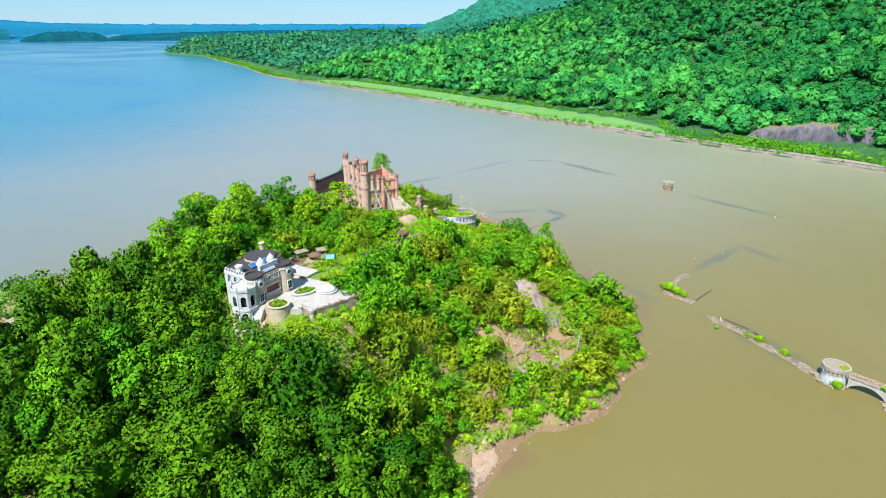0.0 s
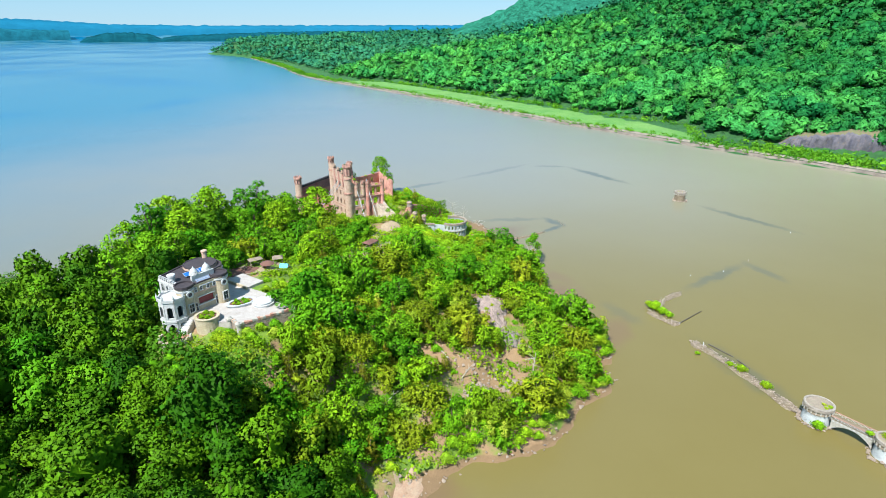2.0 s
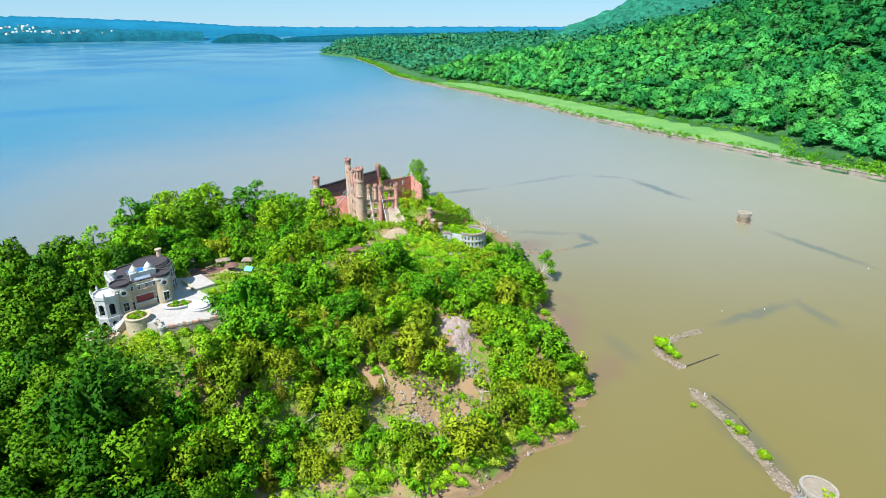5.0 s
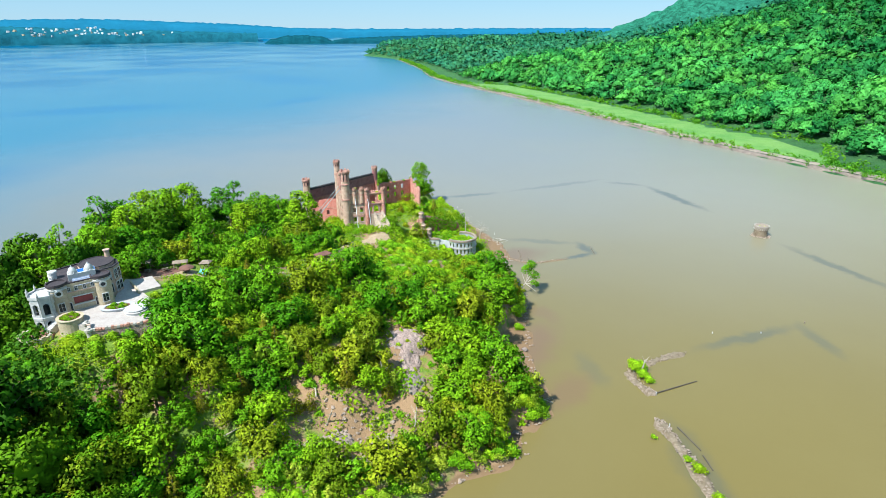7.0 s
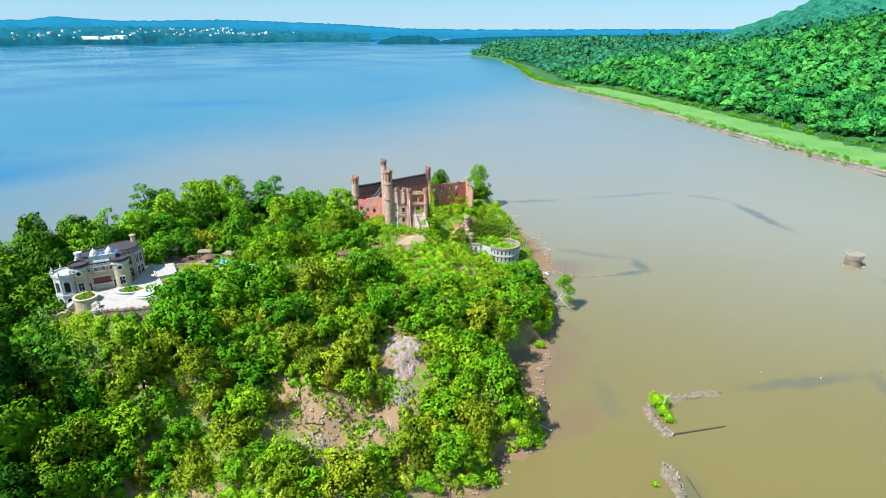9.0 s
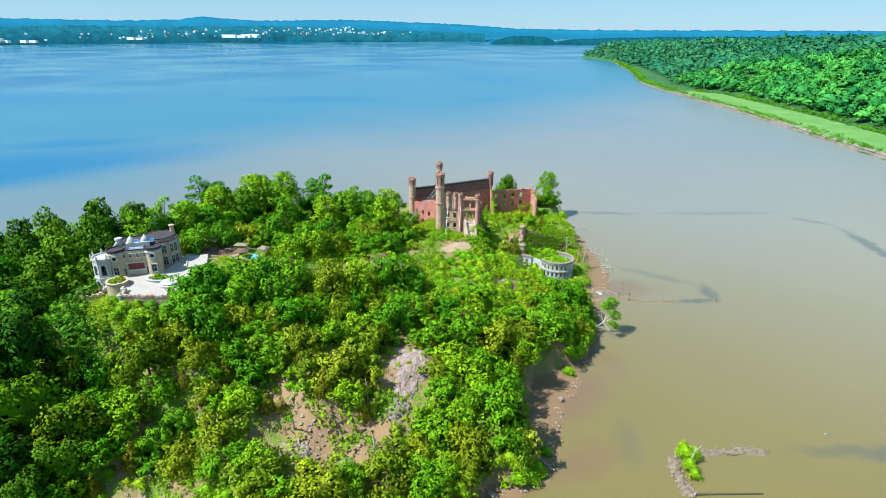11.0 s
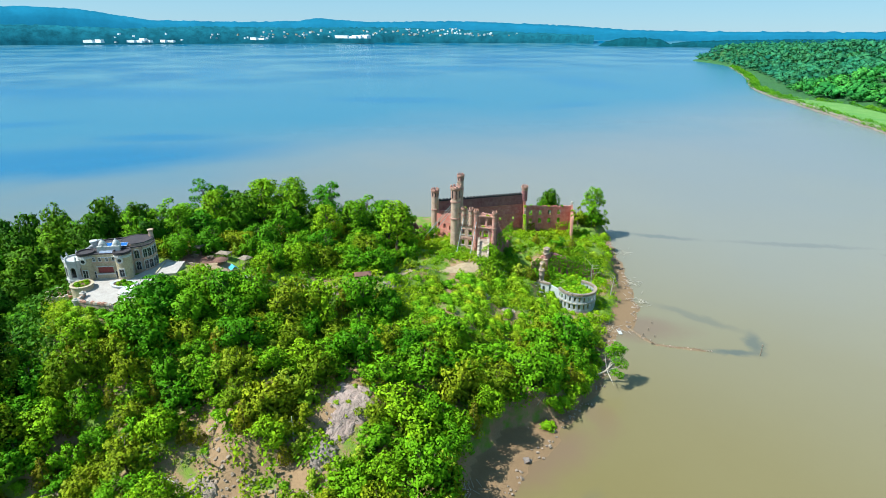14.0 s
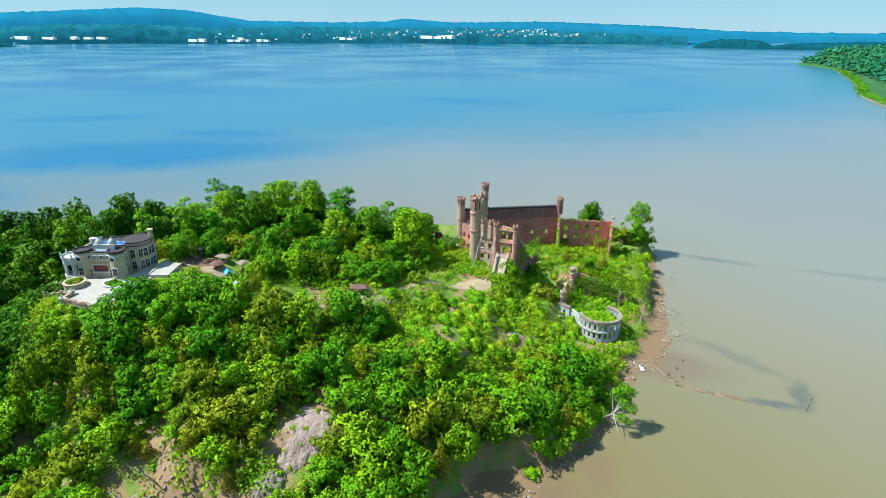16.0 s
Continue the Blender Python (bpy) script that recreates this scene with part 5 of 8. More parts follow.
part("ruin_wall", wall(bmesh.new(), (-9.5, 259.2), (1.4, 261.6), 2.0, 8.0, 0.7, [(1.0 + 1.9 * k, 2.0 + 1.9 * k, 4.6, 6.9) for k in range(5)], jag(lambda u: 7.9, 0.25, 17), 0.8), LIMEWASH, lodge, "limewashed wall with a row of openings")
part("ruin_coping", wall(bmesh.new(), (-9.7, 259.2), (1.6, 261.6), 7.9, 8.5, 1.1, (), jag(lambda u: 8.5, 0.2, 18), 0.7), ROCK_PALE, lodge)
for x, y, z0, z1, r in ((-12.0, 274.2, 3, 15.6, 1.15), (-3.6, 262.6, 4.0, 12.6, 0.95), (-8.6, 268.6, 4.0, 12.0, 1.0)):
    col = part("broken_column", tube(bmesh.new(), [(r * 1.1, z0), (r, z1 - 5.2), (r * 0.95, z1 - 2.9)], 12, True, x, y), (PINK_BRICK if r > 1.1 else ROCK_PALE), lodge, "broken banded pier of the ruined wing")
    for k, (zb, zt) in enumerate(((z1 - 5.3, z1 - 4.7), (z1 - 3.0, z1 - 2.3), (z1 - 1.2, z1 - 0.5))):
        part("band", rubble(np.random.RandomState(int(zb * 7)), tube(bmesh.new(), [(r * 0.9, zb), (r * 1.12, zb + 0.12), (r * 1.14, zt - 0.12), (r * 0.9, zt)], 12, True, x, y), [(x + r * math.cos(q), y + r * math.sin(q), zb + 0.3) for q in (0.4, 1.9, 3.3, 5.0)], 0.42), (STUCCO, ROCK_PALE, STUCCO)[k], col)
    part("head", rubble(np.random.RandomState(int(z1 * 10)), tube(bmesh.new(), [(r * 0.92, z1 - 2.4), (r, z1 - 1.1), (r * 0.9, z1 - 0.3)], 10, True, x, y), [(x + 0.5 * r * math.cos(q), y + 0.5 * r * math.sin(q), z1 - 0.3) for q in (0.3, 2.2, 4.4)], 0.45), ROCK_PALE, col)
ivy((-11.0, 275.6), (4.5, 288.0), 3.0, 12.6, 0.8, 1500, LEAF_DEEP, "dark green ivy curtain on the overgrown ruin wall", 61)
ivy((-15.5, 270.0), (-11.0, 275.6), 5.0, 11.0, 0.7, 260, LEAF_LIME, "bright green ivy on the broken ruin wall", 62)
r_l = np.random.RandomState(12)
for x, y in r_l.uniform((-12, 258), (4, 266), (40, 2)):
    part("fallen_stone", rubble(r_l, bmesh.new(), [(x, y, height_at(x, y) + 0.3)], 0.6), STONE_GREY, lodge)

bastion = thing("round_bastion", pose(0, 0, 0), "limewashed round bastion ruin with small arched windows, weeds inside", "ruin")
CB = (9.8, 266.8)
arc = ring_points(*CB, 6.3, 16, -125, 115)
L = math.hypot(arc[1][0] - arc[0][0], arc[1][1] - arc[0][1])
for k, (a, b) in enumerate(zip(arc, arc[1:])):
    part("arcade_wall", wall(bmesh.new(), a, b, 0.8, 8.0 + 0.004 * (k % 2), 0.5, [(L * 0.28, L * 0.72, 2.8, 4.7), (L * 0.30, L * 0.70, 5.7, 7.4)]), LIMEWASH, bastion)
part("ledge", ring_wall(bmesh.new(), ring_points(*CB, 6.4, 16, -125, 115), 4.95, 5.3, 0.9, None, False), STONE_GREY, bastion)
part("coping", ring_wall(bmesh.new(), ring_points(*CB, 6.35, 16, -125, 115), 8.01, 8.75, 1.0, None, False), ROCK_PALE, bastion, "thick weathered tan coping")
part("floor", tube(bmesh.new(), [(5.9, 1.0), (5.9, 5.8)], 20, True, *CB), GROUND, bastion)
part("side_wall", wall(bmesh.new(), arc[0], (-2.0, 262.5), 1.0, 7.8, 0.6, [(1.2, 2.0, 3.0, 4.6), (3.6, 4.4, 3.0, 4.6)]), LIMEWASH, bastion)
for k, a in enumerate(np.radians(np.linspace(-120, -20, 16))):
    part("coping_stone", rubble(np.random.RandomState(k), bmesh.new(), [(CB[0] + 6.3 * math.cos(a), CB[1] + 6.3 * math.sin(a), 8.9)], 0.32), STONE_GREY, bastion)
weed = np.random.RandomState(55)
for k in range(30):
    a, q = 2.4 * k, 5.0 * math.sqrt((k + 0.5) / 30)
    bush("bush", CB[0] + q * math.cos(a), CB[1] + q * math.sin(a), 6.2, weed.uniform(1.1, 1.8), "bright green weeds growing inside the bastion ruin", (LEAF_LIME, LEAF_MID, LEAF_SHRUB)[k % 3], k, group="ruin weeds")
for k, a in enumerate(np.radians((-168, -152, -137, -123, -108, -92, -76, -58, -40, -20, 2, 24, 46))):
    q = weed.uniform(8.4, 9.4)
    x, y = CB[0] + q * math.cos(a), CB[1] + q * math.sin(a)
    if grid_value(INSIDE, x, y) > 0.6:
        bush("bush", x, y, max(height_at(x, y), 0.3) - 0.2, weed.uniform(1.9, 2.5) if k < 5 else weed.uniform(1.2, 1.6), "fresh green bush against the bastion wall", (LEAF_MID, LEAF_LIME, LEAF_SHRUB)[k % 3], k, 1.5 if k < 5 else 1.0, "ruin weeds")
for k, (x, y) in enumerate(weed.uniform((-7, 264), (10, 288), (130, 2))):
    if math.hypot(x - CB[0], y - CB[1]) > 7.6 and grid_value(INSIDE, x, y) > 1.5:
        bush("bush", x, y, height_at(x, y) - 0.25, weed.uniform(0.9, 1.9), "fresh green bush among the lodge ruins", (LEAF_MID, LEAF_GREEN, LEAF_LIME, LEAF_SHRUB)[k % 4], k, weed.uniform(0.9, 1.3), "ruin weeds")


# ---- the residence on the hilltop ----
H = pose(-43.9, 131.6, 29.4, 0, 0, math.degrees(math.atan2(0.85, 0.53)))
house = thing("residence", H, "cream stone mansion with white turrets and flat dark roofs", "house")


def window(parent, x, y, z, w, h, turn, round_top=False, mat=None, rim=0.14):
    """Frame proud of the wall, pane set back inside it. z is the sill."""
    m = pose(x, y, z, 0, 0, turn)
    frame_bm = bmesh.new()
    if round_top:
        arch(frame_bm, w, h - w / 2, w / 2, 0.34, 0.0, rim, m)
    else:
        for a in ((-w / 2 - rim, 0, -w / 2, h), (w / 2, 0, w / 2 + rim, h), (-w / 2 - rim, h, w / 2 + rim, h + rim), (-w / 2 - rim - 0.06, -rim, w / 2 + rim + 0.06, 0)):
            box(frame_bm, a[0], -0.2, a[1], a[2], 0.14, a[3], m)
    win = part("window", frame_bm, WHITE, parent)
    pane = bmesh.new()
    box(pane, -w / 2, -0.07, 0, w / 2, 0.1, h - (w * 0.18 if round_top else 0), m)
    part("pane", pane, mat or GLASS_AND_SLITS, win)
    bars = bmesh.new()
    box(bars, -0.03, -0.10, 0, 0.03, -0.072, h - (w * 0.18 if round_top else 0), m)
    box(bars, -w / 2, -0.10, h * 0.52, w / 2, -0.072, h * 0.52 + 0.06, m)
    part("glazing_bar", bars, WHITE, win)
    return win


def flat_roof(parent, pts, z, rim_mat, roof_mat, name="roof", rim=0.28, thick=0.35):
    bm = bmesh.new()
    lo = [bm.verts.new((x, y, z - 0.25)) for x, y in pts]
    hi = [bm.verts.new((x, y, z)) for x, y in pts]
    bm.faces.new(lo[::-1])
    bm.faces.new(hi)
    for k in range(len(pts)):
        j = (k + 1) % len(pts)
        bm.faces.new((lo[k], lo[j], hi[j], hi[k]))
    part(name, bm, roof_mat, parent)
    for a, b in zip(pts, list(pts[1:]) + [pts[0]]):
        part("parapet", ring_wall(bmesh.new(), [a, b], z - 0.3, z + rim, thick, None, False), rim_mat, parent)


def house_block():
    # local x runs along the garden front, y runs back into the house
    body = [(-5.2, 0.0), (5.4, 0.0), (5.4, 4.5), (8.0, 5.0), (9.6, 7.0), (9.8, 9.6), (8.6, 12.4), (5.0, 13.4), (0.0, 12.5), (-5.2, 11.0)]
    holes = {0: [(3.3, 7.3, 1.9, 3.75)]}
    for k, (a, b) in enumerate(zip(body, body[1:] + body[:1])):
        part("wall", wall(bmesh.new(), a, b, -3.0, 7.3 + 0.004 * (k % 2), 0.5, holes.get(k, ())), CREAM if k in (0, 8) else WHITE if k == 9 else STUCCO, house, "cream stone wall" if k != 9 else "white rendered wall")
    for k, v in enumerate((2.2, 4.4, 6.8, 9.2)):
        for z in (1.0, 4.4):
            window(house, -5.46, v, z, 0.9, 1.9, -90, True)
    for a, b in zip(range(8), range(1, 9)):
        part("merlon", box(bmesh.new(), -5.5, 3.0 + a, 7.4, -4.95, 3.5 + a, 8.0), WHITE, house)
    part("cornice", box(bmesh.new(), -5.62, 1.6, 6.5, -5.452, 11.0, 6.9), WHITE, house)
    part("garage_door", box(bmesh.new(), -1.9, 0.05, 1.85, 2.1, 0.15, 3.8), RED_PAINT, house, "oxblood red panelled shutter")
    sill = bmesh.new()
    box(sill, -2.2, -0.5, 1.6, 2.4, -0.252, 1.88)
    box(sill, -2.2, -0.45, 3.77, 2.4, -0.252, 4.0)
    part("sill", sill, WHITE, house)
    part("cornice", box(bmesh.new(), -5.3, -0.45, 5.0, 5.5, -0.252, 5.3), STUCCO, house)
    flat_roof(house, body, 7.3, ROOF_DARK, ROOF_DARK, "roof", 0.30, 0.4)
    # round corner turrets of the front
    for x, r in ((-4.6, 2.0), (4.7, 2.0)):
        part("turret", tube(bmesh.new(), [(r, -1.5), (r, 7.6), (r - 0.35, 7.6), (r - 0.35, 7.0)], 24, False, x, 0.7), CREAM, house, "round cream corner turret")
        flat_roof(house, ring_points(x, 0.7, r + 0.12, 14), 7.7, ROOF_DARK, ROOF_DARK, "turret_roof", 0.35, 0.26)
        part("cornice", tube(bmesh.new(), [(r + 0.05, 6.4), (r + 0.22, 6.65), (r + 0.25, 6.95), (r + 0.05, 7.05)], 20, False, x, 0.7), WHITE, house)
        bm = bmesh.new()
        m = pose(x, 0.7 - r - 0.18, 5.9, 90, 0, 0)
        tube(bm, [(0.52, -0.12), (0.86, -0.12), (0.86, 0.22), (0.52, 0.22), (0.52, -0.12)], 20, False)
        bm.transform(m)
        oc = part("oculus", bm, WHITE, house, "round white-rimmed window")
        bm = tube(bmesh.new(), [(0.56, -0.05), (0.56, 0.08)], 16)
        bm.transform(m)
        part("pane", bm, GLASS_AND_SLITS, oc)
        window(house, x, 0.7 - r - 0.06, 1.2, 1.2, 2.1, 0)
        for k in (-1, 0, 1):
            a = radians(-90 + 28 * k)
            window(house, x + (r + 0.04) * math.cos(a), 0.7 + (r + 0.04) * math.sin(a), 7.0 - 0.2, 0.3, 0.35, 28 * k, rim=0.08)
    for x, z, w, hh in ((-2.9, 0.5, 0.9, 2.1), (3.0, 0.5, 0.9, 2.1)):
        window(house, x, -0.22, z, w, hh, 0, True)
    for x in (-2.4, -0.9, 0.9, 2.6):
        window(house, x, -0.22, 5.5, 0.55, 1.0, 0)
    part("plinth", box(bmesh.new(), -3.0, -0.42, -0.6, 3.0, -0.254, 0.4), STONE_GREY, house)
    # white centre with two domed lanterns
    part("centre_gable", wall(bmesh.new(), (-1.9, 1.6), (4.0, 1.6), 5.2, 9.0, 0.5, [(2.4, 3.4, 5.9, 7.3)]), WHITE, house, "white rendered centre gable")
    for x, y in ((-0.7, 2.4), (2.8, 2.6)):
        bm = tube(bmesh.new(), [(0.95, 6.0), (0.9, 8.6), (1.15, 8.8), (1.15, 9.1), (0.95, 9.2), (0.9, 9.7), (0.62, 10.2), (0.25, 10.5), (0.1, 10.9)], 16, True, x, y)
        lan = part("lantern", bm, WHITE, house, "white domed lantern turret")
        ring = ring_points(x, y, 1.05, 8)
        for a, b in zip(ring, ring[1:] + ring[:1]):
            part("merlon", merlons(bmesh.new(), [a, b], 9.1, 0.3, 0.35, 0.2, 9.0, False), WHITE, lan)
    bm = box(bmesh.new(), -2.2, -1.5, 0, 2.2, 1.5, 0.12)
    bm.transform(pose(1.0, 0.9, 7.35, 38, 0, 0))
    sky_l = part("skylight", bm, ROOF_BLUE, house, "pale blue slated slope of the centre gable")
    for k in range(4):
        bm = box(bmesh.new(), -2.2, -0.04, 0.124, 2.2, 0.04, 0.18)
        bm.transform(pose(1.0, 0.9, 7.35, 38, 0, 0) @ pose(0, -1.1 + 0.7 * k, 0))
        part("batten", bm, WHITE, sky_l)
    for k in range(3):
        bm = box(bmesh.new(), -0.9, -0.65, 0, 0.9, 0.65, 0.07)
        bm.transform(pose(-0.6 + 2.0 * k, 5.6, 8.0, 24, 0, 0))
        sp = part("solar_panel", bm, SOLAR, house, "blue solar panel in a thin frame")
        bm = bmesh.new()
        for a in ((-0.95, -0.7, 0.95, -0.64), (-0.95, 0.64, 0.95, 0.7), (-0.95, -0.64, -0.9, 0.64), (0.9, -0.64, 0.95, 0.64)):
            box(bm, a[0], a[1], -0.02, a[2], a[3], 0.10)
        bm.transform(pose(-0.6 + 2.0 * k, 5.6, 8.0, 24, 0, 0))
        part("panel_frame", bm, STEEL, sp)
    # raised back roof and chimney
    back = ring_points(5.2, 9.6, 4.0, 16)
    for a, b in zip(back, back[1:] + back[:1]):
        part("upper_storey", ring_wall(bmesh.new(), [a, b], 7.0, 7.9, 0.35, None, False), STUCCO, house)
    flat_roof(house, back, 8.0, ROOF_DARK, ROOF_DARK, "upper_roof", 0.12, 0.3)
    chim = part("chimney", tube(bmesh.new(), [(0.7, 6.5), (0.62, 9.5), (0.85, 9.7), (0.85, 10.0), (0.5, 10.1)], 10, True, 8.3, 12.2), STUCCO, house, "stone chimney with a wide cap")
    part("left_turret", tube(bmesh.new(), [(0.8, 5.5), (0.8, 8.6), (1.0, 8.8), (1.0, 9.2), (0.8, 9.25)], 12, True, -4.6, 6.0), WHITE, house)
    # north-east side: two floors of arched windows round the bow
    for (ax, ay), (bx, by), n in (((5.4, 0.8), (5.4, 4.4), 1), ((5.4, 4.5), (8.0, 5.0), 1), ((8.0, 5.0), (9.6, 7.0), 2), ((9.6, 7.0), (9.8, 9.6), 2), ((9.8, 9.6), (8.6, 12.4), 2)):
        turn_w = math.degrees(math.atan2(by - ay, bx - ax))
        for k in range(n):
            f = (k + 0.5) / n
            nx, ny = math.sin(radians(turn_w)) * 0.2, -math.cos(radians(turn_w)) * 0.2
            for z in (0.9, 4.3):
                window(house, ax + (bx - ax) * f + nx, ay + (by - ay) * f + ny, z - 0.2, 1.15, 2.5, turn_w, True, rim=0.2)
    # white two-storey loggia at the south-west corner
    pts = ring_points(-7.6, 1.4, 2.95, 8, -202.5, 157.5)
    L = math.hypot(pts[1][0] - pts[0][0], pts[1][1] - pts[0][1])
    log = part("loggia", tube(bmesh.new(), [(2.8, -3.4), (2.95, -3.2), (2.8, -3.2)], 8, True, -7.6, 1.4), WHITE, house, "white two-storey polygonal loggia")
    for k, (a, b) in enumerate(zip(pts, pts[1:] + pts[:1])):
        part("bay", wall(bmesh.new(), a, b, -3.2, 5.6 + 0.004 * (k % 2), 0.4, [(0.5, L - 0.5, -2.9, -0.3), (0.5, L - 0.5, 1.3, 4.2)]), WHITE, log)
    for k, (a, b) in enumerate(zip(pts, pts[1:] + pts[:1])):
        turn_w = math.degrees(math.atan2(b[1] - a[1], b[0] - a[0]))
        for z, hh in ((-2.9, 2.6), (1.3, 2.9)):
            m = pose((a[0] + b[0]) / 2, (a[1] + b[1]) / 2, z, 0, 0, turn_w)
            part("arch_head", arch(bmesh.new(), L - 1.0, hh - 0.55, 0.55, 0.5, 0.0, 0.16, m), WHITE, log)
    part("loggia_core", tube(bmesh.new(), [(2.2, -3.2), (2.2, 5.2)], 8, True, -7.6, 1.4), GLASS_AND_SLITS, log, "dark glazed inside of the loggia")
    band = ring_points(-7.6, 1.4, 3.05, 8, -202.5, 157.5)
    for a, b in zip(band, band[1:] + band[:1]):
        part("floor_band", ring_wall(bmesh.new(), [a, b], 0.2, 0.75, 0.55, None, False), WHITE, log)
    flat_roof(house, ring_points(-7.6, 1.4, 3.2, 8, -202.5, 157.5), 5.75, WHITE, WHITE, "loggia_roof", 0.4, 0.35)
    for x, y in ring_points(-7.6, 1.4, 3.2, 8, -202.5, 157.5):
        part("pinnacle", tube(bmesh.new(), [(0.22, 6.1), (0.2, 6.4), (0.3, 6.5), (0.26, 6.65), (0.1, 7.1), (0.03, 7.5)], 8, True, x, y), WHITE, house)


house_block()

# ---- terrace ----
terrace = thing("terrace", pose(0, 0, 0), "white paved garden terrace with balustrades, planters and a round seat", "terrace")
for k, (x, y, r) in enumerate(((-36.5, 120.2, 1.8), (-34.2, 121.6, 1.7), (-30.0, 122.4, 1.9), (-27.6, 124.6, 1.8), (-25.0, 126.8, 1.9), (-22.6, 128.8, 2.0), (-33.0, 119.5, 1.8), (-28.5, 120.8, 2.0), (-24.0, 124.0, 2.1), (-20.0, 128.0, 2.2), (-37.0, 116.5, 1.5), (-41.5, 113.4, 1.3))):
    bush("shrub", x, y, height_at(x, y) - 0.2, r, "bright green shrub below the terrace wall", (LEAF_SHRUB, LEAF_MID, LEAF_PALE)[k % 3], k, 1.2, "terrace shrubs")
edge = [(-46.5, 126.0), (-42.5, 124.8), (-39.2, 124.6), (-34.6, 124.8), (-32.0, 122.8), (-26.6, 127.2), (-21.6, 131.6), (-22.6, 133.6), (-28.2, 138.4), (-34.0, 141.6), (-38.4, 143.6), (-45.5, 150.0), (-49.0, 148.0), (-42.0, 138.5)]
bm = bmesh.new()
lo = [bm.verts.new((x, y, 24.5)) for x, y in edge]
hi = [bm.verts.new((x, y, 29.55)) for x, y in edge]
bm.faces.new(hi)
for k in range(len(edge)):
    j = (k + 1) % len(edge)
    bm.faces.new((lo[k], lo[j], hi[j], hi[k]))
part("paving", bm, PAVING, terrace, "white terrace paving")
part("retaining_wall", ring_wall(bmesh.new(), edge[3:8], 24.0, 29.9, 0.5, None, False), ROCK_PALE, terrace, "rough tan stone retaining wall")
for a, b in zip(edge[3:7], edge[4:8]):
    length = math.hypot(b[0] - a[0], b[1] - a[1])
    m = pose(*a, 0, 0, 0, math.degrees(math.atan2(b[1] - a[1], b[0] - a[0])))
    rs = random.Random(int(length * 100))
    n = int(length / 0.62)
    for k in range(n):
        u = length * k / n
        part("parapet_stone", box(bmesh.new(), u + 0.03, -0.3 - rs.uniform(0, 0.12), 29.9, u + length / n - 0.03, 0.28 + rs.uniform(0, 0.1), 30.2 + rs.uniform(0, 0.3) + 0.18 * (k % 2), m), (TERRA, STUCCO, STONE_GREY, STUCCO)[rs.randrange(4)], terrace, "rough rust-stained parapet stone")
for x, y, z0, z1, r in ((-32.0, 122.6, 25.4, 30.9, 0.6), (-21.6, 131.6, 27.0, 31.0, 0.6), (-35.0, 124.6, 27.5, 31.1, 0.6)):
    bm = tube(bmesh.new(), [(r * 1.15, z0), (r, z0 + 0.5), (r * 0.9, z1 - 1.2), (r * 1.3, z1 - 0.9), (r * 1.35, z1 - 0.4), (r * 0.8, z1 - 0.35), (r * 0.5, z1)], 12, True, x, y)
    part("gate_pier", bm, STONE_GREY, terrace, "round stone pier with a cap")


def planter(x, y, z0, z1, rx, ry, turn_p, label):
    bm = bmesh.new()
    tube(bm, [(1.0, z0), (1.0, z1 - 0.25), (1.08, z1 - 0.2), (1.08, z1), (0.82, z1), (0.82, z1 - 0.3)], 24)
    bm.transform(pose(x, y, 0, 0, 0, turn_p) @ Matrix.Diagonal((rx, ry, 1, 1)))
    p = part("planter", bm, CREAM if z0 < 29 else LIMEWASH, terrace, label)
    bm = tube(bmesh.new(), [(0.83, z1 - 0.45), (0.83, z1 - 0.2)], 24)
    bm.transform(pose(x, y, 0, 0, 0, turn_p) @ Matrix.Diagonal((rx, ry, 1, 1)))
    part("soil", bm, MULCH, p)
    for k in range(6):
        a = 1.05 * k
        c, s = math.cos(radians(turn_p)), math.sin(radians(turn_p))
        u, v = 0.5 * rx * math.cos(a), 0.5 * ry * math.sin(a)
        bush("shrub", x + u * c - v * s, y + u * s + v * c, z1 - 0.3, 0.55 + 0.18 * (k % 3), "small green shrub in a white terrace planter", LEAF_SHRUB if k % 3 else LEAF_PALE, k, group="planter shrubs")


planter(-40.8, 125.2, 24.8, 30.9, 2.8, 2.6, 0, "round stone bastion topped as a planter")
planter(-36.2, 134.2, 29.3, 30.2, 3.6, 2.1, 40, "oval white planter bed")
for r, z in ((2.7, 30.2), (2.3, 30.55)):
    part("round_seat", tube(bmesh.new(), [(r, 29.4), (r, z - 0.15), (r + 0.12, z - 0.12), (r + 0.12, z), (r - 0.3, z)], 28, True, -30.6, 134.6), WHITE, terrace, "stepped round white platform")
for k in range(9):
    part("step", box(bmesh.new(), 0.36 * k, -1.1, 25.5, 0.36 * k + 0.4, 1.1, 27.1 + 0.27 * k, pose(-46.2, 122.6, 0, 0, 0, 84)), WHITE, terrace)
part("stair_wall", wall(bmesh.new(), (-44.8, 122.3), (-44.4, 126.2), 25.5, 28, 0.3, (), lambda u: 27.7 + 0.6 * u, 0.5), STONE_GREY, terrace)
part("lower_patio", tube(bmesh.new(), [(3.4, 24.5), (3.4, 27.0)], 24, True, -46.8, 120.6), TERRA, terrace, "red paved lower patio")
arc = ring_points(-46.8, 120.6, 3.5, 16, -190, 20)
for k, (a, b) in enumerate(zip(arc, arc[1:])):
    part("patio_wall", ring_wall(bmesh.new(), [a, b], 24.6, 27.55 + 0.3 * (k % 2), 0.45, None, False), CREAM if k % 3 else STONE_GREY, terrace, "curved pale patio wall")
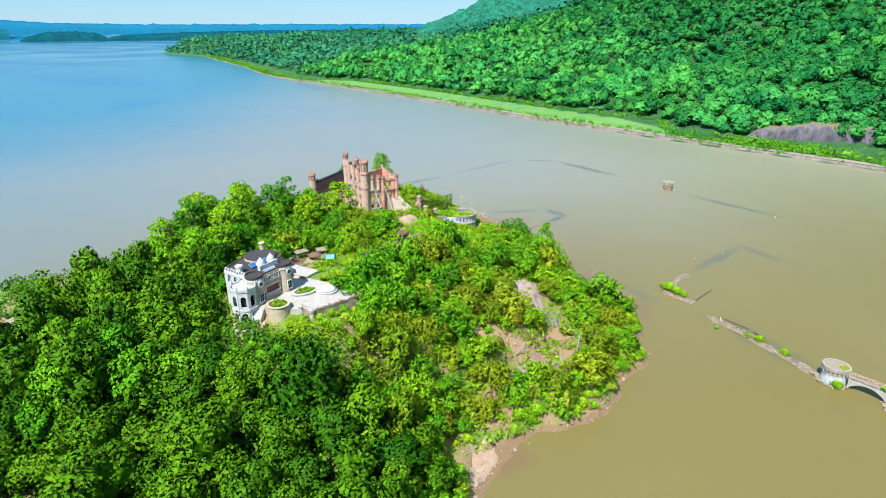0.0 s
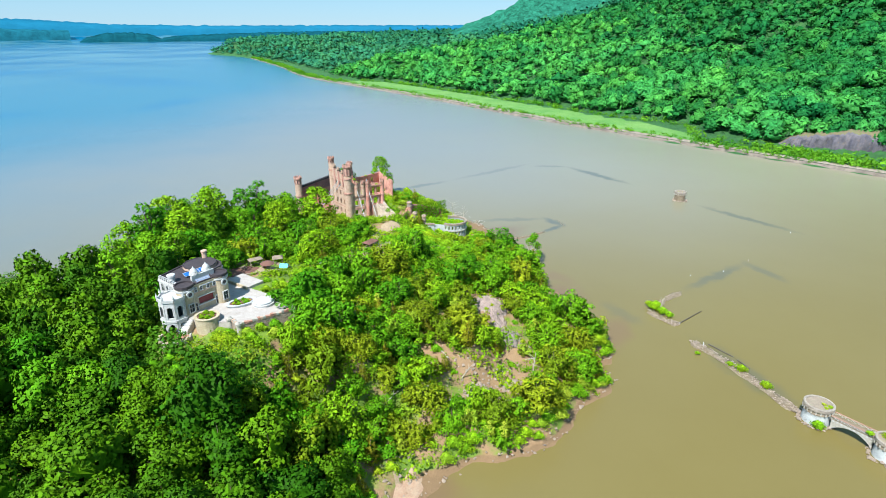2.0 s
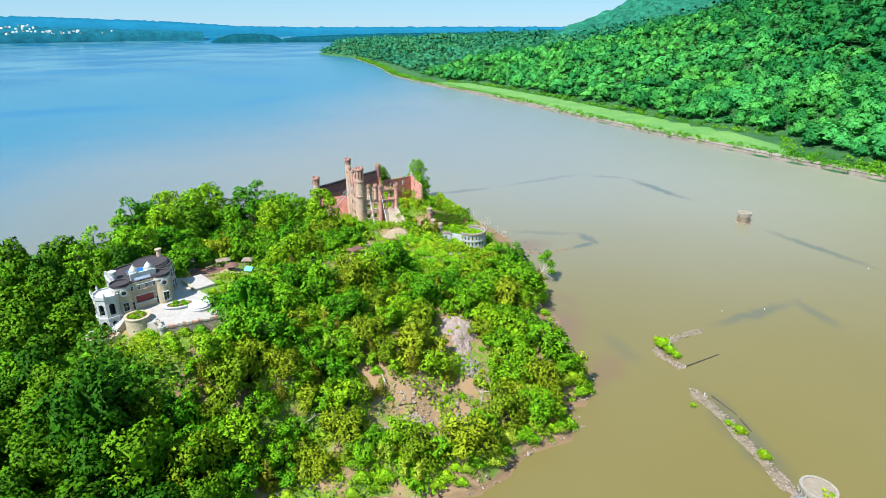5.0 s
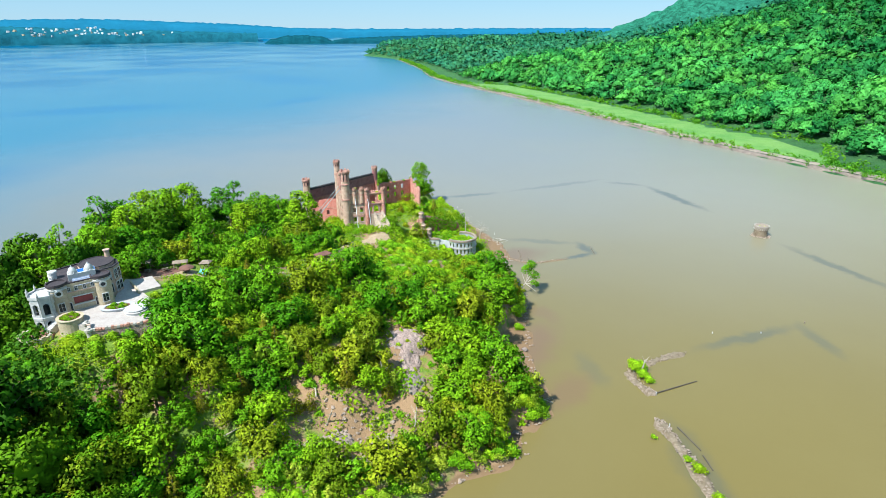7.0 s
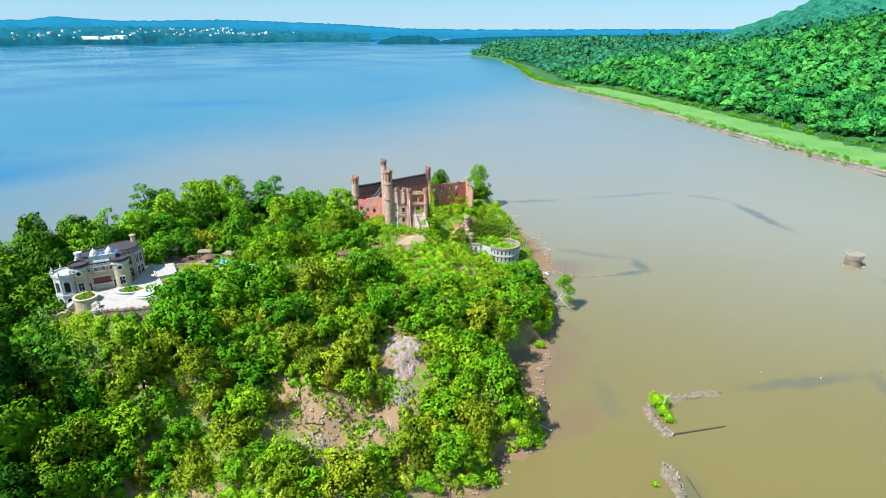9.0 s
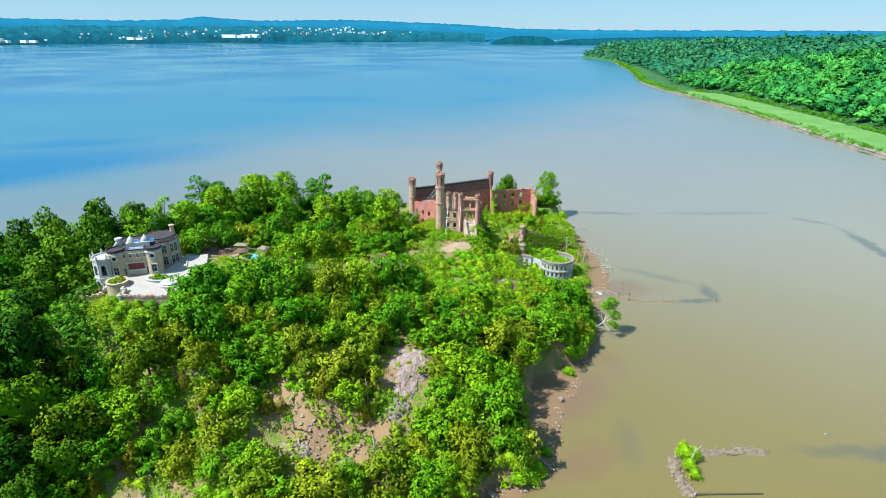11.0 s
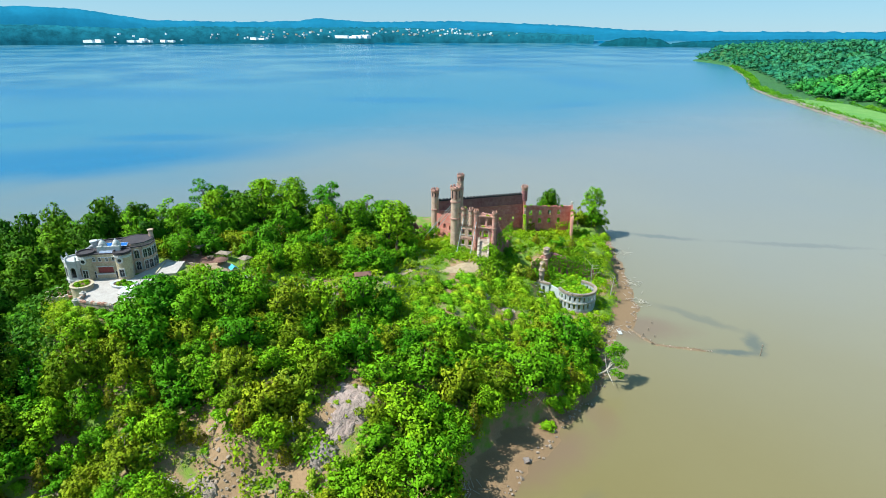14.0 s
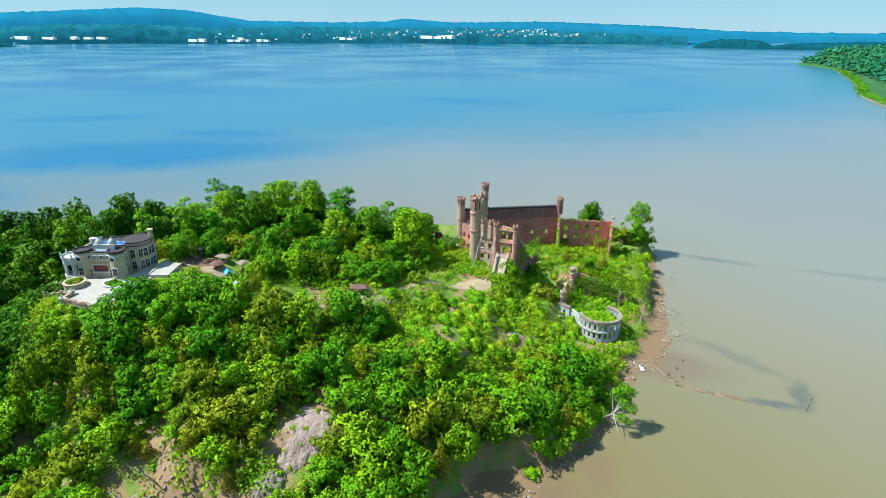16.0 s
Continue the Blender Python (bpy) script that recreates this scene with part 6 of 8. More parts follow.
part("apron", box(bmesh.new(), -4.4, -2.6, 28.6, 4.4, 2.6, 30.1, pose(-40.4, 147.0, 0, 0, 0, -30)), PAVING, terrace, "raised white paved apron")
part("apron_kerb", box(bmesh.new(), -4.4, -3.0, 27.9, 4.4, -2.602, 30.35, pose(-40.4, 147.0, 0, 0, 0, -30)), CREAM, terrace)
part("footbridge", box(bmesh.new(), 0, -0.8, 28.6, 5.5, 0.8, 29.0, pose(-22.6, 132.6, 0, 0, 0, 20)), STONE_GREY, terrace)

# ---- gardens ----
def patch(name, x, y, rx, ry, turn_p, mat, label, category, lift_z=0.12, seed=0):
    """A flat irregular patch draped on the ground."""
    rng = np.random.RandomState(seed)
    bm = bmesh.new()
    rings = []
    for f in (0.0, 0.35, 0.7, 1.0):
        ring = []
        for k in range(28):
            a = 2 * math.pi * k / 28
            w = 1 + (0.14 * math.sin(3 * a + seed) + 0.09 * math.sin(7 * a + 2 * seed) + rng.uniform(-0.05, 0.05)) * f
            u, v = rx * f * w * math.cos(a), ry * f * w * math.sin(a)
            c, s = math.cos(radians(turn_p)), math.sin(radians(turn_p))
            px, py = x + u * c - v * s, y + u * s + v * c
            ring.append(bm.verts.new((px, py, height_at(px, py) + (lift_z if f < 1 else -0.15))))
        rings.append(ring)
    for a, b in zip(rings, rings[1:]):
        for k in range(28):
            j = (k + 1) % 28
            bm.faces.new((a[k], b[k], b[j], a[j]))
    bmesh.ops.remove_doubles(bm, verts=bm.verts[:], dist=0.001)
    ob = part(name, bm, mat)
    return tagged(ob, label, category, kind="structure")


def trail(name, pts, width, mat, label, lift_z=0.14):
    """A winding ribbon draped on the ground."""
    p = np.array(pts, float)
    for _ in range(3):
        q = np.empty((2 * (len(p) - 1), 2))
        q[0::2], q[1::2] = 0.75 * p[:-1] + 0.25 * p[1:], 0.25 * p[:-1] + 0.75 * p[1:]
        p = np.vstack([p[:1], q, p[-1:]])
    t = np.gradient(p, axis=0)
    t /= np.linalg.norm(t, axis=1)[:, None] + 1e-9
    n = np.stack([-t[:, 1], t[:, 0]], 1)
    w = width / 2 * (1 + 0.25 * np.sin(np.arange(len(p)) * 0.9))
    cols = [p + n * (w * f)[:, None] for f in (-1, -0.5, 0, 0.5, 1)]
    verts = np.stack([np.concatenate([c, (island_height(c[:, 0], c[:, 1]) + lift_z)[:, None]], 1) for c in cols], 1)
    ob = link(name, grid_mesh(name, verts.reshape(-1, 3), 5, len(p)), mat)
    return tagged(ob, label, "path", kind="structure")


patch("mulch_yard", -47, 157, 7.5, 5, 40, MULCH, "dark red-brown mulched yard by the house", "yard", 0.12, 1)
patch("garden_yard", -38.5, 160, 5, 4, 20, PATH, "bare tan garden yard", "yard", 0.15, 2)
patch("clearing", -15.5, 193, 4.2, 3.2, 60, PATH, "bare tan clearing by the brown shelter", "clearing", 0.15, 3)
patch("forecourt", -15.5, 235.5, 7.5, 3.6, 55, PATH, "trodden sandy forecourt below the castle stair", "clearing", 0.16, 4)
trail("path", [(-14.5, 243), (-13, 237), (-17.5, 230), (-19, 221), (-17, 212), (-15, 203), (-13, 196), (-9, 188), (-14, 178)], 2.4, PATH, "winding sandy footpath up to the castle")
trail("path", [(-36, 158), (-29, 165), (-22, 171), (-17, 177), (-16, 190)], 1.5, PATH, "narrow garden path of tan gravel")
trail("path", [(0, 114), (4, 110), (7, 107), (10, 100)], 1.4, PATH, "trodden way down to the beach")
patch("beach", 9.0, 103.0, 8, 2.8, 66, surface("pink_sand", (0.33, 0.20, 0.13), (0.38, 0.27, 0.19), (0.25, 0.15, 0.09), 2.0, 0.4), "pale pink sand and shingle beach", "beach", 0.2, 5)


def hedge(x, y, length, turn_h, high=1.3, wide=1.3):
    rng = np.random.RandomState(int(abs(x * 10)))
    n = int(length / 0.8)
    cs = [((k + 0.5) * length / n - length / 2, 0, high * 0.55) for k in range(n)]
    ob = link("hedge", cloud_mesh("hedge", leaf_cloud(rng, cs, [wide * 0.62] * n, int(90 * length), 0.32, squash=high / wide * 0.8)), LEAF_SHRUB)
    ob.matrix_basis = pose(x, y, height_at(x, y), 0, 0, turn_h)
    tagged(ob, "clipped rounded bright green garden hedge", "hedge", "garden hedges")


for x, y, l, a in ((-33.5, 155, 5.0, 30), (-31.0, 158.5, 5.5, 32), (-29.0, 162.0, 6.0, 34), (-27.0, 166.0, 7.0, 38), (-19.5, 172.5, 6.0, 48), (-36, 152, 4.0, 28),
                   (-38, 238.5, 5, 10), (-32.0, 236.5, 5, 12), (-44.5, 237, 6, 8), (-25.5, 236.0, 3.2, 0)):
    hedge(x, y, l, a)
bush("topiary", -20.4, 240.2, height_at(-20.4, 240.2) - 0.1, 1.5, "clipped yellow-green dome bush by the castle stair", LEAF_PALE, 3)
bush("round_bush", -4.5, 241.0, height_at(-4.5, 241), 3.4, "large rounded bright green bush below the castle", LEAF_MID, 4)

tarp = thing("tarpaulin_tent", pose(-35.0, 162.6, height_at(-35, 162.6)), "small bright blue tarpaulin tent in the garden", "tent")
bm = bmesh.new()
tent = [(-1.3, -1.1, 1.0), (1.3, -1.1, 1.0), (1.3, 0, 2.0), (-1.3, 0, 2.0), (1.3, 1.1, 1.0), (-1.3, 1.1, 1.0)]
vs = [bm.verts.new(v) for v in tent] + [bm.verts.new((v[0], v[1], v[2] - 0.06)) for v in tent]
for f in ((0, 1, 2, 3), (3, 2, 4, 5)):
    bm.faces.new([vs[k] for k in f])
    bm.faces.new([vs[k + 6] for k in f][::-1])
part("canopy", bm, BLUE_TARP, tarp)
for x in (-1.25, 1.25):
    for y in (-1.05, 1.05):
        part("pole", stick(bmesh.new(), (x, y, -0.3), (x, y, 1.0), 0.04, 0.04), STEEL, tarp)


def pavilion(name, x, y, turn_p, w, d, h, roof_mat, label, category, post_mat=WOOD_GREY):
    ob = thing(name, pose(x, y, height_at(x, y), 0, 0, turn_p), label, category)
    bm = bmesh.new()
    e = [(-w / 2 - 0.3, -d / 2 - 0.3), (w / 2 + 0.3, -d / 2 - 0.3), (w / 2 + 0.3, d / 2 + 0.3), (-w / 2 - 0.3, d / 2 + 0.3)]
    base = [bm.verts.new((*p, h)) for p in e]
    lip = [bm.verts.new((*p, h + 0.12)) for p in e]
    ridge = [bm.verts.new((-w * 0.3, 0, h + d * 0.3)), bm.verts.new((w * 0.3, 0, h + d * 0.3))]
    bm.faces.new(base[::-1])
    for k in range(4):
        bm.faces.new((base[k], base[(k + 1) % 4], lip[(k + 1) % 4], lip[k]))
    for f in ((lip[0], lip[1], ridge[1], ridge[0]), (lip[1], lip[2], ridge[1]), (lip[2], lip[3], ridge[0], ridge[1]), (lip[3], lip[0], ridge[0])):
        bm.faces.new(f)
    part("roof", bm, roof_mat, ob)
    for px in (-w / 2, w / 2):
        for py in (-d / 2, d / 2):
            part("post", stick(bmesh.new(), (px, py, -0.4), (px, py, h), 0.1, 0.1), post_mat, ob)
    part("bench", box(bmesh.new(), -w * 0.4, -0.3, 0.4, w * 0.4, 0.3, 0.5), WOOD_GREY, ob)
    for px in (-w * 0.35, w * 0.35):
        part("bench_leg", box(bmesh.new(), px - 0.05, -0.25, -0.3, px + 0.05, 0.25, 0.4), WOOD_GREY, ob)
    return ob


pavilion("garden_pavilion", -38.8, 167.6, 20, 2.6, 2.6, 2.2, WOOD_GREY, "small open pavilion with a brown hipped roof", "pavilion")
pavilion("shelter", -15.2, 194.6, 62, 4.6, 3.0, 2.0, MULCH, "low open shelter with a dark red-brown roof", "shelter")
pavilion("yard_pavilion", -52.5, 157.5, 40, 4.2, 3.0, 2.3, WOOD_GREY, "weathered open timber pavilion in the mulched yard", "pavilion")
pavilion("yard_shelter", -44.0, 163.0, 40, 3.6, 2.2, 1.9, WOOD_GREY, "low shelter with a grey weathered roof by the yard", "shelter")

shed = thing("white_shed", pose(-23.0, 162.8, height_at(-23, 162.8), 0, 0, 25), "small white garden shed with a pale pitched roof", "shed")
part("body", box(bmesh.new(), -0.9, -0.8, -0.3, 0.9, 0.8, 1.9), WHITE, shed)
bm = bmesh.new()
vs = [bm.verts.new(p) for p in ((-1.05, -1.0, 1.82), (1.05, -1.0, 1.82), (1.05, 0, 2.5), (-1.05, 0, 2.5), (1.05, 1.0, 1.82), (-1.05, 1.0, 1.82))]
for f in ((0, 1, 2, 3), (3, 2, 4, 5), (1, 4, 2), (0, 3, 5), (0, 5, 4, 1)):
    bm.faces.new([vs[k] for k in f])
part("roof", bm, WHITE, shed)
part("door", box(bmesh.new(), -0.35, -0.84, -0.2, 0.35, -0.802, 1.5), LIMEWASH, shed)


dome = thing("garden_canopy", pose(-39.3, 160.4, height_at(-39.3, 160.4)), "round dark maroon garden canopy over a table", "canopy")
part("pole", stick(bmesh.new(), (0, 0, -0.2), (0, 0, 2.2), 0.06, 0.05, 6), WOOD_GREY, dome)
part("cover", tube(bmesh.new(), [(2.1, 1.55), (2.12, 1.65), (1.5, 2.05), (0.7, 2.35), (0.1, 2.45)], 14, True), MULCH, dome)
part("tabletop", tube(bmesh.new(), [(0.8, 0.68), (0.8, 0.74)], 14, True), WOOD_GREY, dome)


def lawn_chair(x, y, a):
    ob = thing("garden_chair", pose(x, y, height_at(x, y) + 0.1, 0, 0, a), "white plastic garden chair on the bare clearing", "chair", "clearing chairs")
    part("seat", box(bmesh.new(), -0.28, -0.28, 0.4, 0.28, 0.28, 0.46), WHITE, ob)
    part("backrest", box(bmesh.new(), -0.28, 0.24, 0.462, 0.28, 0.3, 0.95), WHITE, ob)
    for px in (-0.24, 0.24):
        for py in (-0.24, 0.24):
            part("leg", box(bmesh.new(), px - 0.03, py - 0.03, 0, px + 0.03, py + 0.03, 0.4), WHITE, ob)


for x, y, a in ((-12.8, 196.6, 20), (-13.6, 197.4, 70), (-12.2, 190.4, 200)):
    lawn_chair(x, y, a)


def table(x, y, a):
    ob = thing("picnic_table", pose(x, y, height_at(x, y) + 0.12, 0, 0, a), "dark timber picnic table with fixed benches", "table", "yard tables")
    part("tabletop", box(bmesh.new(), -0.9, -0.4, 0.7, 0.9, 0.4, 0.76), WOOD_GREY, ob)
    for s in (-1, 1):
        part("bench", box(bmesh.new(), -0.9, s * 0.75 - 0.14, 0.42, 0.9, s * 0.75 + 0.14, 0.47), WOOD_GREY, ob)
        part("leg", box(bmesh.new(), s * 0.6 - 0.05, -0.8, 0, s * 0.6 + 0.05, 0.8, 0.42), WOOD_GREY, ob)
        part("stand", box(bmesh.new(), s * 0.6 - 0.05, -0.06, 0.42, s * 0.6 + 0.05, 0.06, 0.7), WOOD_GREY, ob)


for x, y, a in ((-49.5, 156.0, 20), (-46.5, 159.5, 60), (-40.5, 161.5, 10)):
    table(x, y, a)
for k, (x, y, l, a) in enumerate(((-43.0, 153.8, 6, 30), (-36.5, 166.0, 5, -20), (-50.0, 162.5, 6, 50))):
    ob = part("stone_wall", wall(bmesh.new(), (-l / 2, 0), (l / 2, 0), -0.6, 0.9, 0.5, (), jag(lambda u: 0.8, 0.15, k), 0.5), ROCK_PALE)
    ob.matrix_basis = pose(x, y, height_at(x, y), 0, 0, a)
    tagged(ob, "low dry-stone wall of pale stones in the garden", "wall", "garden walls")

# ---- rock faces and boulders ----
def outcrop(name, x, y, rx, ry, high, turn_o, mat, label, seed, sink=0.8):
    """A slab of bedrock that follows the slope, with ledges and cracks."""
    n = 40
    u, v = np.meshgrid(np.linspace(-1, 1, n), np.linspace(-1, 1, n))
    c, s = math.cos(radians(turn_o)), math.sin(radians(turn_o))
    r = np.sqrt(u ** 2 + v ** 2) + 0.22 * smooth_noise(u * 9, v * 9, 9, seed)
    X, Y = x + rx * u * c - ry * v * s, y + rx * u * s + ry * v * c
    lump = high * np.clip(1 - r ** 3, -1.2, 1) + 0.2 * smooth_noise(X, Y, 2.6, seed + 1) + 0.12 * smooth_noise(X, Y, 0.9, seed + 2)
    lump = np.round(lump / (0.22 * high)) * 0.22 * high * 0.6 + lump * 0.4
    Z = island_height(X, Y) + lump - sink * (r > 1)
    ob = link(name, grid_mesh(name, np.stack([X, Y, Z], -1).reshape(-1, 3), n, n), mat)
    return tagged(ob, label, "rock", "rock outcrops")


outcrop("rock_outcrop", 26.5, 166.5, 6.0, 5.0, 0.6, 20, SLAB, "bare pale pink bedrock slab on the hillside", 1)
outcrop("rock_outcrop", 30.0, 161.5, 3.0, 4.2, 0.9, 15, SLAB, "steep tan bedrock face below the pale slab", 2)
outcrop("rock_outcrop", 33.5, 155.5, 3.0, 3.4, 1.4, 10, ROCK, "dark cracked grey bedrock face", 3)
outcrop("rock_outcrop", 3.0, 229.0, 1.8, 2.6, 1.2, 40, ROCK, "grey rock knob on the slope below the castle", 4)
outcrop("rock_outcrop", 9.0, 233.0, 2.6, 2.0, 0.9, 30, ROCK_PALE, "pale rock slab on the slope below the castle", 5)
outcrop("rock_outcrop", -9.0, 201.0, 2.4, 3.4, 0.7, 30, ROCK, "flat grey rock beside the footpath", 6)
outcrop("rock_outcrop", 24.5, 133.0, 4.2, 2.4, 0.8, 10, ROCK_PALE, "weathered tan rock on the eroded slope", 7)
outcrop("rock_outcrop", 33.0, 138.5, 3.0, 2.0, 0.9, 30, ROCK_PALE, "weathered tan rock above the shore", 8)
outcrop("rock_outcrop", -135.0, 190.0, 9.0, 5.0, 2.2, 30, ROCK_PALE, "bare tan rock headland at the island's tail", 9)
outcrop("rock_outcrop", -132.0, 158.0, 7.0, 5.0, 1.8, 30, ROCK_PALE, "bare tan and orange rock at the island's tail", 10)


def shore_stones():
    rng = np.random.RandomState(31)
    pts = OUTLINE
    for (ax, ay), (bx, by) in zip(pts, np.roll(pts, -1, 0)):
        if ax < -5 and not (ay > 300) or by > 340:
            continue
        n = int(np.hypot(bx - ax, by - ay) / 1.1)
        for k in range(n):
            f = rng.rand()
            x, y = ax + (bx - ax) * f + rng.normal() * 0.7, ay + (by - ay) * f + rng.normal() * 0.7
            yield x, y, max(0.1, height_at(x, y)) + 0.1


stones = list(shore_stones())
for k, s in enumerate(stones[::14]):
    ob = part("boulder", rubble(np.random.RandomState(k), bmesh.new(), [(0, 0, 0)], 0.95, 0.75), ROCK_PALE if k % 2 else ROCK)
    ob.location = s
    tagged(ob, "pale weathered boulder at the water's edge", "boulder", "shore boulders")
bm = rubble(np.random.RandomState(40), bmesh.new(), [s for k, s in enumerate(stones) if k % 14] + [(a + 0.8, b + 0.5, c) for a, b, c in stones[::2]], 0.42)
tagged(part("shore_stones", bm, ROCK_PALE), "scattered brown stones and shingle along the island shore", "stones", kind="stuff")


scree = np.random.RandomState(91)
spots = np.concatenate([scree.normal((28, 135), (7, 5), (150, 2)), scree.normal((10, 106), (4, 6), (70, 2)), scree.normal((31, 158), (3, 5), (40, 2))])
spots = spots[grid_value(INSIDE, spots[:, 0], spots[:, 1]) > -3]
tagged(part("scree", rubble(scree, bmesh.new(), [(x, y, height_at(x, y) + 0.05) for x, y in spots], 0.5), ROCK_PALE), "broken tan stones lying on the bare eroded slope", "stones", kind="stuff")


def driftwood():
    rng = np.random.RandomState(77)
    bm = bmesh.new()
    for x, y, n, spread in ((37, 214, 60, 4.0), (33, 226, 50, 4.5), (30, 240, 30, 3.5), (53, 180, 16, 2.0), (20, 289, 30, 4.0), (9, 303, 30, 4.0), (27, 264, 20, 3.0), (-14, 326, 20, 4)):
        for _ in range(n):
            px, py = x + rng.normal() * spread * 0.6, y + rng.normal() * spread * 0.6
            a, l = rng.uniform(0, 6.28), rng.uniform(0.8, 3.4)
            z = max(0.15, height_at(px, py)) + 0.15
            stick(bm, (px, py, z), (px + l * math.cos(a), py + l * math.sin(a), max(0.15, height_at(px + l * math.cos(a), py + l * math.sin(a))) + rng.uniform(0.1, 0.7)), 0.09, 0.04, 4)
    tagged(part("driftwood", bm, DEADWOOD), "tangled heaps of bleached driftwood along the shore", "driftwood", kind="stuff")


driftwood()


def dead_tree(x, y, height, lean_x, lean_y, seed, label, name="dead_tree"):
    rng = np.random.RandomState(seed)
    z = height_at(x, y) - 0.3
    ob = thing(name, pose(x, y, z), label, "dead tree", "dead trees")
    tip = Vector((lean_x, lean_y, height))
    part("trunk", stick(bmesh.new(), (0, 0, 0), tip, 0.24, 0.07, 7), DEADWOOD, ob)
    for k in range(6):
        f = rng.uniform(0.35, 0.95)
        a = rng.uniform(0, 6.28)
        b = tip * f
        part("branch", stick(bmesh.new(), b, b + Vector((math.cos(a), math.sin(a), rng.uniform(0.3, 0.9))) * height * 0.26, 0.07, 0.02, 5), DEADWOOD, ob)


dead_tree(39.0, 142.5, 7.5, 0.6, 0.2, 1, "bleached dead standing tree with broken branches")
dead_tree(27.0, 152.0, 6.0, -1.0, 0.4, 2, "bleached dead tree leaning out of the thicket")
dead_tree(20.0, 136.0, 5.0, 2.5, -1.5, 3, "bare grey dead tree on the eroded slope")
dead_tree(9.5, 275.0, 13.0, -0.6, 0.3, 4, "dark dead tree half wrapped in ivy beside the bastion")
dead_tree(14.0, 281.0, 9.0, 0.8, 0.3, 5, "bare grey dead tree beside the bastion")
for k, (x, y, l, a) in enumerate(((30, 127, 6, 40), (12, 128, 7, 150), (4, 124, 5, 60), (15, 140, 5, 120), (2, 160, 4, 30), (40, 150, 5, 10), (64, 172.5, 5, -20), (18, 128, 6, 20), (-4, 207, 3, 60))):
    ob = thing("fallen_log", pose(x, y, height_at(x, y) + 0.25, 0, 0, a), "bleached fallen tree trunk lying on the slope", "log", "fallen logs")
    part("trunk", stick(bmesh.new(), (-l / 2, 0, 0), (l / 2, 0.3, 0.5), 0.2, 0.09, 7), DEADWOOD, ob)
    part("limb", stick(bmesh.new(), (0, 0.1, 0.2), (l * 0.25, 1.2, 0.9), 0.08, 0.03, 5), DEADWOOD, ob)
    part("limb", stick(bmesh.new(), (l * 0.2, 0.1, 0.3), (l * 0.5, -0.9, 1.1), 0.07, 0.02, 5), DEADWOOD, ob)

# the leaning tree over the water
lean_t = thing("leaning_tree", pose(42.5, 236.0, 0.6), "pale-barked tree leaning far out over the water", "tree")
bm = bmesh.new()
stick(bm, (-1.5, -0.5, -0.8), (2.2, 1.2, 3.2), 0.34, 0.24, 7)
part("trunk", stick(bm, (2.2, 1.2, 3.2), (4.6, 2.8, 7.6), 0.24, 0.12, 7), DEADWOOD, lean_t, "pale bare leaning trunk")
for e in ((5.6, 0.4, 4.2), (3.2, 5.0, 8.6), (6.2, 3.6, 6.0), (4.2, 2.6, 11.2), (0.5, 2.4, 7.5), (7.2, -1.6, 2.2)):
    part("limb", stick(bmesh.new(), (2.4, 1.4, 3.5), e, 0.13, 0.04, 5), DEADWOOD, lean_t)
rl = np.random.RandomState(14)
link("crown", cloud_mesh("leaning_crown", leaf_cloud(rl, [(4.6, 2.6, 7.4), (3.2, 4.6, 8.8), (5.8, 3.6, 6.2), (3.9, 2.6, 11.2), (5.8, 0.6, 4.6), (1.6, 2.6, 8.4), (4.6, 4.8, 9.8), (2.6, 2.0, 10.0), (6.6, 2.0, 3.6)], [1.7, 1.5, 1.5, 1.5, 1.2, 1.4, 1.2, 1.2, 1.0], 1700, 0.5)), LEAF_MID, lean_t)

# pale open-crowned trees on the south-east point
for x, y, sc in ((60.5, 168.0, 1.25), (57.5, 160.5, 1.1), (53.0, 172.5, 1.2), (62.5, 165.5, 0.95)):
    plant(SMALL[0], x, y, sc, 50 * x % 360, 6, tall=1.35)
# single trees that stand out
for kind, x, y, sc in ((BIG[1], -55.6, 324.0, 1.05), (GIANT[0], -37.3, 335.1, 0.98), (MID[0], -33.5, 330.0, 1.35), (MID[1], -20.5, 203.0, 0.95), 
                       (BIG[3], -20.5, 139.5, 1.0), (BIG[3], -13.5, 144.5, 0.9), (BIG[3], -17.0, 131.0, 0.95), (WIDE[1], -22.5, 146.0, 0.9), (WIDE[0], -12.0, 136.0, 1.0), (MID[0], -21.0, 145.5, 0.8), (SMALL[1], -26.5, 147.0, 0.8), (MID[0], -17, 151, 0.95), (SMALL[1], -26, 119.0, 0.75), (SMALL[0], -21, 123.6, 0.85), (SMALL[2], -17, 127.5, 0.95), (SMALL[1], -22, 118.0, 0.8), (BIG[0], -4, 97, 0.85), (BIG[2], -9, 102, 0.8), (MID[1], -3, 105, 1.0), (MID[1], 0, 92, 1.0), (BIG[0], -65.0, 108.0, 1.2), (BIG[2], -69.5, 116.0, 1.2), (BIG[1], -61.0, 101.5, 1.15), (BIG[1], -53.0, 100, 0.95), (BIG[0], -70.0, 126, 1.1), (BIG[2], -56.5, 107.0, 0.95), (BIG[0], -56.0, 113.0, 1.0), (BIG[2], -61.0, 119.0, 1.05), (BIG[1], -50.0, 106.0, 0.95), (BIG[0], -62.5, 127.5, 1.05), (BIG[1], -44.5, 103.0, 0.9), (MID[0], -43, 231, 1.1), (MID[2], -36, 228, 0.9), (BIG[3], -62, 163, 0.95)):
    plant(kind, x, y, sc, 40 * x % 360)


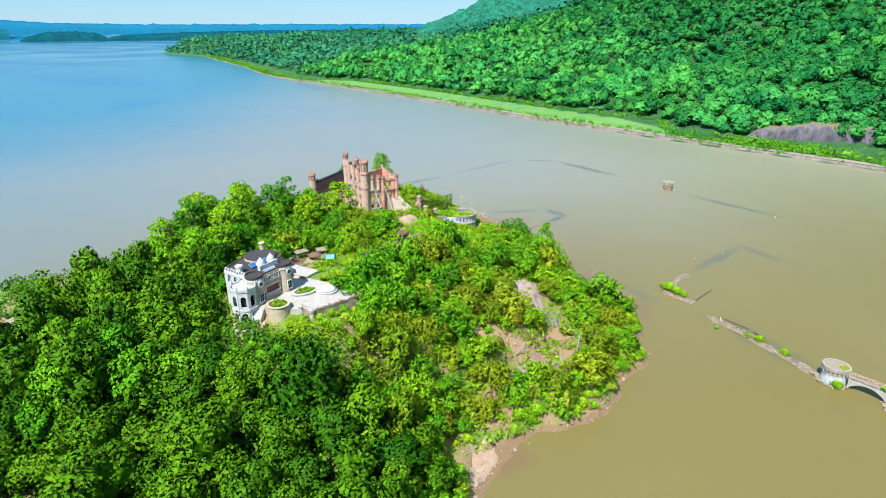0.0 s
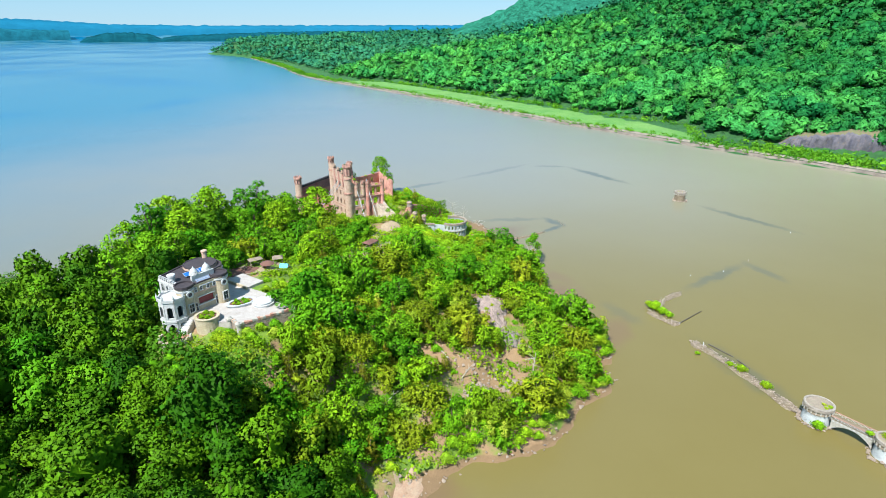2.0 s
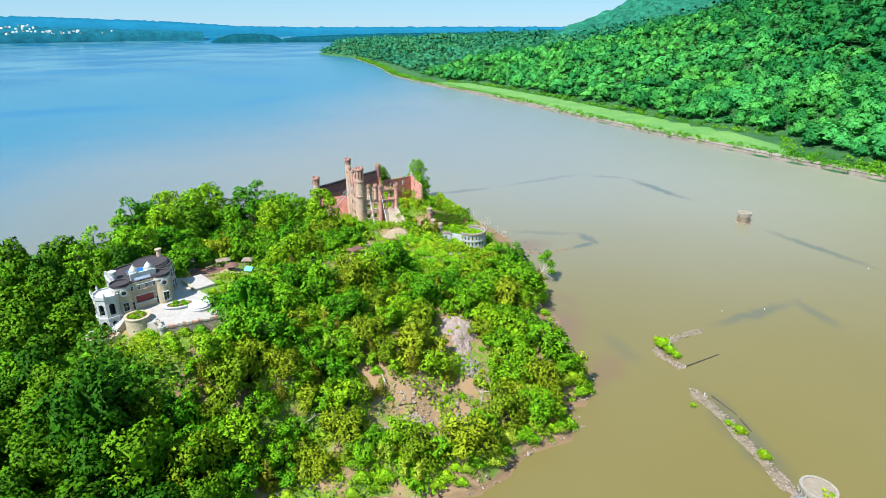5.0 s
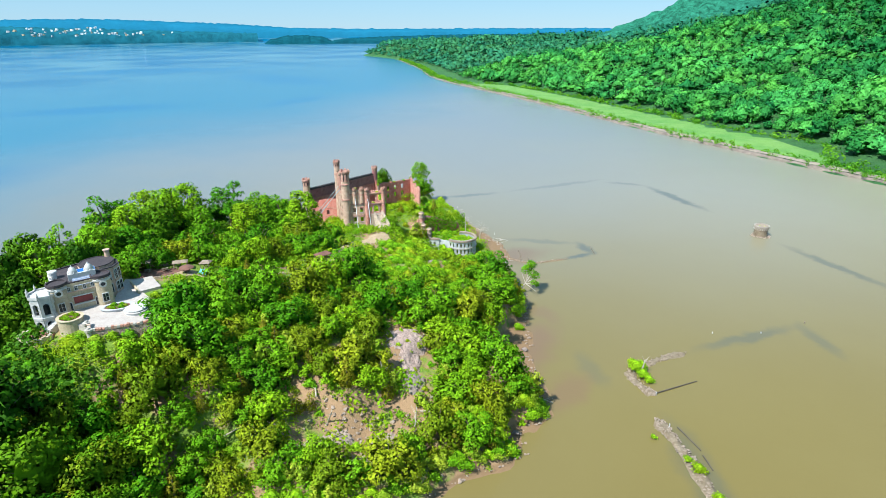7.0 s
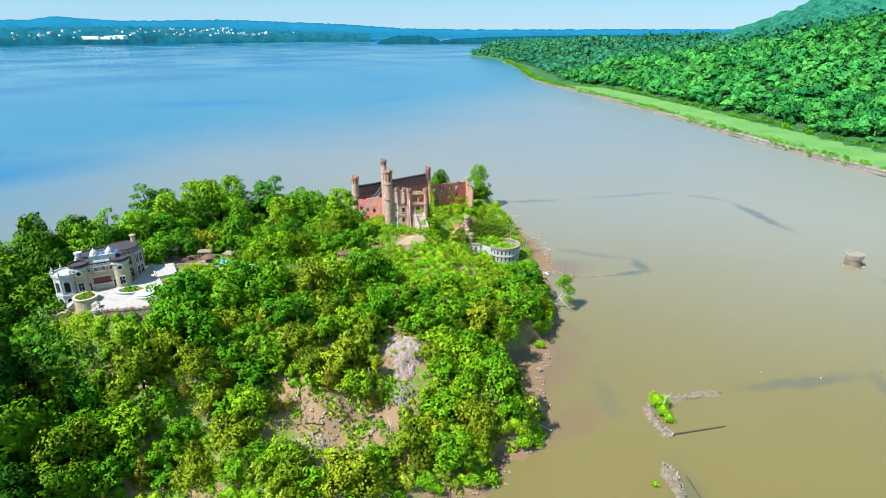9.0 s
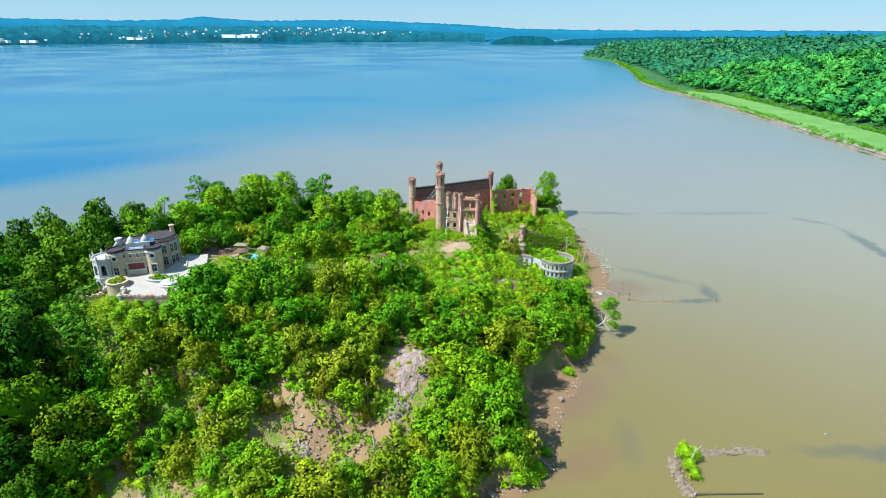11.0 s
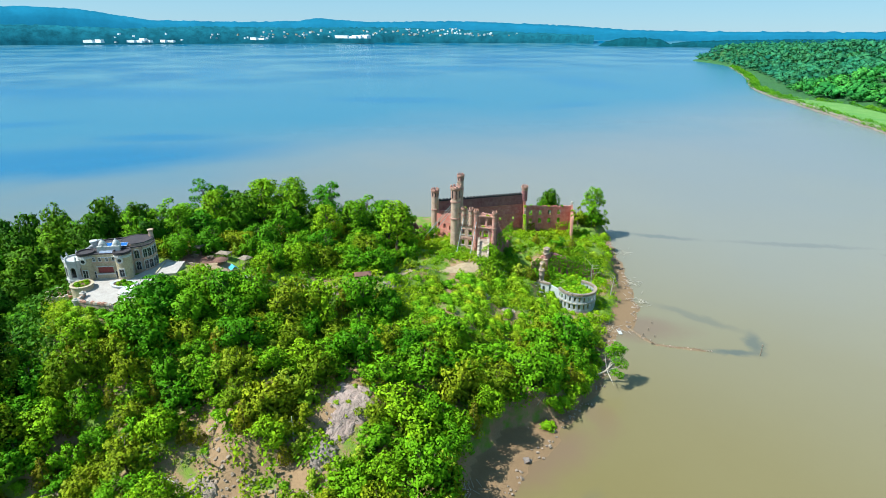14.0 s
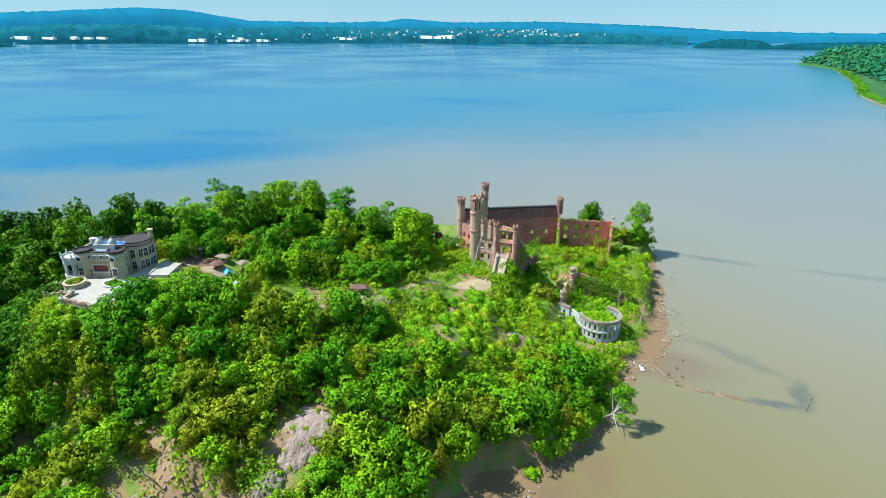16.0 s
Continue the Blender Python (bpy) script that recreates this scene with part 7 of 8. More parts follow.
def bushes_along():
    """Single bushes at the water's edge and round the castle."""
    spots = ((66, 172, 2.0), (63, 163, 1.8), (60, 156, 2.2), (52, 143, 2.4), (48, 132, 2.0), (40, 128, 2.0), (67, 178, 1.8), (45, 227, 2.4), (43, 231, 2.2), (47, 221, 2.6), (40, 236, 2.0), (36, 243, 2.0), (44, 214, 2.2), (48, 216, 1.6),
             (30, 252, 2.2), (26, 262, 2.2), (22, 272, 2.2), (18, 282, 2.4), (12, 288, 2.6), (5, 297, 2.6), (-4, 306, 2.6), (-12, 314, 2.8), (-20, 322, 3.0), (-26, 328, 3.2), (-28, 318, 2.6), (-22, 310, 2.4), (-14, 303, 2.4), (-6, 296, 2.2),
             (-31, 300, 1.8), (-35, 292, 1.6), (-29, 288, 2.0), (-33, 280, 1.8), (-26, 281, 2.0), (-22, 288, 2.0), (-30, 270, 1.6), (-24, 268, 2.0), (-18, 262, 2.0), (-14, 256, 2.0), (-12, 266, 2.0), (-16, 280, 2.2), (-40, 276, 1.4), (-41, 290, 1.4), (-9, 254, 2.0), (-3, 250, 2.2), 
             (-30.5, 241.5, 1.5), (-33, 240, 1.4), (-37, 242, 1.6), (-41, 240, 1.8), (-46, 241, 1.8), (-50, 239, 2.0), (-45, 246, 1.6), (-38, 241.5, 1.5), (7, 113, 1.6), (12, 116, 1.8), (18, 118, 2.0), (0, 100, 1.8), (3, 94, 1.6))
    spots += ((62, 152, 2.3), (57, 150, 2.5), (64, 159, 2.4), (65, 168, 2.3), (54, 147, 2.2), (60, 163, 3.0), (56, 157, 3.0), (60, 156, 2.6), (62, 168, 2.6), (57, 165, 2.6), (53, 160, 2.6), (-2, 100, 2.0), (-6, 99, 2.2), (-5, 104, 2.0), (1, 97, 1.8), (-1, 104, 2.0), (2, 101, 1.6), (-47.5, 111.5, 2.5), (-45, 109, 2.5), (-48, 107, 2.6), (-44, 113, 2.0), (-41, 110, 2.4), (-38, 112, 2.2), (-35, 110, 2.4), (-43, 106, 2.6), (-32, 113, 2.2), (-28, 116, 2.2), (-33, 143, 1.6), (-31, 145, 1.8), (-28, 143, 1.8), (-26, 140, 1.6), (-24, 143, 2.0), (-35, 148.5, 1.4), (52, 152, 2.3), (63, 174, 2.3), (61, 180, 2.4), (57, 183, 2.2), (53, 184, 2.4), (58, 170, 2.6), (54, 176, 2.6), (66, 182, 1.8), (49, 186, 2.4), (46, 189, 2.4), (43, 193, 2.6), (41, 198, 2.6), (41, 204, 2.4),
              (48, 210, 2.6), (49, 217, 2.8), (47, 225, 2.8), (50, 213, 2.0), (44, 208, 2.2), (50, 222, 2.2), (42, 240, 2.2), (38, 246, 2.2), (33, 250, 2.2), (28, 257, 2.2), (58, 146, 2.0), (66, 154, 1.9), (48, 127, 2.2), (44, 125, 2.2), (36, 121, 2.2), (30, 118, 2.2), (52, 139, 2.0), (22, 116, 2.0))
    for k, (x, y, r) in enumerate(spots):
        if grid_value(INSIDE, x, y) < 0.45 * r:
            continue
        bush("shrub", x, y, height_at(x, y) - 0.2, r, "dense bright green shrub on the island", LEAF_GREEN if x < -30 and y < 116 else (LEAF_SHRUB, LEAF_MID, LEAF_SHRUB, LEAF_PALE)[k % 4], k, 1.15, "island shrubs")


bushes_along()


def brink_bushes():
    """Bushes that hang over the steep shore, where no mud lies before it."""
    g = np.random.RandomState(71)
    for (ax, ay), (bx, by) in zip(OUTLINE, np.roll(OUTLINE, -1, 0)):
        length = math.hypot(bx - ax, by - ay)
        for f in np.arange(0.5, length, 2.6):
            x, y = ax + (bx - ax) * f / length, ay + (by - ay) * f / length
            if x < 14 or y > 262 or flat_width(np.array([x]), np.array([y]))[0] > 2.2 or g.rand() < 0.18:
                continue
            back, r = g.uniform(0.7, 2.8), g.uniform(1.3, 2.6)
            x, y = x - back * (by - ay) / length, y + back * (bx - ax) / length
            bush("shore_bush", x, y, height_at(x, y) - 0.35, r, "fresh green bush hanging over the stony shore", (LEAF_MID, LEAF_LIME, LEAF_PALE, LEAF_MID)[g.randint(4)], int(g.randint(900)), g.uniform(0.9, 1.3), "shore bushes")


brink_bushes()
for k, (x, y, r) in enumerate(((61.5, 166.5, 2.6), (63.8, 169.2, 2.2), (60.2, 163.8, 2.3), (63.0, 165.0, 1.8), (46.4, 213.0, 2.3), (46.8, 217.5, 2.6), (45.6, 222.0, 2.6), (44.6, 226.5, 2.6), (42.8, 230.5, 2.4), (43.6, 216.0, 2.6), (42.4, 221.0, 2.8), (40.4, 234.5, 2.4))):
    bush("shore_bush", x, y, height_at(x, y) - 0.4, r, "dense lime-green bush on a point of the muddy shore", (LEAF_MID, LEAF_LIME)[k % 2], k, 1.35, "shore bushes")


def thicket():
    """Rounded bushes that fill the castle court and the slope below it."""
    g = np.random.RandomState(88)
    stairs = Vector((-19.0, 247.5))
    for x0, y0, x1, y1, n, r0, r1 in ((-30, 256, 2, 300, 34, 1.1, 2.2), (-12, 200, 22, 236, 95, 1.5, 3.0), (-10, 226, 24, 256, 40, 1.6, 2.8), (-46, 232, -24, 242, 10, 1.2, 2.0), (-72, 250, -60, 268, 8, 1.5, 2.4), (-26, 296, 4, 316, 16, 1.6, 2.6), (-30, 142, -14, 172, 22, 1.3, 2.3), (8, 120, 48, 150, 22, 1.0, 1.9), (28, 149, 42, 164, 16, 0.7, 1.4), (12, 112, 34, 124, 18, 1.0, 1.8), (-2, 106, 14, 124, 10, 1.2, 2.0)):
        for _ in range(n):
            x, y, r = g.uniform(x0, x1), g.uniform(y0, y1), g.uniform(r0, r1)
            if (Vector((x, y)) - stairs).length < 6.5 or grid_value(INSIDE, x, y) < 1.5 or math.hypot(x - CB[0], y - CB[1]) < 8.5 or math.hypot(x + 1, y - 279) < 7.5 or math.hypot(x - 14, y - 261) < 7 or math.hypot(x + 15.5, y - 235.5) < 7 or math.hypot(x + 15.5, y - 193) < 6:
                continue
            bush("thicket_bush", x, y, height_at(x, y) - 0.3, r, "rounded lime-green bush in the castle thicket" if y > 215 else "rounded lime-green bush on the island slope", (LEAF_LIME, LEAF_LIME, LEAF_MID, LEAF_OLIVE)[g.randint(4)], int(g.randint(900)), g.uniform(0.9, 1.25), "thicket bushes")


thicket()
for k, (x, y, r) in enumerate(((24.2, 168.8, 0.8), (27.8, 165.2, 0.9), (29.2, 163.4, 0.7), (31.6, 160.2, 0.9), (28.4, 160.0, 0.8), (33.4, 157.2, 1.0), (22.6, 165.4, 1.0), (28.0, 169.6, 1.0), (26.0, 163.0, 0.9), (21.6, 133.6, 0.9), (25.6, 134.4, 0.7), (27.6, 132.0, 0.8), (-134, 184, 1.0), (-130, 188, 1.2), (-138, 189, 0.9))):
    bush("tussock", x, y, height_at(x, y), r, "dry yellow-green tussock growing on bare rock", (LEAF_PALE, LEAF_OLIVE)[k % 2], k, 0.8, "rock tussocks")

# ---- harbour works ----
RUBBLE = surface("silt_stained_rubble", (0.16, 0.115, 0.070), (0.26, 0.205, 0.14), (0.09, 0.075, 0.035), 1.2, 0.35, bump=1.0)
WET_WOOD = surface("waterlogged_timber", (0.055, 0.045, 0.035), (0.085, 0.068, 0.050), (0.04, 0.035, 0.03), 1.0, 0.15, rough=0.6)

PARAPET = surface("stained_parapet", (0.27, 0.225, 0.185), (0.37, 0.32, 0.27), (0.14, 0.115, 0.08), 0.9, 0.3, bump=0.8)
TOWER_TOP = surface("weedy_tower_floor", (0.24, 0.185, 0.14), (0.30, 0.24, 0.18), (0.13, 0.19, 0.04), 1.4, 0.3)


def sea_wall_tower(name, x, y, r, high, label, drum_mat):
    ob = thing(name, pose(x, y, 0), label, "tower")
    part("drum", tube(bmesh.new(), [(r * 0.98, -1.5), (r * 0.88, high * 0.45), (r * 0.86, high * 0.72)], 28), drum_mat, ob)
    part("corbel", tube(bmesh.new(), [(r * 0.84, high * 0.68), (r * 0.98, high * 0.80), (r * 1.02, high * 0.84), (r * 1.02, high), (r * 0.86, high), (r * 0.86, high * 0.86)], 28, False), PARAPET, ob, "weathered tan stone parapet ring")
    part("floor", tube(bmesh.new(), [(r * 0.9, high * 0.6), (r * 0.9, high * 0.95)], 28), TOWER_TOP, ob, "weedy brown tower floor")
    for k in range(20):
        a = 2 * math.pi * k / 20
        part("bracket", box(bmesh.new(), -0.14, 0, high * 0.66, 0.14, 0.3, high * 0.81, pose(r * 0.94 * math.cos(a), r * 0.94 * math.sin(a), 0, 0, 0, math.degrees(a) - 90)), STONE_GREY, ob)
    return ob


bw = sea_wall_tower("breakwater_tower", 111.8, 137.2, 3.5, 5.2, "round stone breakwater tower with weeds growing on top", LIMEWASH)
sea_wall_tower("breakwater_tower", 121.4, 124.2, 3.2, 5.0, "round stone tower at the end of the bridge", LIMEWASH)
st = sea_wall_tower("lookout_tower", 138.6, 338.6, 3.3, 5.4, "squat round tan stone tower standing alone in the river", RUBBLE)
for k in range(4):
    bush("shrub", 113.0 + 0.8 * math.cos(2 * k), 135.9 + 0.9 * math.sin(2 * k), 4.85, 0.6, "yellow-green weeds on the tower top", LEAF_PALE, k, group="harbour shrubs")
bush("shrub", 110.6, 133.6, 0.2, 1.9, "bright green shrub at the tower foot", LEAF_MID, 1, group="harbour shrubs")
bush("shrub", 118.4, 127.0, 3.9, 1.0, "bright green shrub on the bridge end", LEAF_MID, 2, group="harbour shrubs")
bush("shrub", 121.4, 124.6, 4.2, 2.0, "bright green weeds on the end tower", LEAF_SHRUB, 3, group="harbour shrubs")
for x, y in ((137.6, 338.2), (139.6, 338.0)):
    bush("shrub", x, y, 4.5, 0.7, "small weeds on the lookout tower", LEAF_PALE, 5, group="harbour shrubs")

r_t = np.random.RandomState(19)
for cx, cy, rr in ((111.8, 137.2, 3.7), (121.4, 124.2, 3.5), (138.6, 338.6, 3.4)):
    foot = [(cx + (rr + r_t.uniform(-0.2, 0.9)) * math.cos(a), cy + (rr + r_t.uniform(-0.2, 0.9)) * math.sin(a), r_t.uniform(0.0, 0.4)) for a in np.linspace(0, 6.2, 34)]
    tagged(part("foot_stones", rubble(r_t, bmesh.new(), foot, 0.6), ROCK_PALE), "tumbled pale stones round the foot of the tower", "stones", kind="stuff")
tagged(part("foot_stones", rubble(r_t, bmesh.new(), [(123.6 + r_t.normal() * 1.6, 120.6 + r_t.normal() * 1.8, r_t.uniform(0, 0.9)) for _ in range(40)], 0.8), ROCK_PALE), "tumbled pale stones at the bridge end", "stones", kind="stuff")
bridge = thing("arched_bridge", pose(113.9, 134.0, 0, 0, 0, math.degrees(math.atan2(-9.8, 7.5)) + 3), "low arched stone bridge with a lattice parapet", "bridge")
SPAN = 9.2
bm = bmesh.new()
N = 16
for side in (-1.1, 1.1):
    top = [bm.verts.new((SPAN * k / N, side, 3.4)) for k in range(N + 1)]
    low = [bm.verts.new((SPAN * k / N, side, 0.2 + 2.5 * math.sin(math.pi * k / N) ** 0.7)) for k in range(N + 1)]
    for k in range(N):
        bm.faces.new((low[k], low[k + 1], top[k + 1], top[k]) if side < 0 else (low[k + 1], low[k], top[k], top[k + 1]))
bm.verts.ensure_lookup_table()
for k in range(N):
    a, b = k, 2 * (N + 1) + k
    bm.faces.new((bm.verts[a], bm.verts[a + 1], bm.verts[b + 1], bm.verts[b]))
    a, b = N + 1 + k, 3 * (N + 1) + k
    bm.faces.new((bm.verts[b], bm.verts[b + 1], bm.verts[a + 1], bm.verts[a]))
part("arch", bm, STONE_GREY, bridge)
part("deck", box(bmesh.new(), -0.3, -1.25, 3.404, SPAN + 0.3, 1.25, 3.6), RUBBLE, bridge, "brown mossy bridge deck")
for side in (-1.2, 1.2):
    part("rail", box(bmesh.new(), -0.2, side - 0.1, 4.25, SPAN + 0.2, side + 0.1, 4.4), BAND_RED, bridge)
    for k in range(14):
        u = SPAN * k / 13
        part("baluster", stick(bmesh.new(), (u, side, 3.6), (u, side, 4.25), 0.07, 0.07, 5), WHITE, bridge)
        if k < 13:
            part("lattice", stick(bmesh.new(), (u, side, 3.65 + 0.55 * (k % 2)), (u + SPAN / 13, side, 4.2 - 0.55 * (k % 2)), 0.05, 0.05, 4), WHITE, bridge)
for k in range(10):
    u = SPAN * (k + 0.5) / 10
    part("corbel", box(bmesh.new(), u - 0.2, -1.32, 2.9, u + 0.2, -1.102, 3.4), WHITE, bridge)


def mound(name, pts, width, high, mat, label, seed, stones_n, size=0.45):
    """A low rubble bank along a line in the water, with stones on it."""
    rng = np.random.RandomState(seed)
    p = np.array(pts, float)
    seg = np.linspace(0, len(p) - 1, 10 * len(p))
    i = np.minimum(seg.astype(int), len(p) - 2)
    f = (seg - i)[:, None]
    c = p[i] * (1 - f) + p[i + 1] * f
    t = np.gradient(c, axis=0)
    t /= np.linalg.norm(t, axis=1)[:, None]
    n = np.stack([-t[:, 1], t[:, 0]], 1)
    taper = np.clip(np.minimum(seg, len(p) - 1 - seg) * 2.5 + 0.25, 0, 1)
    rows = []
    for k, g in enumerate(np.linspace(-1, 1, 9)):
        w = width / 2 * taper * (1 + 0.3 * np.sin(seg * 3 + k))
        q = c + n * (g * w)[:, None]
        rows.append(np.concatenate([q, (high * taper * (1 - g * g) + 0.12 * rng.normal(size=len(seg)) - 0.2)[:, None]], 1))
    ob = link(name, grid_mesh(name, np.stack(rows, 1).reshape(-1, 3), 9, len(seg)), mat)
    tagged(ob, label, "rubble bank", kind="structure")
    k = rng.randint(0, len(seg), stones_n)
    q = c[k] + n[k] * (rng.uniform(-0.45, 0.45, stones_n) * width * taper[k])[:, None]
    bm = rubble(rng, bmesh.new(), [(x, y, high * 0.6) for x, y in q], size)
    tagged(part("bank_stones", bm, ROCK_PALE), "loose grey and tan stones on the old breakwater", "stones", kind="stuff")


MUD = surface("wet_mud", (0.16, 0.10, 0.055), (0.22, 0.15, 0.085), (0.11, 0.075, 0.045), 2.0, 0.4, rough=0.5)
mound("rubble_bank", [(92.6, 175), (95.6, 169.5), (100, 162), (104, 152), (106.5, 145), (109, 139.5)], 3.6, 0.7, RUBBLE, "low rubble breakwater of pale stones", 1, 330, 0.30)
mound("rubble_bank", [(84.6, 196), (86.4, 191), (90, 187), (92, 185.5)], 3.4, 0.7, RUBBLE, "small rubble islet of pale stones", 2, 120, 0.30)
mound("rubble_bank", [(86.0, 196), (91, 203), (96, 208), (101, 212)], 3.0, 0.6, RUBBLE, "stony brown spit behind the islet", 3, 90, 0.25)
mound("rubble_bank", [(18, 274), (28, 270.5), (36, 268.2), (42, 267.4), (48, 272), (55, 277.6)], 1.8, 0.4, MUD, "low muddy line of an old jetty", 4, 70, 0.28)
for x, y, r, t in ((101.6, 158.4, 2.0, 1.0), (105.2, 150.2, 1.9, 1.1), (86.6, 196.2, 2.7, 1.3), (88.6, 193.4, 2.3, 1.1), (85.4, 198.4, 2.0, 1.3), (90.4, 191.6, 1.8, 1.0), (88.0, 198.0, 1.9, 1.5), (92.0, 167.0, 0.9, 1.0), (99.5, 161.2, 1.3, 1.0)):
    bush("shrub", x, y, 0.2, r, "bright green shrub on the rubble breakwater", (LEAF_MID, LEAF_SHRUB)[int(x) % 2], 7, t, "harbour shrubs")
dead = thing("bare_snag", pose(88.2, 195.0, 0.3), "bare pale tree snag standing on the islet", "dead tree")
part("trunk", stick(bmesh.new(), (0, 0, 0), (0.6, 0.4, 4.6), 0.28, 0.14, 7), DEADWOOD, dead)
part("branch", stick(bmesh.new(), (0.5, 0.3, 3.6), (1.6, 1.0, 5.6), 0.1, 0.03, 5), DEADWOOD, dead)
part("branch", stick(bmesh.new(), (0.55, 0.35, 4.0), (-0.4, 0.2, 5.8), 0.09, 0.03, 5), DEADWOOD, dead)
for a, b in (((92, 186.2), (103.2, 196.6)), ((97.6, 173.2), (102.6, 166.2)), ((103.0, 164.4), (104.8, 160.0))):
    ob = part("timber_beam", stick(bmesh.new(), (*a, 0.25), (*b, 0.12), 0.22, 0.16, 6), WET_WOOD)
    tagged(ob, "dark waterlogged timber beam lying in the shallows", "beam", "harbour timbers")
for x, y, h, mat in ((95.6, 172.4, 1.4, WHITE), (92.4, 186.0, 0.9, WHITE), (94.2, 174.6, 0.8, WOOD_GREY), (65.4, 287.4, 0.9, WOOD_GREY), (64.8, 289.2, 0.9, WOOD_GREY), (64.2, 291.0, 0.8, WOOD_GREY), (63.4, 293.4, 0.8, WOOD_GREY), (36.4, 268.6, 1.4, WOOD_GREY), (36.8, 267.2, 1.2, WOOD_GREY), (41.0, 266.6, 1.1, WOOD_GREY), (39, 271.4, 1.0, WOOD_GREY), (35.0, 273.8, 1.0, WOOD_GREY), (33, 279, 0.9, WOOD_GREY), (109.6, 228, 0.5, WHITE), (124.6, 233.4, 0.5, WHITE), (139.5, 245.6, 0.9, WOOD_GREY), (176, 285, 0.5, WHITE), (46, 205, 0.7, WOOD_GREY)):
    ob = part("mooring_post", tube(bmesh.new(), [(0.18, -1.0), (0.17, h * 0.8), (0.12, h)], 7, True), mat)
    ob.location = (x, y, 0)
    tagged(ob, "short pale mooring post in the shallows" if mat is WHITE else "dark rotten timber post standing in the water", "post", "harbour posts")
raft = thing("floating_dock", pose(30.0, 264.9, 0.12, 0, 0, -38), "small pale floating dock at the shore", "dock")
for k in range(6):
    part("plank", box(bmesh.new(), -1.7, -0.6 + 0.2 * k, 0.1, 1.7, -0.42 + 0.2 * k, 0.18), WHITE, raft)
for y in (-0.45, 0.45):
    part("float", box(bmesh.new(), -1.6, y - 0.12, -0.2, 1.6, y + 0.12, 0.096), WOOD_GREY, raft)
raft2 = copy_thing(raft, pose(31.5, 250.5, 0.9, 4, 0, -60))

# ---- mainland bank: railway, marsh, quarry face, homes ----
def along_bank():
    p = round_off([*BANK], 2)[:-12]
    keep = (p[:, 1] > 345) & (p[:, 1] < 1900)
    p = p[keep]
    t = np.gradient(p, axis=0)
    t /= np.linalg.norm(t, axis=1)[:, None]
    q = [p[0]]
    for a, b in zip(p, p[1:]):
        n = max(1, int(np.hypot(*(b - a)) / 8))
        q += [a + (b - a) * (k + 1) / n for k in range(n)]
    q = np.array(q)
    t = np.gradient(q, axis=0)
    k = np.ones(9) / 9
    t = np.stack([np.convolve(np.pad(t[:, j], 4, mode="edge"), k, "valid") for j in (0, 1)], 1)
    t /= np.linalg.norm(t, axis=1)[:, None]
    return q, np.stack([t[:, 1], -t[:, 0]], 1)


def bank_strip(name, d0, d1, z0, z1, mat, label, category, lo=-1e9, hi=1e9, wob=0.0):
    q, n = along_bank()
    s = (q[:, 0] - 309) * -0.643 + (q[:, 1] - 388) * 0.765
    keep = (s > lo) & (s < hi)
    q, n, s = q[keep], n[keep], s[keep]
    rows = []
    for f in np.linspace(0, 1, 7):
        d = d0 + (d1(s) - d0 if callable(d1) else d1 - d0) * f + wob * np.sin(s * 0.11 + 3 * f)
        c = q + n * np.asarray(d)[..., None]
        rows.append(np.concatenate([c, np.full((len(q), 1), z0 + (z1 - z0) * min(1, f * 3))], 1))
    ob = link(name, grid_mesh(name, np.stack(rows, 1).reshape(-1, 3), 7, len(q)), mat)
    return tagged(ob, label, category, kind="structure")


MARSH = surface("marsh_grass", (0.090, 0.235, 0.036), (0.15, 0.285, 0.060), (0.20, 0.29, 0.12), 32.0, 3.0, bump=0.5)
RIPRAP = surface("river_riprap", (0.15, 0.12, 0.10), (0.25, 0.205, 0.165), (0.07, 0.11, 0.035), 5.0, 0.7, bump=1.0)
BALLAST = surface("railway_ballast", (0.25, 0.205, 0.160), (0.34, 0.285, 0.23), (0.12, 0.16, 0.06), 9.0, 0.6)
bank_strip("riprap", -1.0, 2.3, -0.5, 2.0, RIPRAP, "sloping bank of pale broken stone below the railway", "bank", wob=0.6)
bank_strip("railway_bed", 2.2, 9.5, 2.3, 2.6, BALLAST, "tan ballasted railway bed along the river bank", "railway", -60, 950)
for d in (4.2, 5.7, 7.0, 8.5):
    bank_strip("rail", d, d + 0.16, 2.75, 2.78, WOOD_GREY, "rusty brown steel rail on the ballast", "rail", -60, 950)
bank_strip("marsh", 9.2, lambda s: 12 + 54 * marsh_share(s), 2.2, 2.5, MARSH, "bright yellow-green tidal marsh between railway and woods", "marsh", 120, 920)


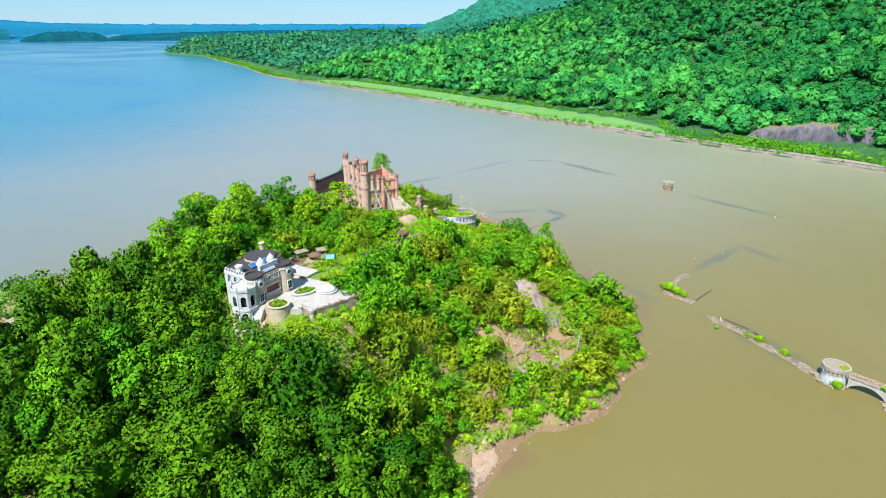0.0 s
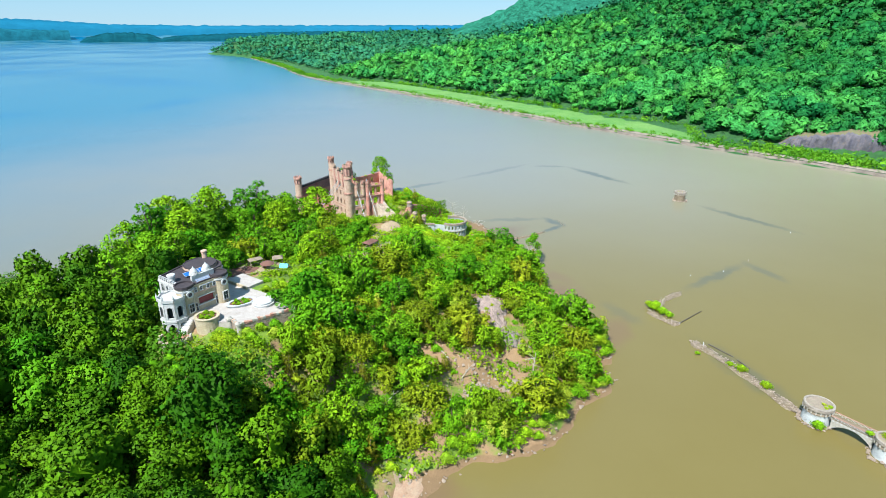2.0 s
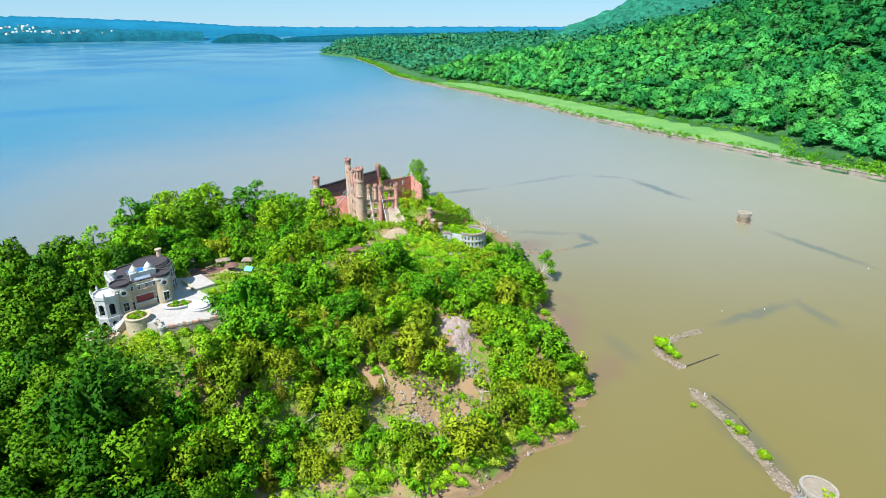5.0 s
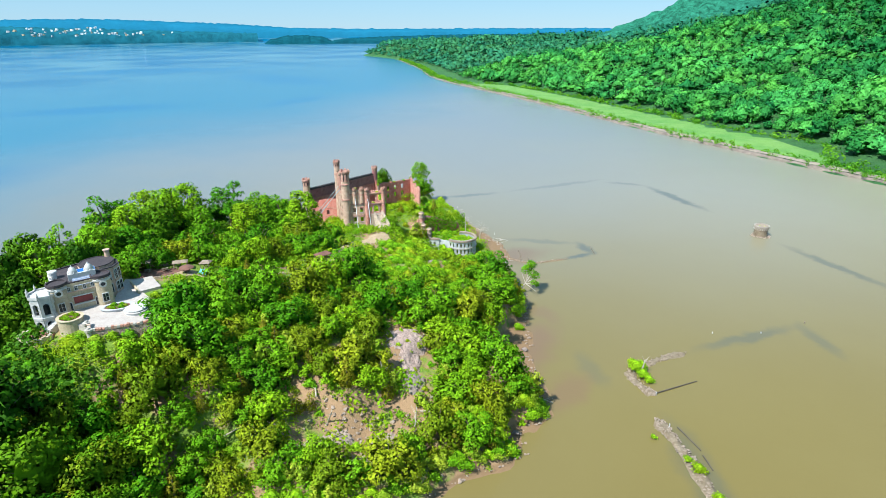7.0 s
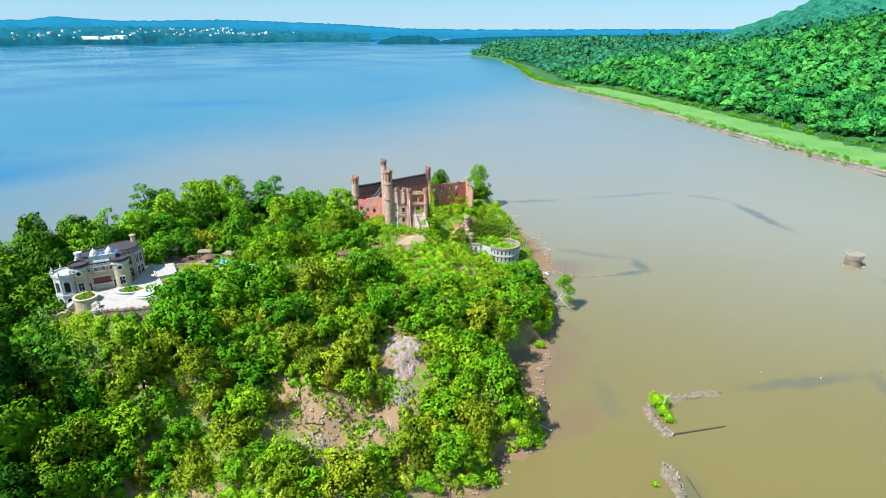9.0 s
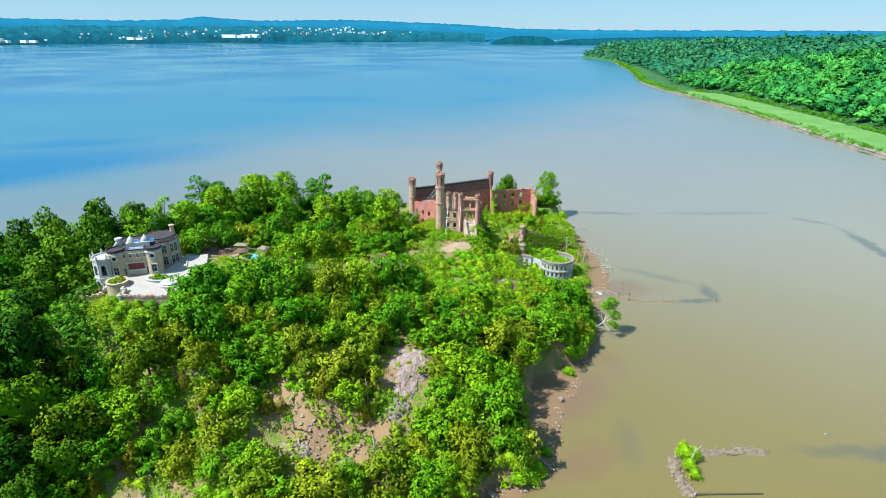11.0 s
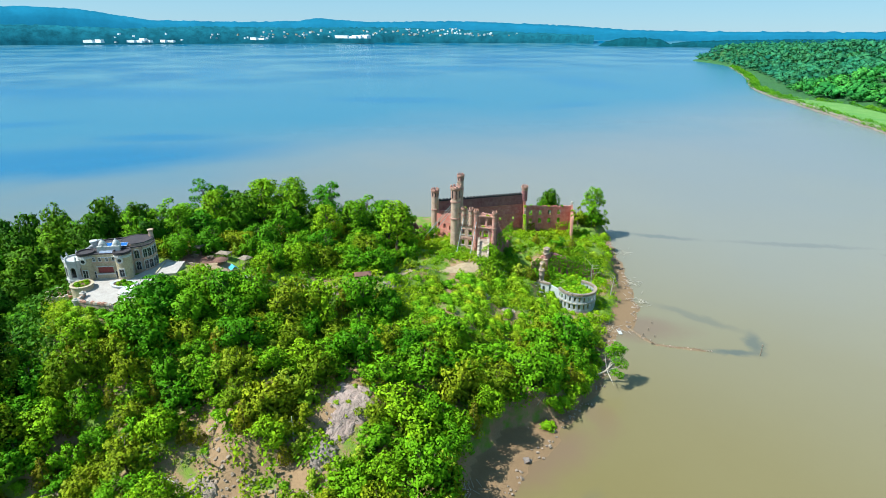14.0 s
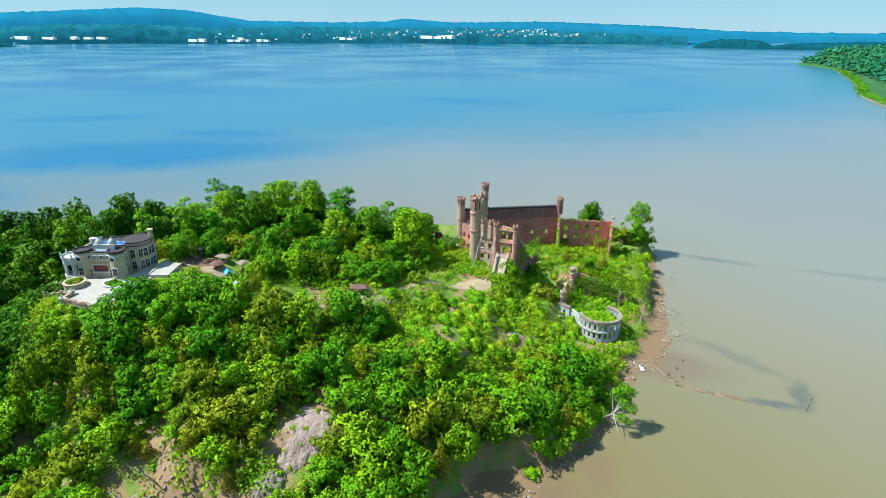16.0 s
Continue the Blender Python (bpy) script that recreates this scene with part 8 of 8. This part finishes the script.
def bank_bushes():
    rng = np.random.RandomState(61)
    q, n = along_bank()
    s = (q[:, 0] - 309) * -0.643 + (q[:, 1] - 388) * 0.765
    bit = [leaf_cloud(np.random.RandomState(k), [(0, 0, 0.5), (0.5, 0.2, 0.35), (-0.4, 0.4, 0.4)], [0.8, 0.6, 0.6], 30, 0.50) for k in range(4)]
    verts = []
    for k in range(len(q)):
        for d, chance, big in ((1.6, 1.0, 2.0), (3.0, 0.7, 1.9), (10.0, 1.3, 2.6), (13.5, 0.9, 2.4), (11 + 61 * marsh_share(s[k]), 1.2, 4.2), (8 + 61 * marsh_share(s[k]), 1.0, 3.0), (14.5, 1.3 if s[k] < 150 else 0.0, 3.0), (17.5, 0.9 if s[k] < 150 else 0.0, 5.2), (23, 1.3 if s[k] < 150 else 0.0, 3.8), (28, 1.2 if s[k] < 150 else 0.0, 3.8), (36, 1.0 if s[k] < 150 else 0.0, 3.2), (43, 1.0 if s[k] < 130 else 0.0, 3.0)):
            for _ in range(3):
                if rng.rand() > chance * (0.5 + 0.5 * math.sin(k * 0.37 + d)):
                    continue
                p = q[k] + n[k] * (d + rng.normal() * 0.8) + rng.uniform(-4, 4, 2)
                b, a, r = bit[rng.randint(4)], rng.uniform(0, 6.28), big * rng.uniform(0.5, 1.2)
                c, w = math.cos(a) * r, math.sin(a) * r
                verts.append(np.stack([b[:, 0] * c - b[:, 1] * w + p[0], b[:, 0] * w + b[:, 1] * c + p[1], b[:, 2] * r * 1.1 + 2.0], -1))
    ob = link("bank_bushes", cloud_mesh("bank_bushes", np.concatenate(verts)), LEAF_BANK)
    tagged(ob, "green bushes scattered along the railway bank and marsh edge", "bushes", kind="stuff")


bank_bushes()


def quarry_face():
    p0, p1 = np.array((258.0, 496.0)), np.array((356.0, 426.0))
    t = (p1 - p0) / np.linalg.norm(p1 - p0)
    n = np.array((-t[1], t[0]))
    prof = [(0, 1.5), (0.6, 5), (1.1, 9), (1.8, 12), (2.6, 14.5), (4.5, 16), (9, 17), (16, 17.4), (28, 15.0), (44, 8)]
    U = np.linspace(0, np.linalg.norm(p1 - p0), 150)
    rows = []
    for k, (d, z) in enumerate(prof):
        grow = 0.55 + 0.6 * ease(U, 0, 60)
        w = 1.8 * smooth_noise(U, U * 0 + k * 0.9, 11, 4) + 1.5 * smooth_noise(U, U * 0 + k * 1.4, 3.5, 6)
        c = p0 + U[:, None] * t + n * (d + w)[:, None]
        rows.append(np.concatenate([c, (1.5 + (z - 1.5) * grow * np.clip(U / 14, 0.1, 1) + 0.5 * w * (k > 2))[:, None]], 1))
    me = grid_mesh("quarry_face", np.stack(rows, 1).reshape(-1, 3), len(prof), len(U))
    cliff = surface("purple_grey_cliff", (0.085, 0.08, 0.105), (0.16, 0.14, 0.155), (0.24, 0.17, 0.10), 5.0, 1.2, bump=1.0)
    earth = surface("ochre_earth", (0.19, 0.125, 0.075), (0.13, 0.14, 0.055), (0.05, 0.15, 0.025), 5.0, 1.0)
    me.materials.append(cliff)
    me.materials.append(earth)
    idx = np.tile(np.array([0, 0, 0, 0, 0, 1, 1, 1, 1]), len(U) - 1)
    me.polygons.foreach_set("material_index", idx.astype("i"))
    ob = new("quarry_face", me)
    tagged(ob, "grey rock cutting with ochre earth on top above the railway", "cliff", kind="structure")


quarry_face()


def home(x, y, z, w, d, storey, turn_h, wall_mat, roof_mat, label):
    ob = thing("country_house", pose(x, y, z, 0, 0, turn_h), label, "house", "houses in the woods")
    part("wall", box(bmesh.new(), -w / 2, -d / 2, -4, w / 2, d / 2, storey), wall_mat, ob)
    bm = bmesh.new()
    e = [(-w / 2 - 0.6, -d / 2 - 0.6), (w / 2 + 0.6, -d / 2 - 0.6), (w / 2 + 0.6, d / 2 + 0.6), (-w / 2 - 0.6, d / 2 + 0.6)]
    lo = [bm.verts.new((*p, storey + 0.01)) for p in e]
    rd = [bm.verts.new((-w * 0.32, 0, storey + d * 0.36)), bm.verts.new((w * 0.32, 0, storey + d * 0.36))]
    bm.faces.new(lo[::-1])
    for f in ((lo[0], lo[1], rd[1], rd[0]), (lo[1], lo[2], rd[1]), (lo[2], lo[3], rd[0], rd[1]), (lo[3], lo[0], rd[0])):
        bm.faces.new(f)
    roof = part("roof", bm, roof_mat, ob)
    part("chimney", box(bmesh.new(), w * 0.18, -0.6, storey + 0.5, w * 0.18 + 1.1, 0.6, storey + d * 0.36 + 1.4), BRICK_RED, roof)
    for k in range(5):
        for zz in (0.9, 3.7) if storey > 5 else (0.9,):
            px = -w / 2 + w * (k + 0.5) / 5
            win = part("window", box(bmesh.new(), px - 0.65, -d / 2 - 0.08, zz, px + 0.65, -d / 2 - 0.004, zz + 1.6), WHITE, ob)
            part("pane", box(bmesh.new(), px - 0.5, -d / 2 - 0.12, zz + 0.12, px + 0.5, -d / 2 - 0.084, zz + 1.48), GLASS_AND_SLITS, win)


home(148, 1053, 68.0, 21, 11, 4.5, -5, STONE_GREY, STONE_GREY, "long pale house with a pale roof among the trees")
home(189, 990, 64.5, 13, 9, 5.5, 10, BRICK_RED, BAND_RED, "red-brown house half hidden in the woods")
home(376, 681, 56.0, 15, 10, 6.0, 25, STONE_GREY, ROOF_BLUE, "white house with a slate-blue roof on the wooded slope")


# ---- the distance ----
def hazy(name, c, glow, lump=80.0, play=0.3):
    # distance haze is put into the base colour and an even glow
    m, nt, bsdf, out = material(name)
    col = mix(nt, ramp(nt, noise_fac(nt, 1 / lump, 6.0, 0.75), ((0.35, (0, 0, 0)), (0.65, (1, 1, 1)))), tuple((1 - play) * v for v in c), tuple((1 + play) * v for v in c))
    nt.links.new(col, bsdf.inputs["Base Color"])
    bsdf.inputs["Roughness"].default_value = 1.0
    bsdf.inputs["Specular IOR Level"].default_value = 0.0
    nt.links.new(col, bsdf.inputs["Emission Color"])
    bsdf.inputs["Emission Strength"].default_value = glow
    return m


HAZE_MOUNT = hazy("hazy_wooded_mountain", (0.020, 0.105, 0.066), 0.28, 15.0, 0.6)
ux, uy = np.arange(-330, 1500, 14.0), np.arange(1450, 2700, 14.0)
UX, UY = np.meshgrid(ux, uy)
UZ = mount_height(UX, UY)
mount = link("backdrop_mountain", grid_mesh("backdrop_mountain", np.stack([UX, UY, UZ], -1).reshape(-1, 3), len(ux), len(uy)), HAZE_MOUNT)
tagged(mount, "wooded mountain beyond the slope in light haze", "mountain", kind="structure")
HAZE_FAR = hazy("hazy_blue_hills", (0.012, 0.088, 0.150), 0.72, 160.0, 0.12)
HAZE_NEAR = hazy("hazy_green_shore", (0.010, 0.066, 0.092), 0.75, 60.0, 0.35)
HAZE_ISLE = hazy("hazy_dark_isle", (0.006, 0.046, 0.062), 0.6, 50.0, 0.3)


def skyline(name, dist, ridge, foot, mat, label, rough_m, seed, deep=250):
    """Hills in a wide arc round the river: (bearing, degrees up) for crest and foot."""
    az = np.linspace(ridge[0][0], ridge[-1][0], 420)
    top = 93 + np.tan(np.radians(np.interp(az, *np.array(ridge).T))) * dist
    low = 93 + np.tan(np.radians(np.interp(az, *np.array(foot).T))) * dist
    top = top + rough_m * smooth_noise(az * 60, az * 0, 38, seed) + 0.5 * rough_m * smooth_noise(az * 60, az * 0, 9, seed + 1)
    rows = []
    for r, z in ((dist, low - 70), (dist + 0.02 * deep, low + 0.25 * (top - low)), (dist + 0.5 * deep, low + 0.7 * (top - low)), (dist + deep, top), (dist + 1.2 * deep, low - 10)):
        a = np.radians(az)
        f = r / dist
        rows.append(np.stack([120 + r * np.sin(a), 140 + r * np.cos(a), 93 + (z - 93) * f], -1))
    ob = link(name, grid_mesh(name, np.stack(rows, 1).reshape(-1, 3), len(rows), len(az)), mat, smooth=True)
    tagged(ob, label, "hills", kind="structure")


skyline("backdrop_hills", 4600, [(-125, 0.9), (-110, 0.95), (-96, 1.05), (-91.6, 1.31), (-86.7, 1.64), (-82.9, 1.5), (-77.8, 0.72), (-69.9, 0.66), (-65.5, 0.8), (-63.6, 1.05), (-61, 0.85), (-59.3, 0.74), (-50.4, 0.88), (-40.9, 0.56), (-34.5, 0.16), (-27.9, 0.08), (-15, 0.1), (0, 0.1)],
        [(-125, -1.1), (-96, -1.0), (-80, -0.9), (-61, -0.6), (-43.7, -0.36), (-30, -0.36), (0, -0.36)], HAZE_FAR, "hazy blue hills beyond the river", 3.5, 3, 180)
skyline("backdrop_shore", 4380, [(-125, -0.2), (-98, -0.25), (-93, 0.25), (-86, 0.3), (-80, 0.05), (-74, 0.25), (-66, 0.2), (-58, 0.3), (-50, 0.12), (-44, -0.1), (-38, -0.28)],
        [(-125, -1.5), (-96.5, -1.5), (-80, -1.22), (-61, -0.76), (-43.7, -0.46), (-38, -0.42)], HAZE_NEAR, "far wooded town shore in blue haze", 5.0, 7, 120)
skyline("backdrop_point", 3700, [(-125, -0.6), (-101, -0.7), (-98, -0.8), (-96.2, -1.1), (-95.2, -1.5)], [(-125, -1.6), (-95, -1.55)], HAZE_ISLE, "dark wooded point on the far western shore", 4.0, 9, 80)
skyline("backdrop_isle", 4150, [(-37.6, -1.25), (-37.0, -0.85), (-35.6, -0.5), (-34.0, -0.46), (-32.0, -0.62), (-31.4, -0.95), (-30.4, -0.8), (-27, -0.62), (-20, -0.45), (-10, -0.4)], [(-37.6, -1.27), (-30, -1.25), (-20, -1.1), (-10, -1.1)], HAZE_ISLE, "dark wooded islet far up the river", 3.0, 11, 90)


PAINT = surface("bright_white_paint", (0.78, 0.78, 0.77), (0.82, 0.82, 0.81), (0.70, 0.69, 0.67), 20.0, 3.0)


def far_town():
    """Pale waterside sheds and houses of the town across the river."""
    rng = np.random.RandomState(23)
    for az, el, w, h, n in ((-82.6, -1.0, 70, 20, 2), (-79.5, -0.98, 60, 16, 3), (-78.6, -0.86, 40, 32, 1), (-77.0, -0.98, 50, 14, 2), (-69.5, -0.78, 60, 14, 2), (-61.6, -0.62, 90, 20, 3), (-60.2, -0.62, 70, 26, 2), (-95.0, -0.8, 160, 16, 3), (-91.5, -0.8, 90, 14, 3)):
        for k in range(n):
            a = radians(az + 0.75 * k * w / 70)
            r = 4330
            ob = part("waterside_shed", box(bmesh.new(), -w * 0.6, -10, -6, w * 0.6, 10, h * rng.uniform(0.35, 0.75)), PAINT)
            ob.matrix_basis = pose(120 + r * math.sin(a), 140 + r * math.cos(a), 93 + math.tan(radians(el)) * r, 0, 0, rng.uniform(8, 30))
            tagged(ob, "long white waterside building on the far shore", "building", "far waterside buildings")
    for k in range(130):
        az = rng.choice([rng.normal(-54, 3.2), rng.normal(-66, 4), rng.uniform(-97, -44), rng.normal(-50, 1.5)])
        a, r = radians(az), 4300
        foot = np.interp(az, (-97, -80, -61, -43), (-1.3, -1.1, -0.62, -0.36))
        el = foot + rng.uniform(0.05, 0.75) * (0.9 if az < -50 else 0.4)
        w, h = rng.uniform(6, 17), rng.uniform(4, 9)
        r = 4370 - 6
        bm = box(bmesh.new(), -w / 2, -5, -3, w / 2, 5, h)
        ob = part("town_house", bm, (PAINT, PAINT, LIMEWASH, CREAM)[rng.randint(4)])
        ob.matrix_basis = pose(120 + r * math.sin(a), 140 + r * math.cos(a), 93 + math.tan(radians(el)) * r, 0, 0, rng.uniform(8, 30))
        tagged(ob, "small pale town building on the far hillside", "building", "far town buildings")


far_town()
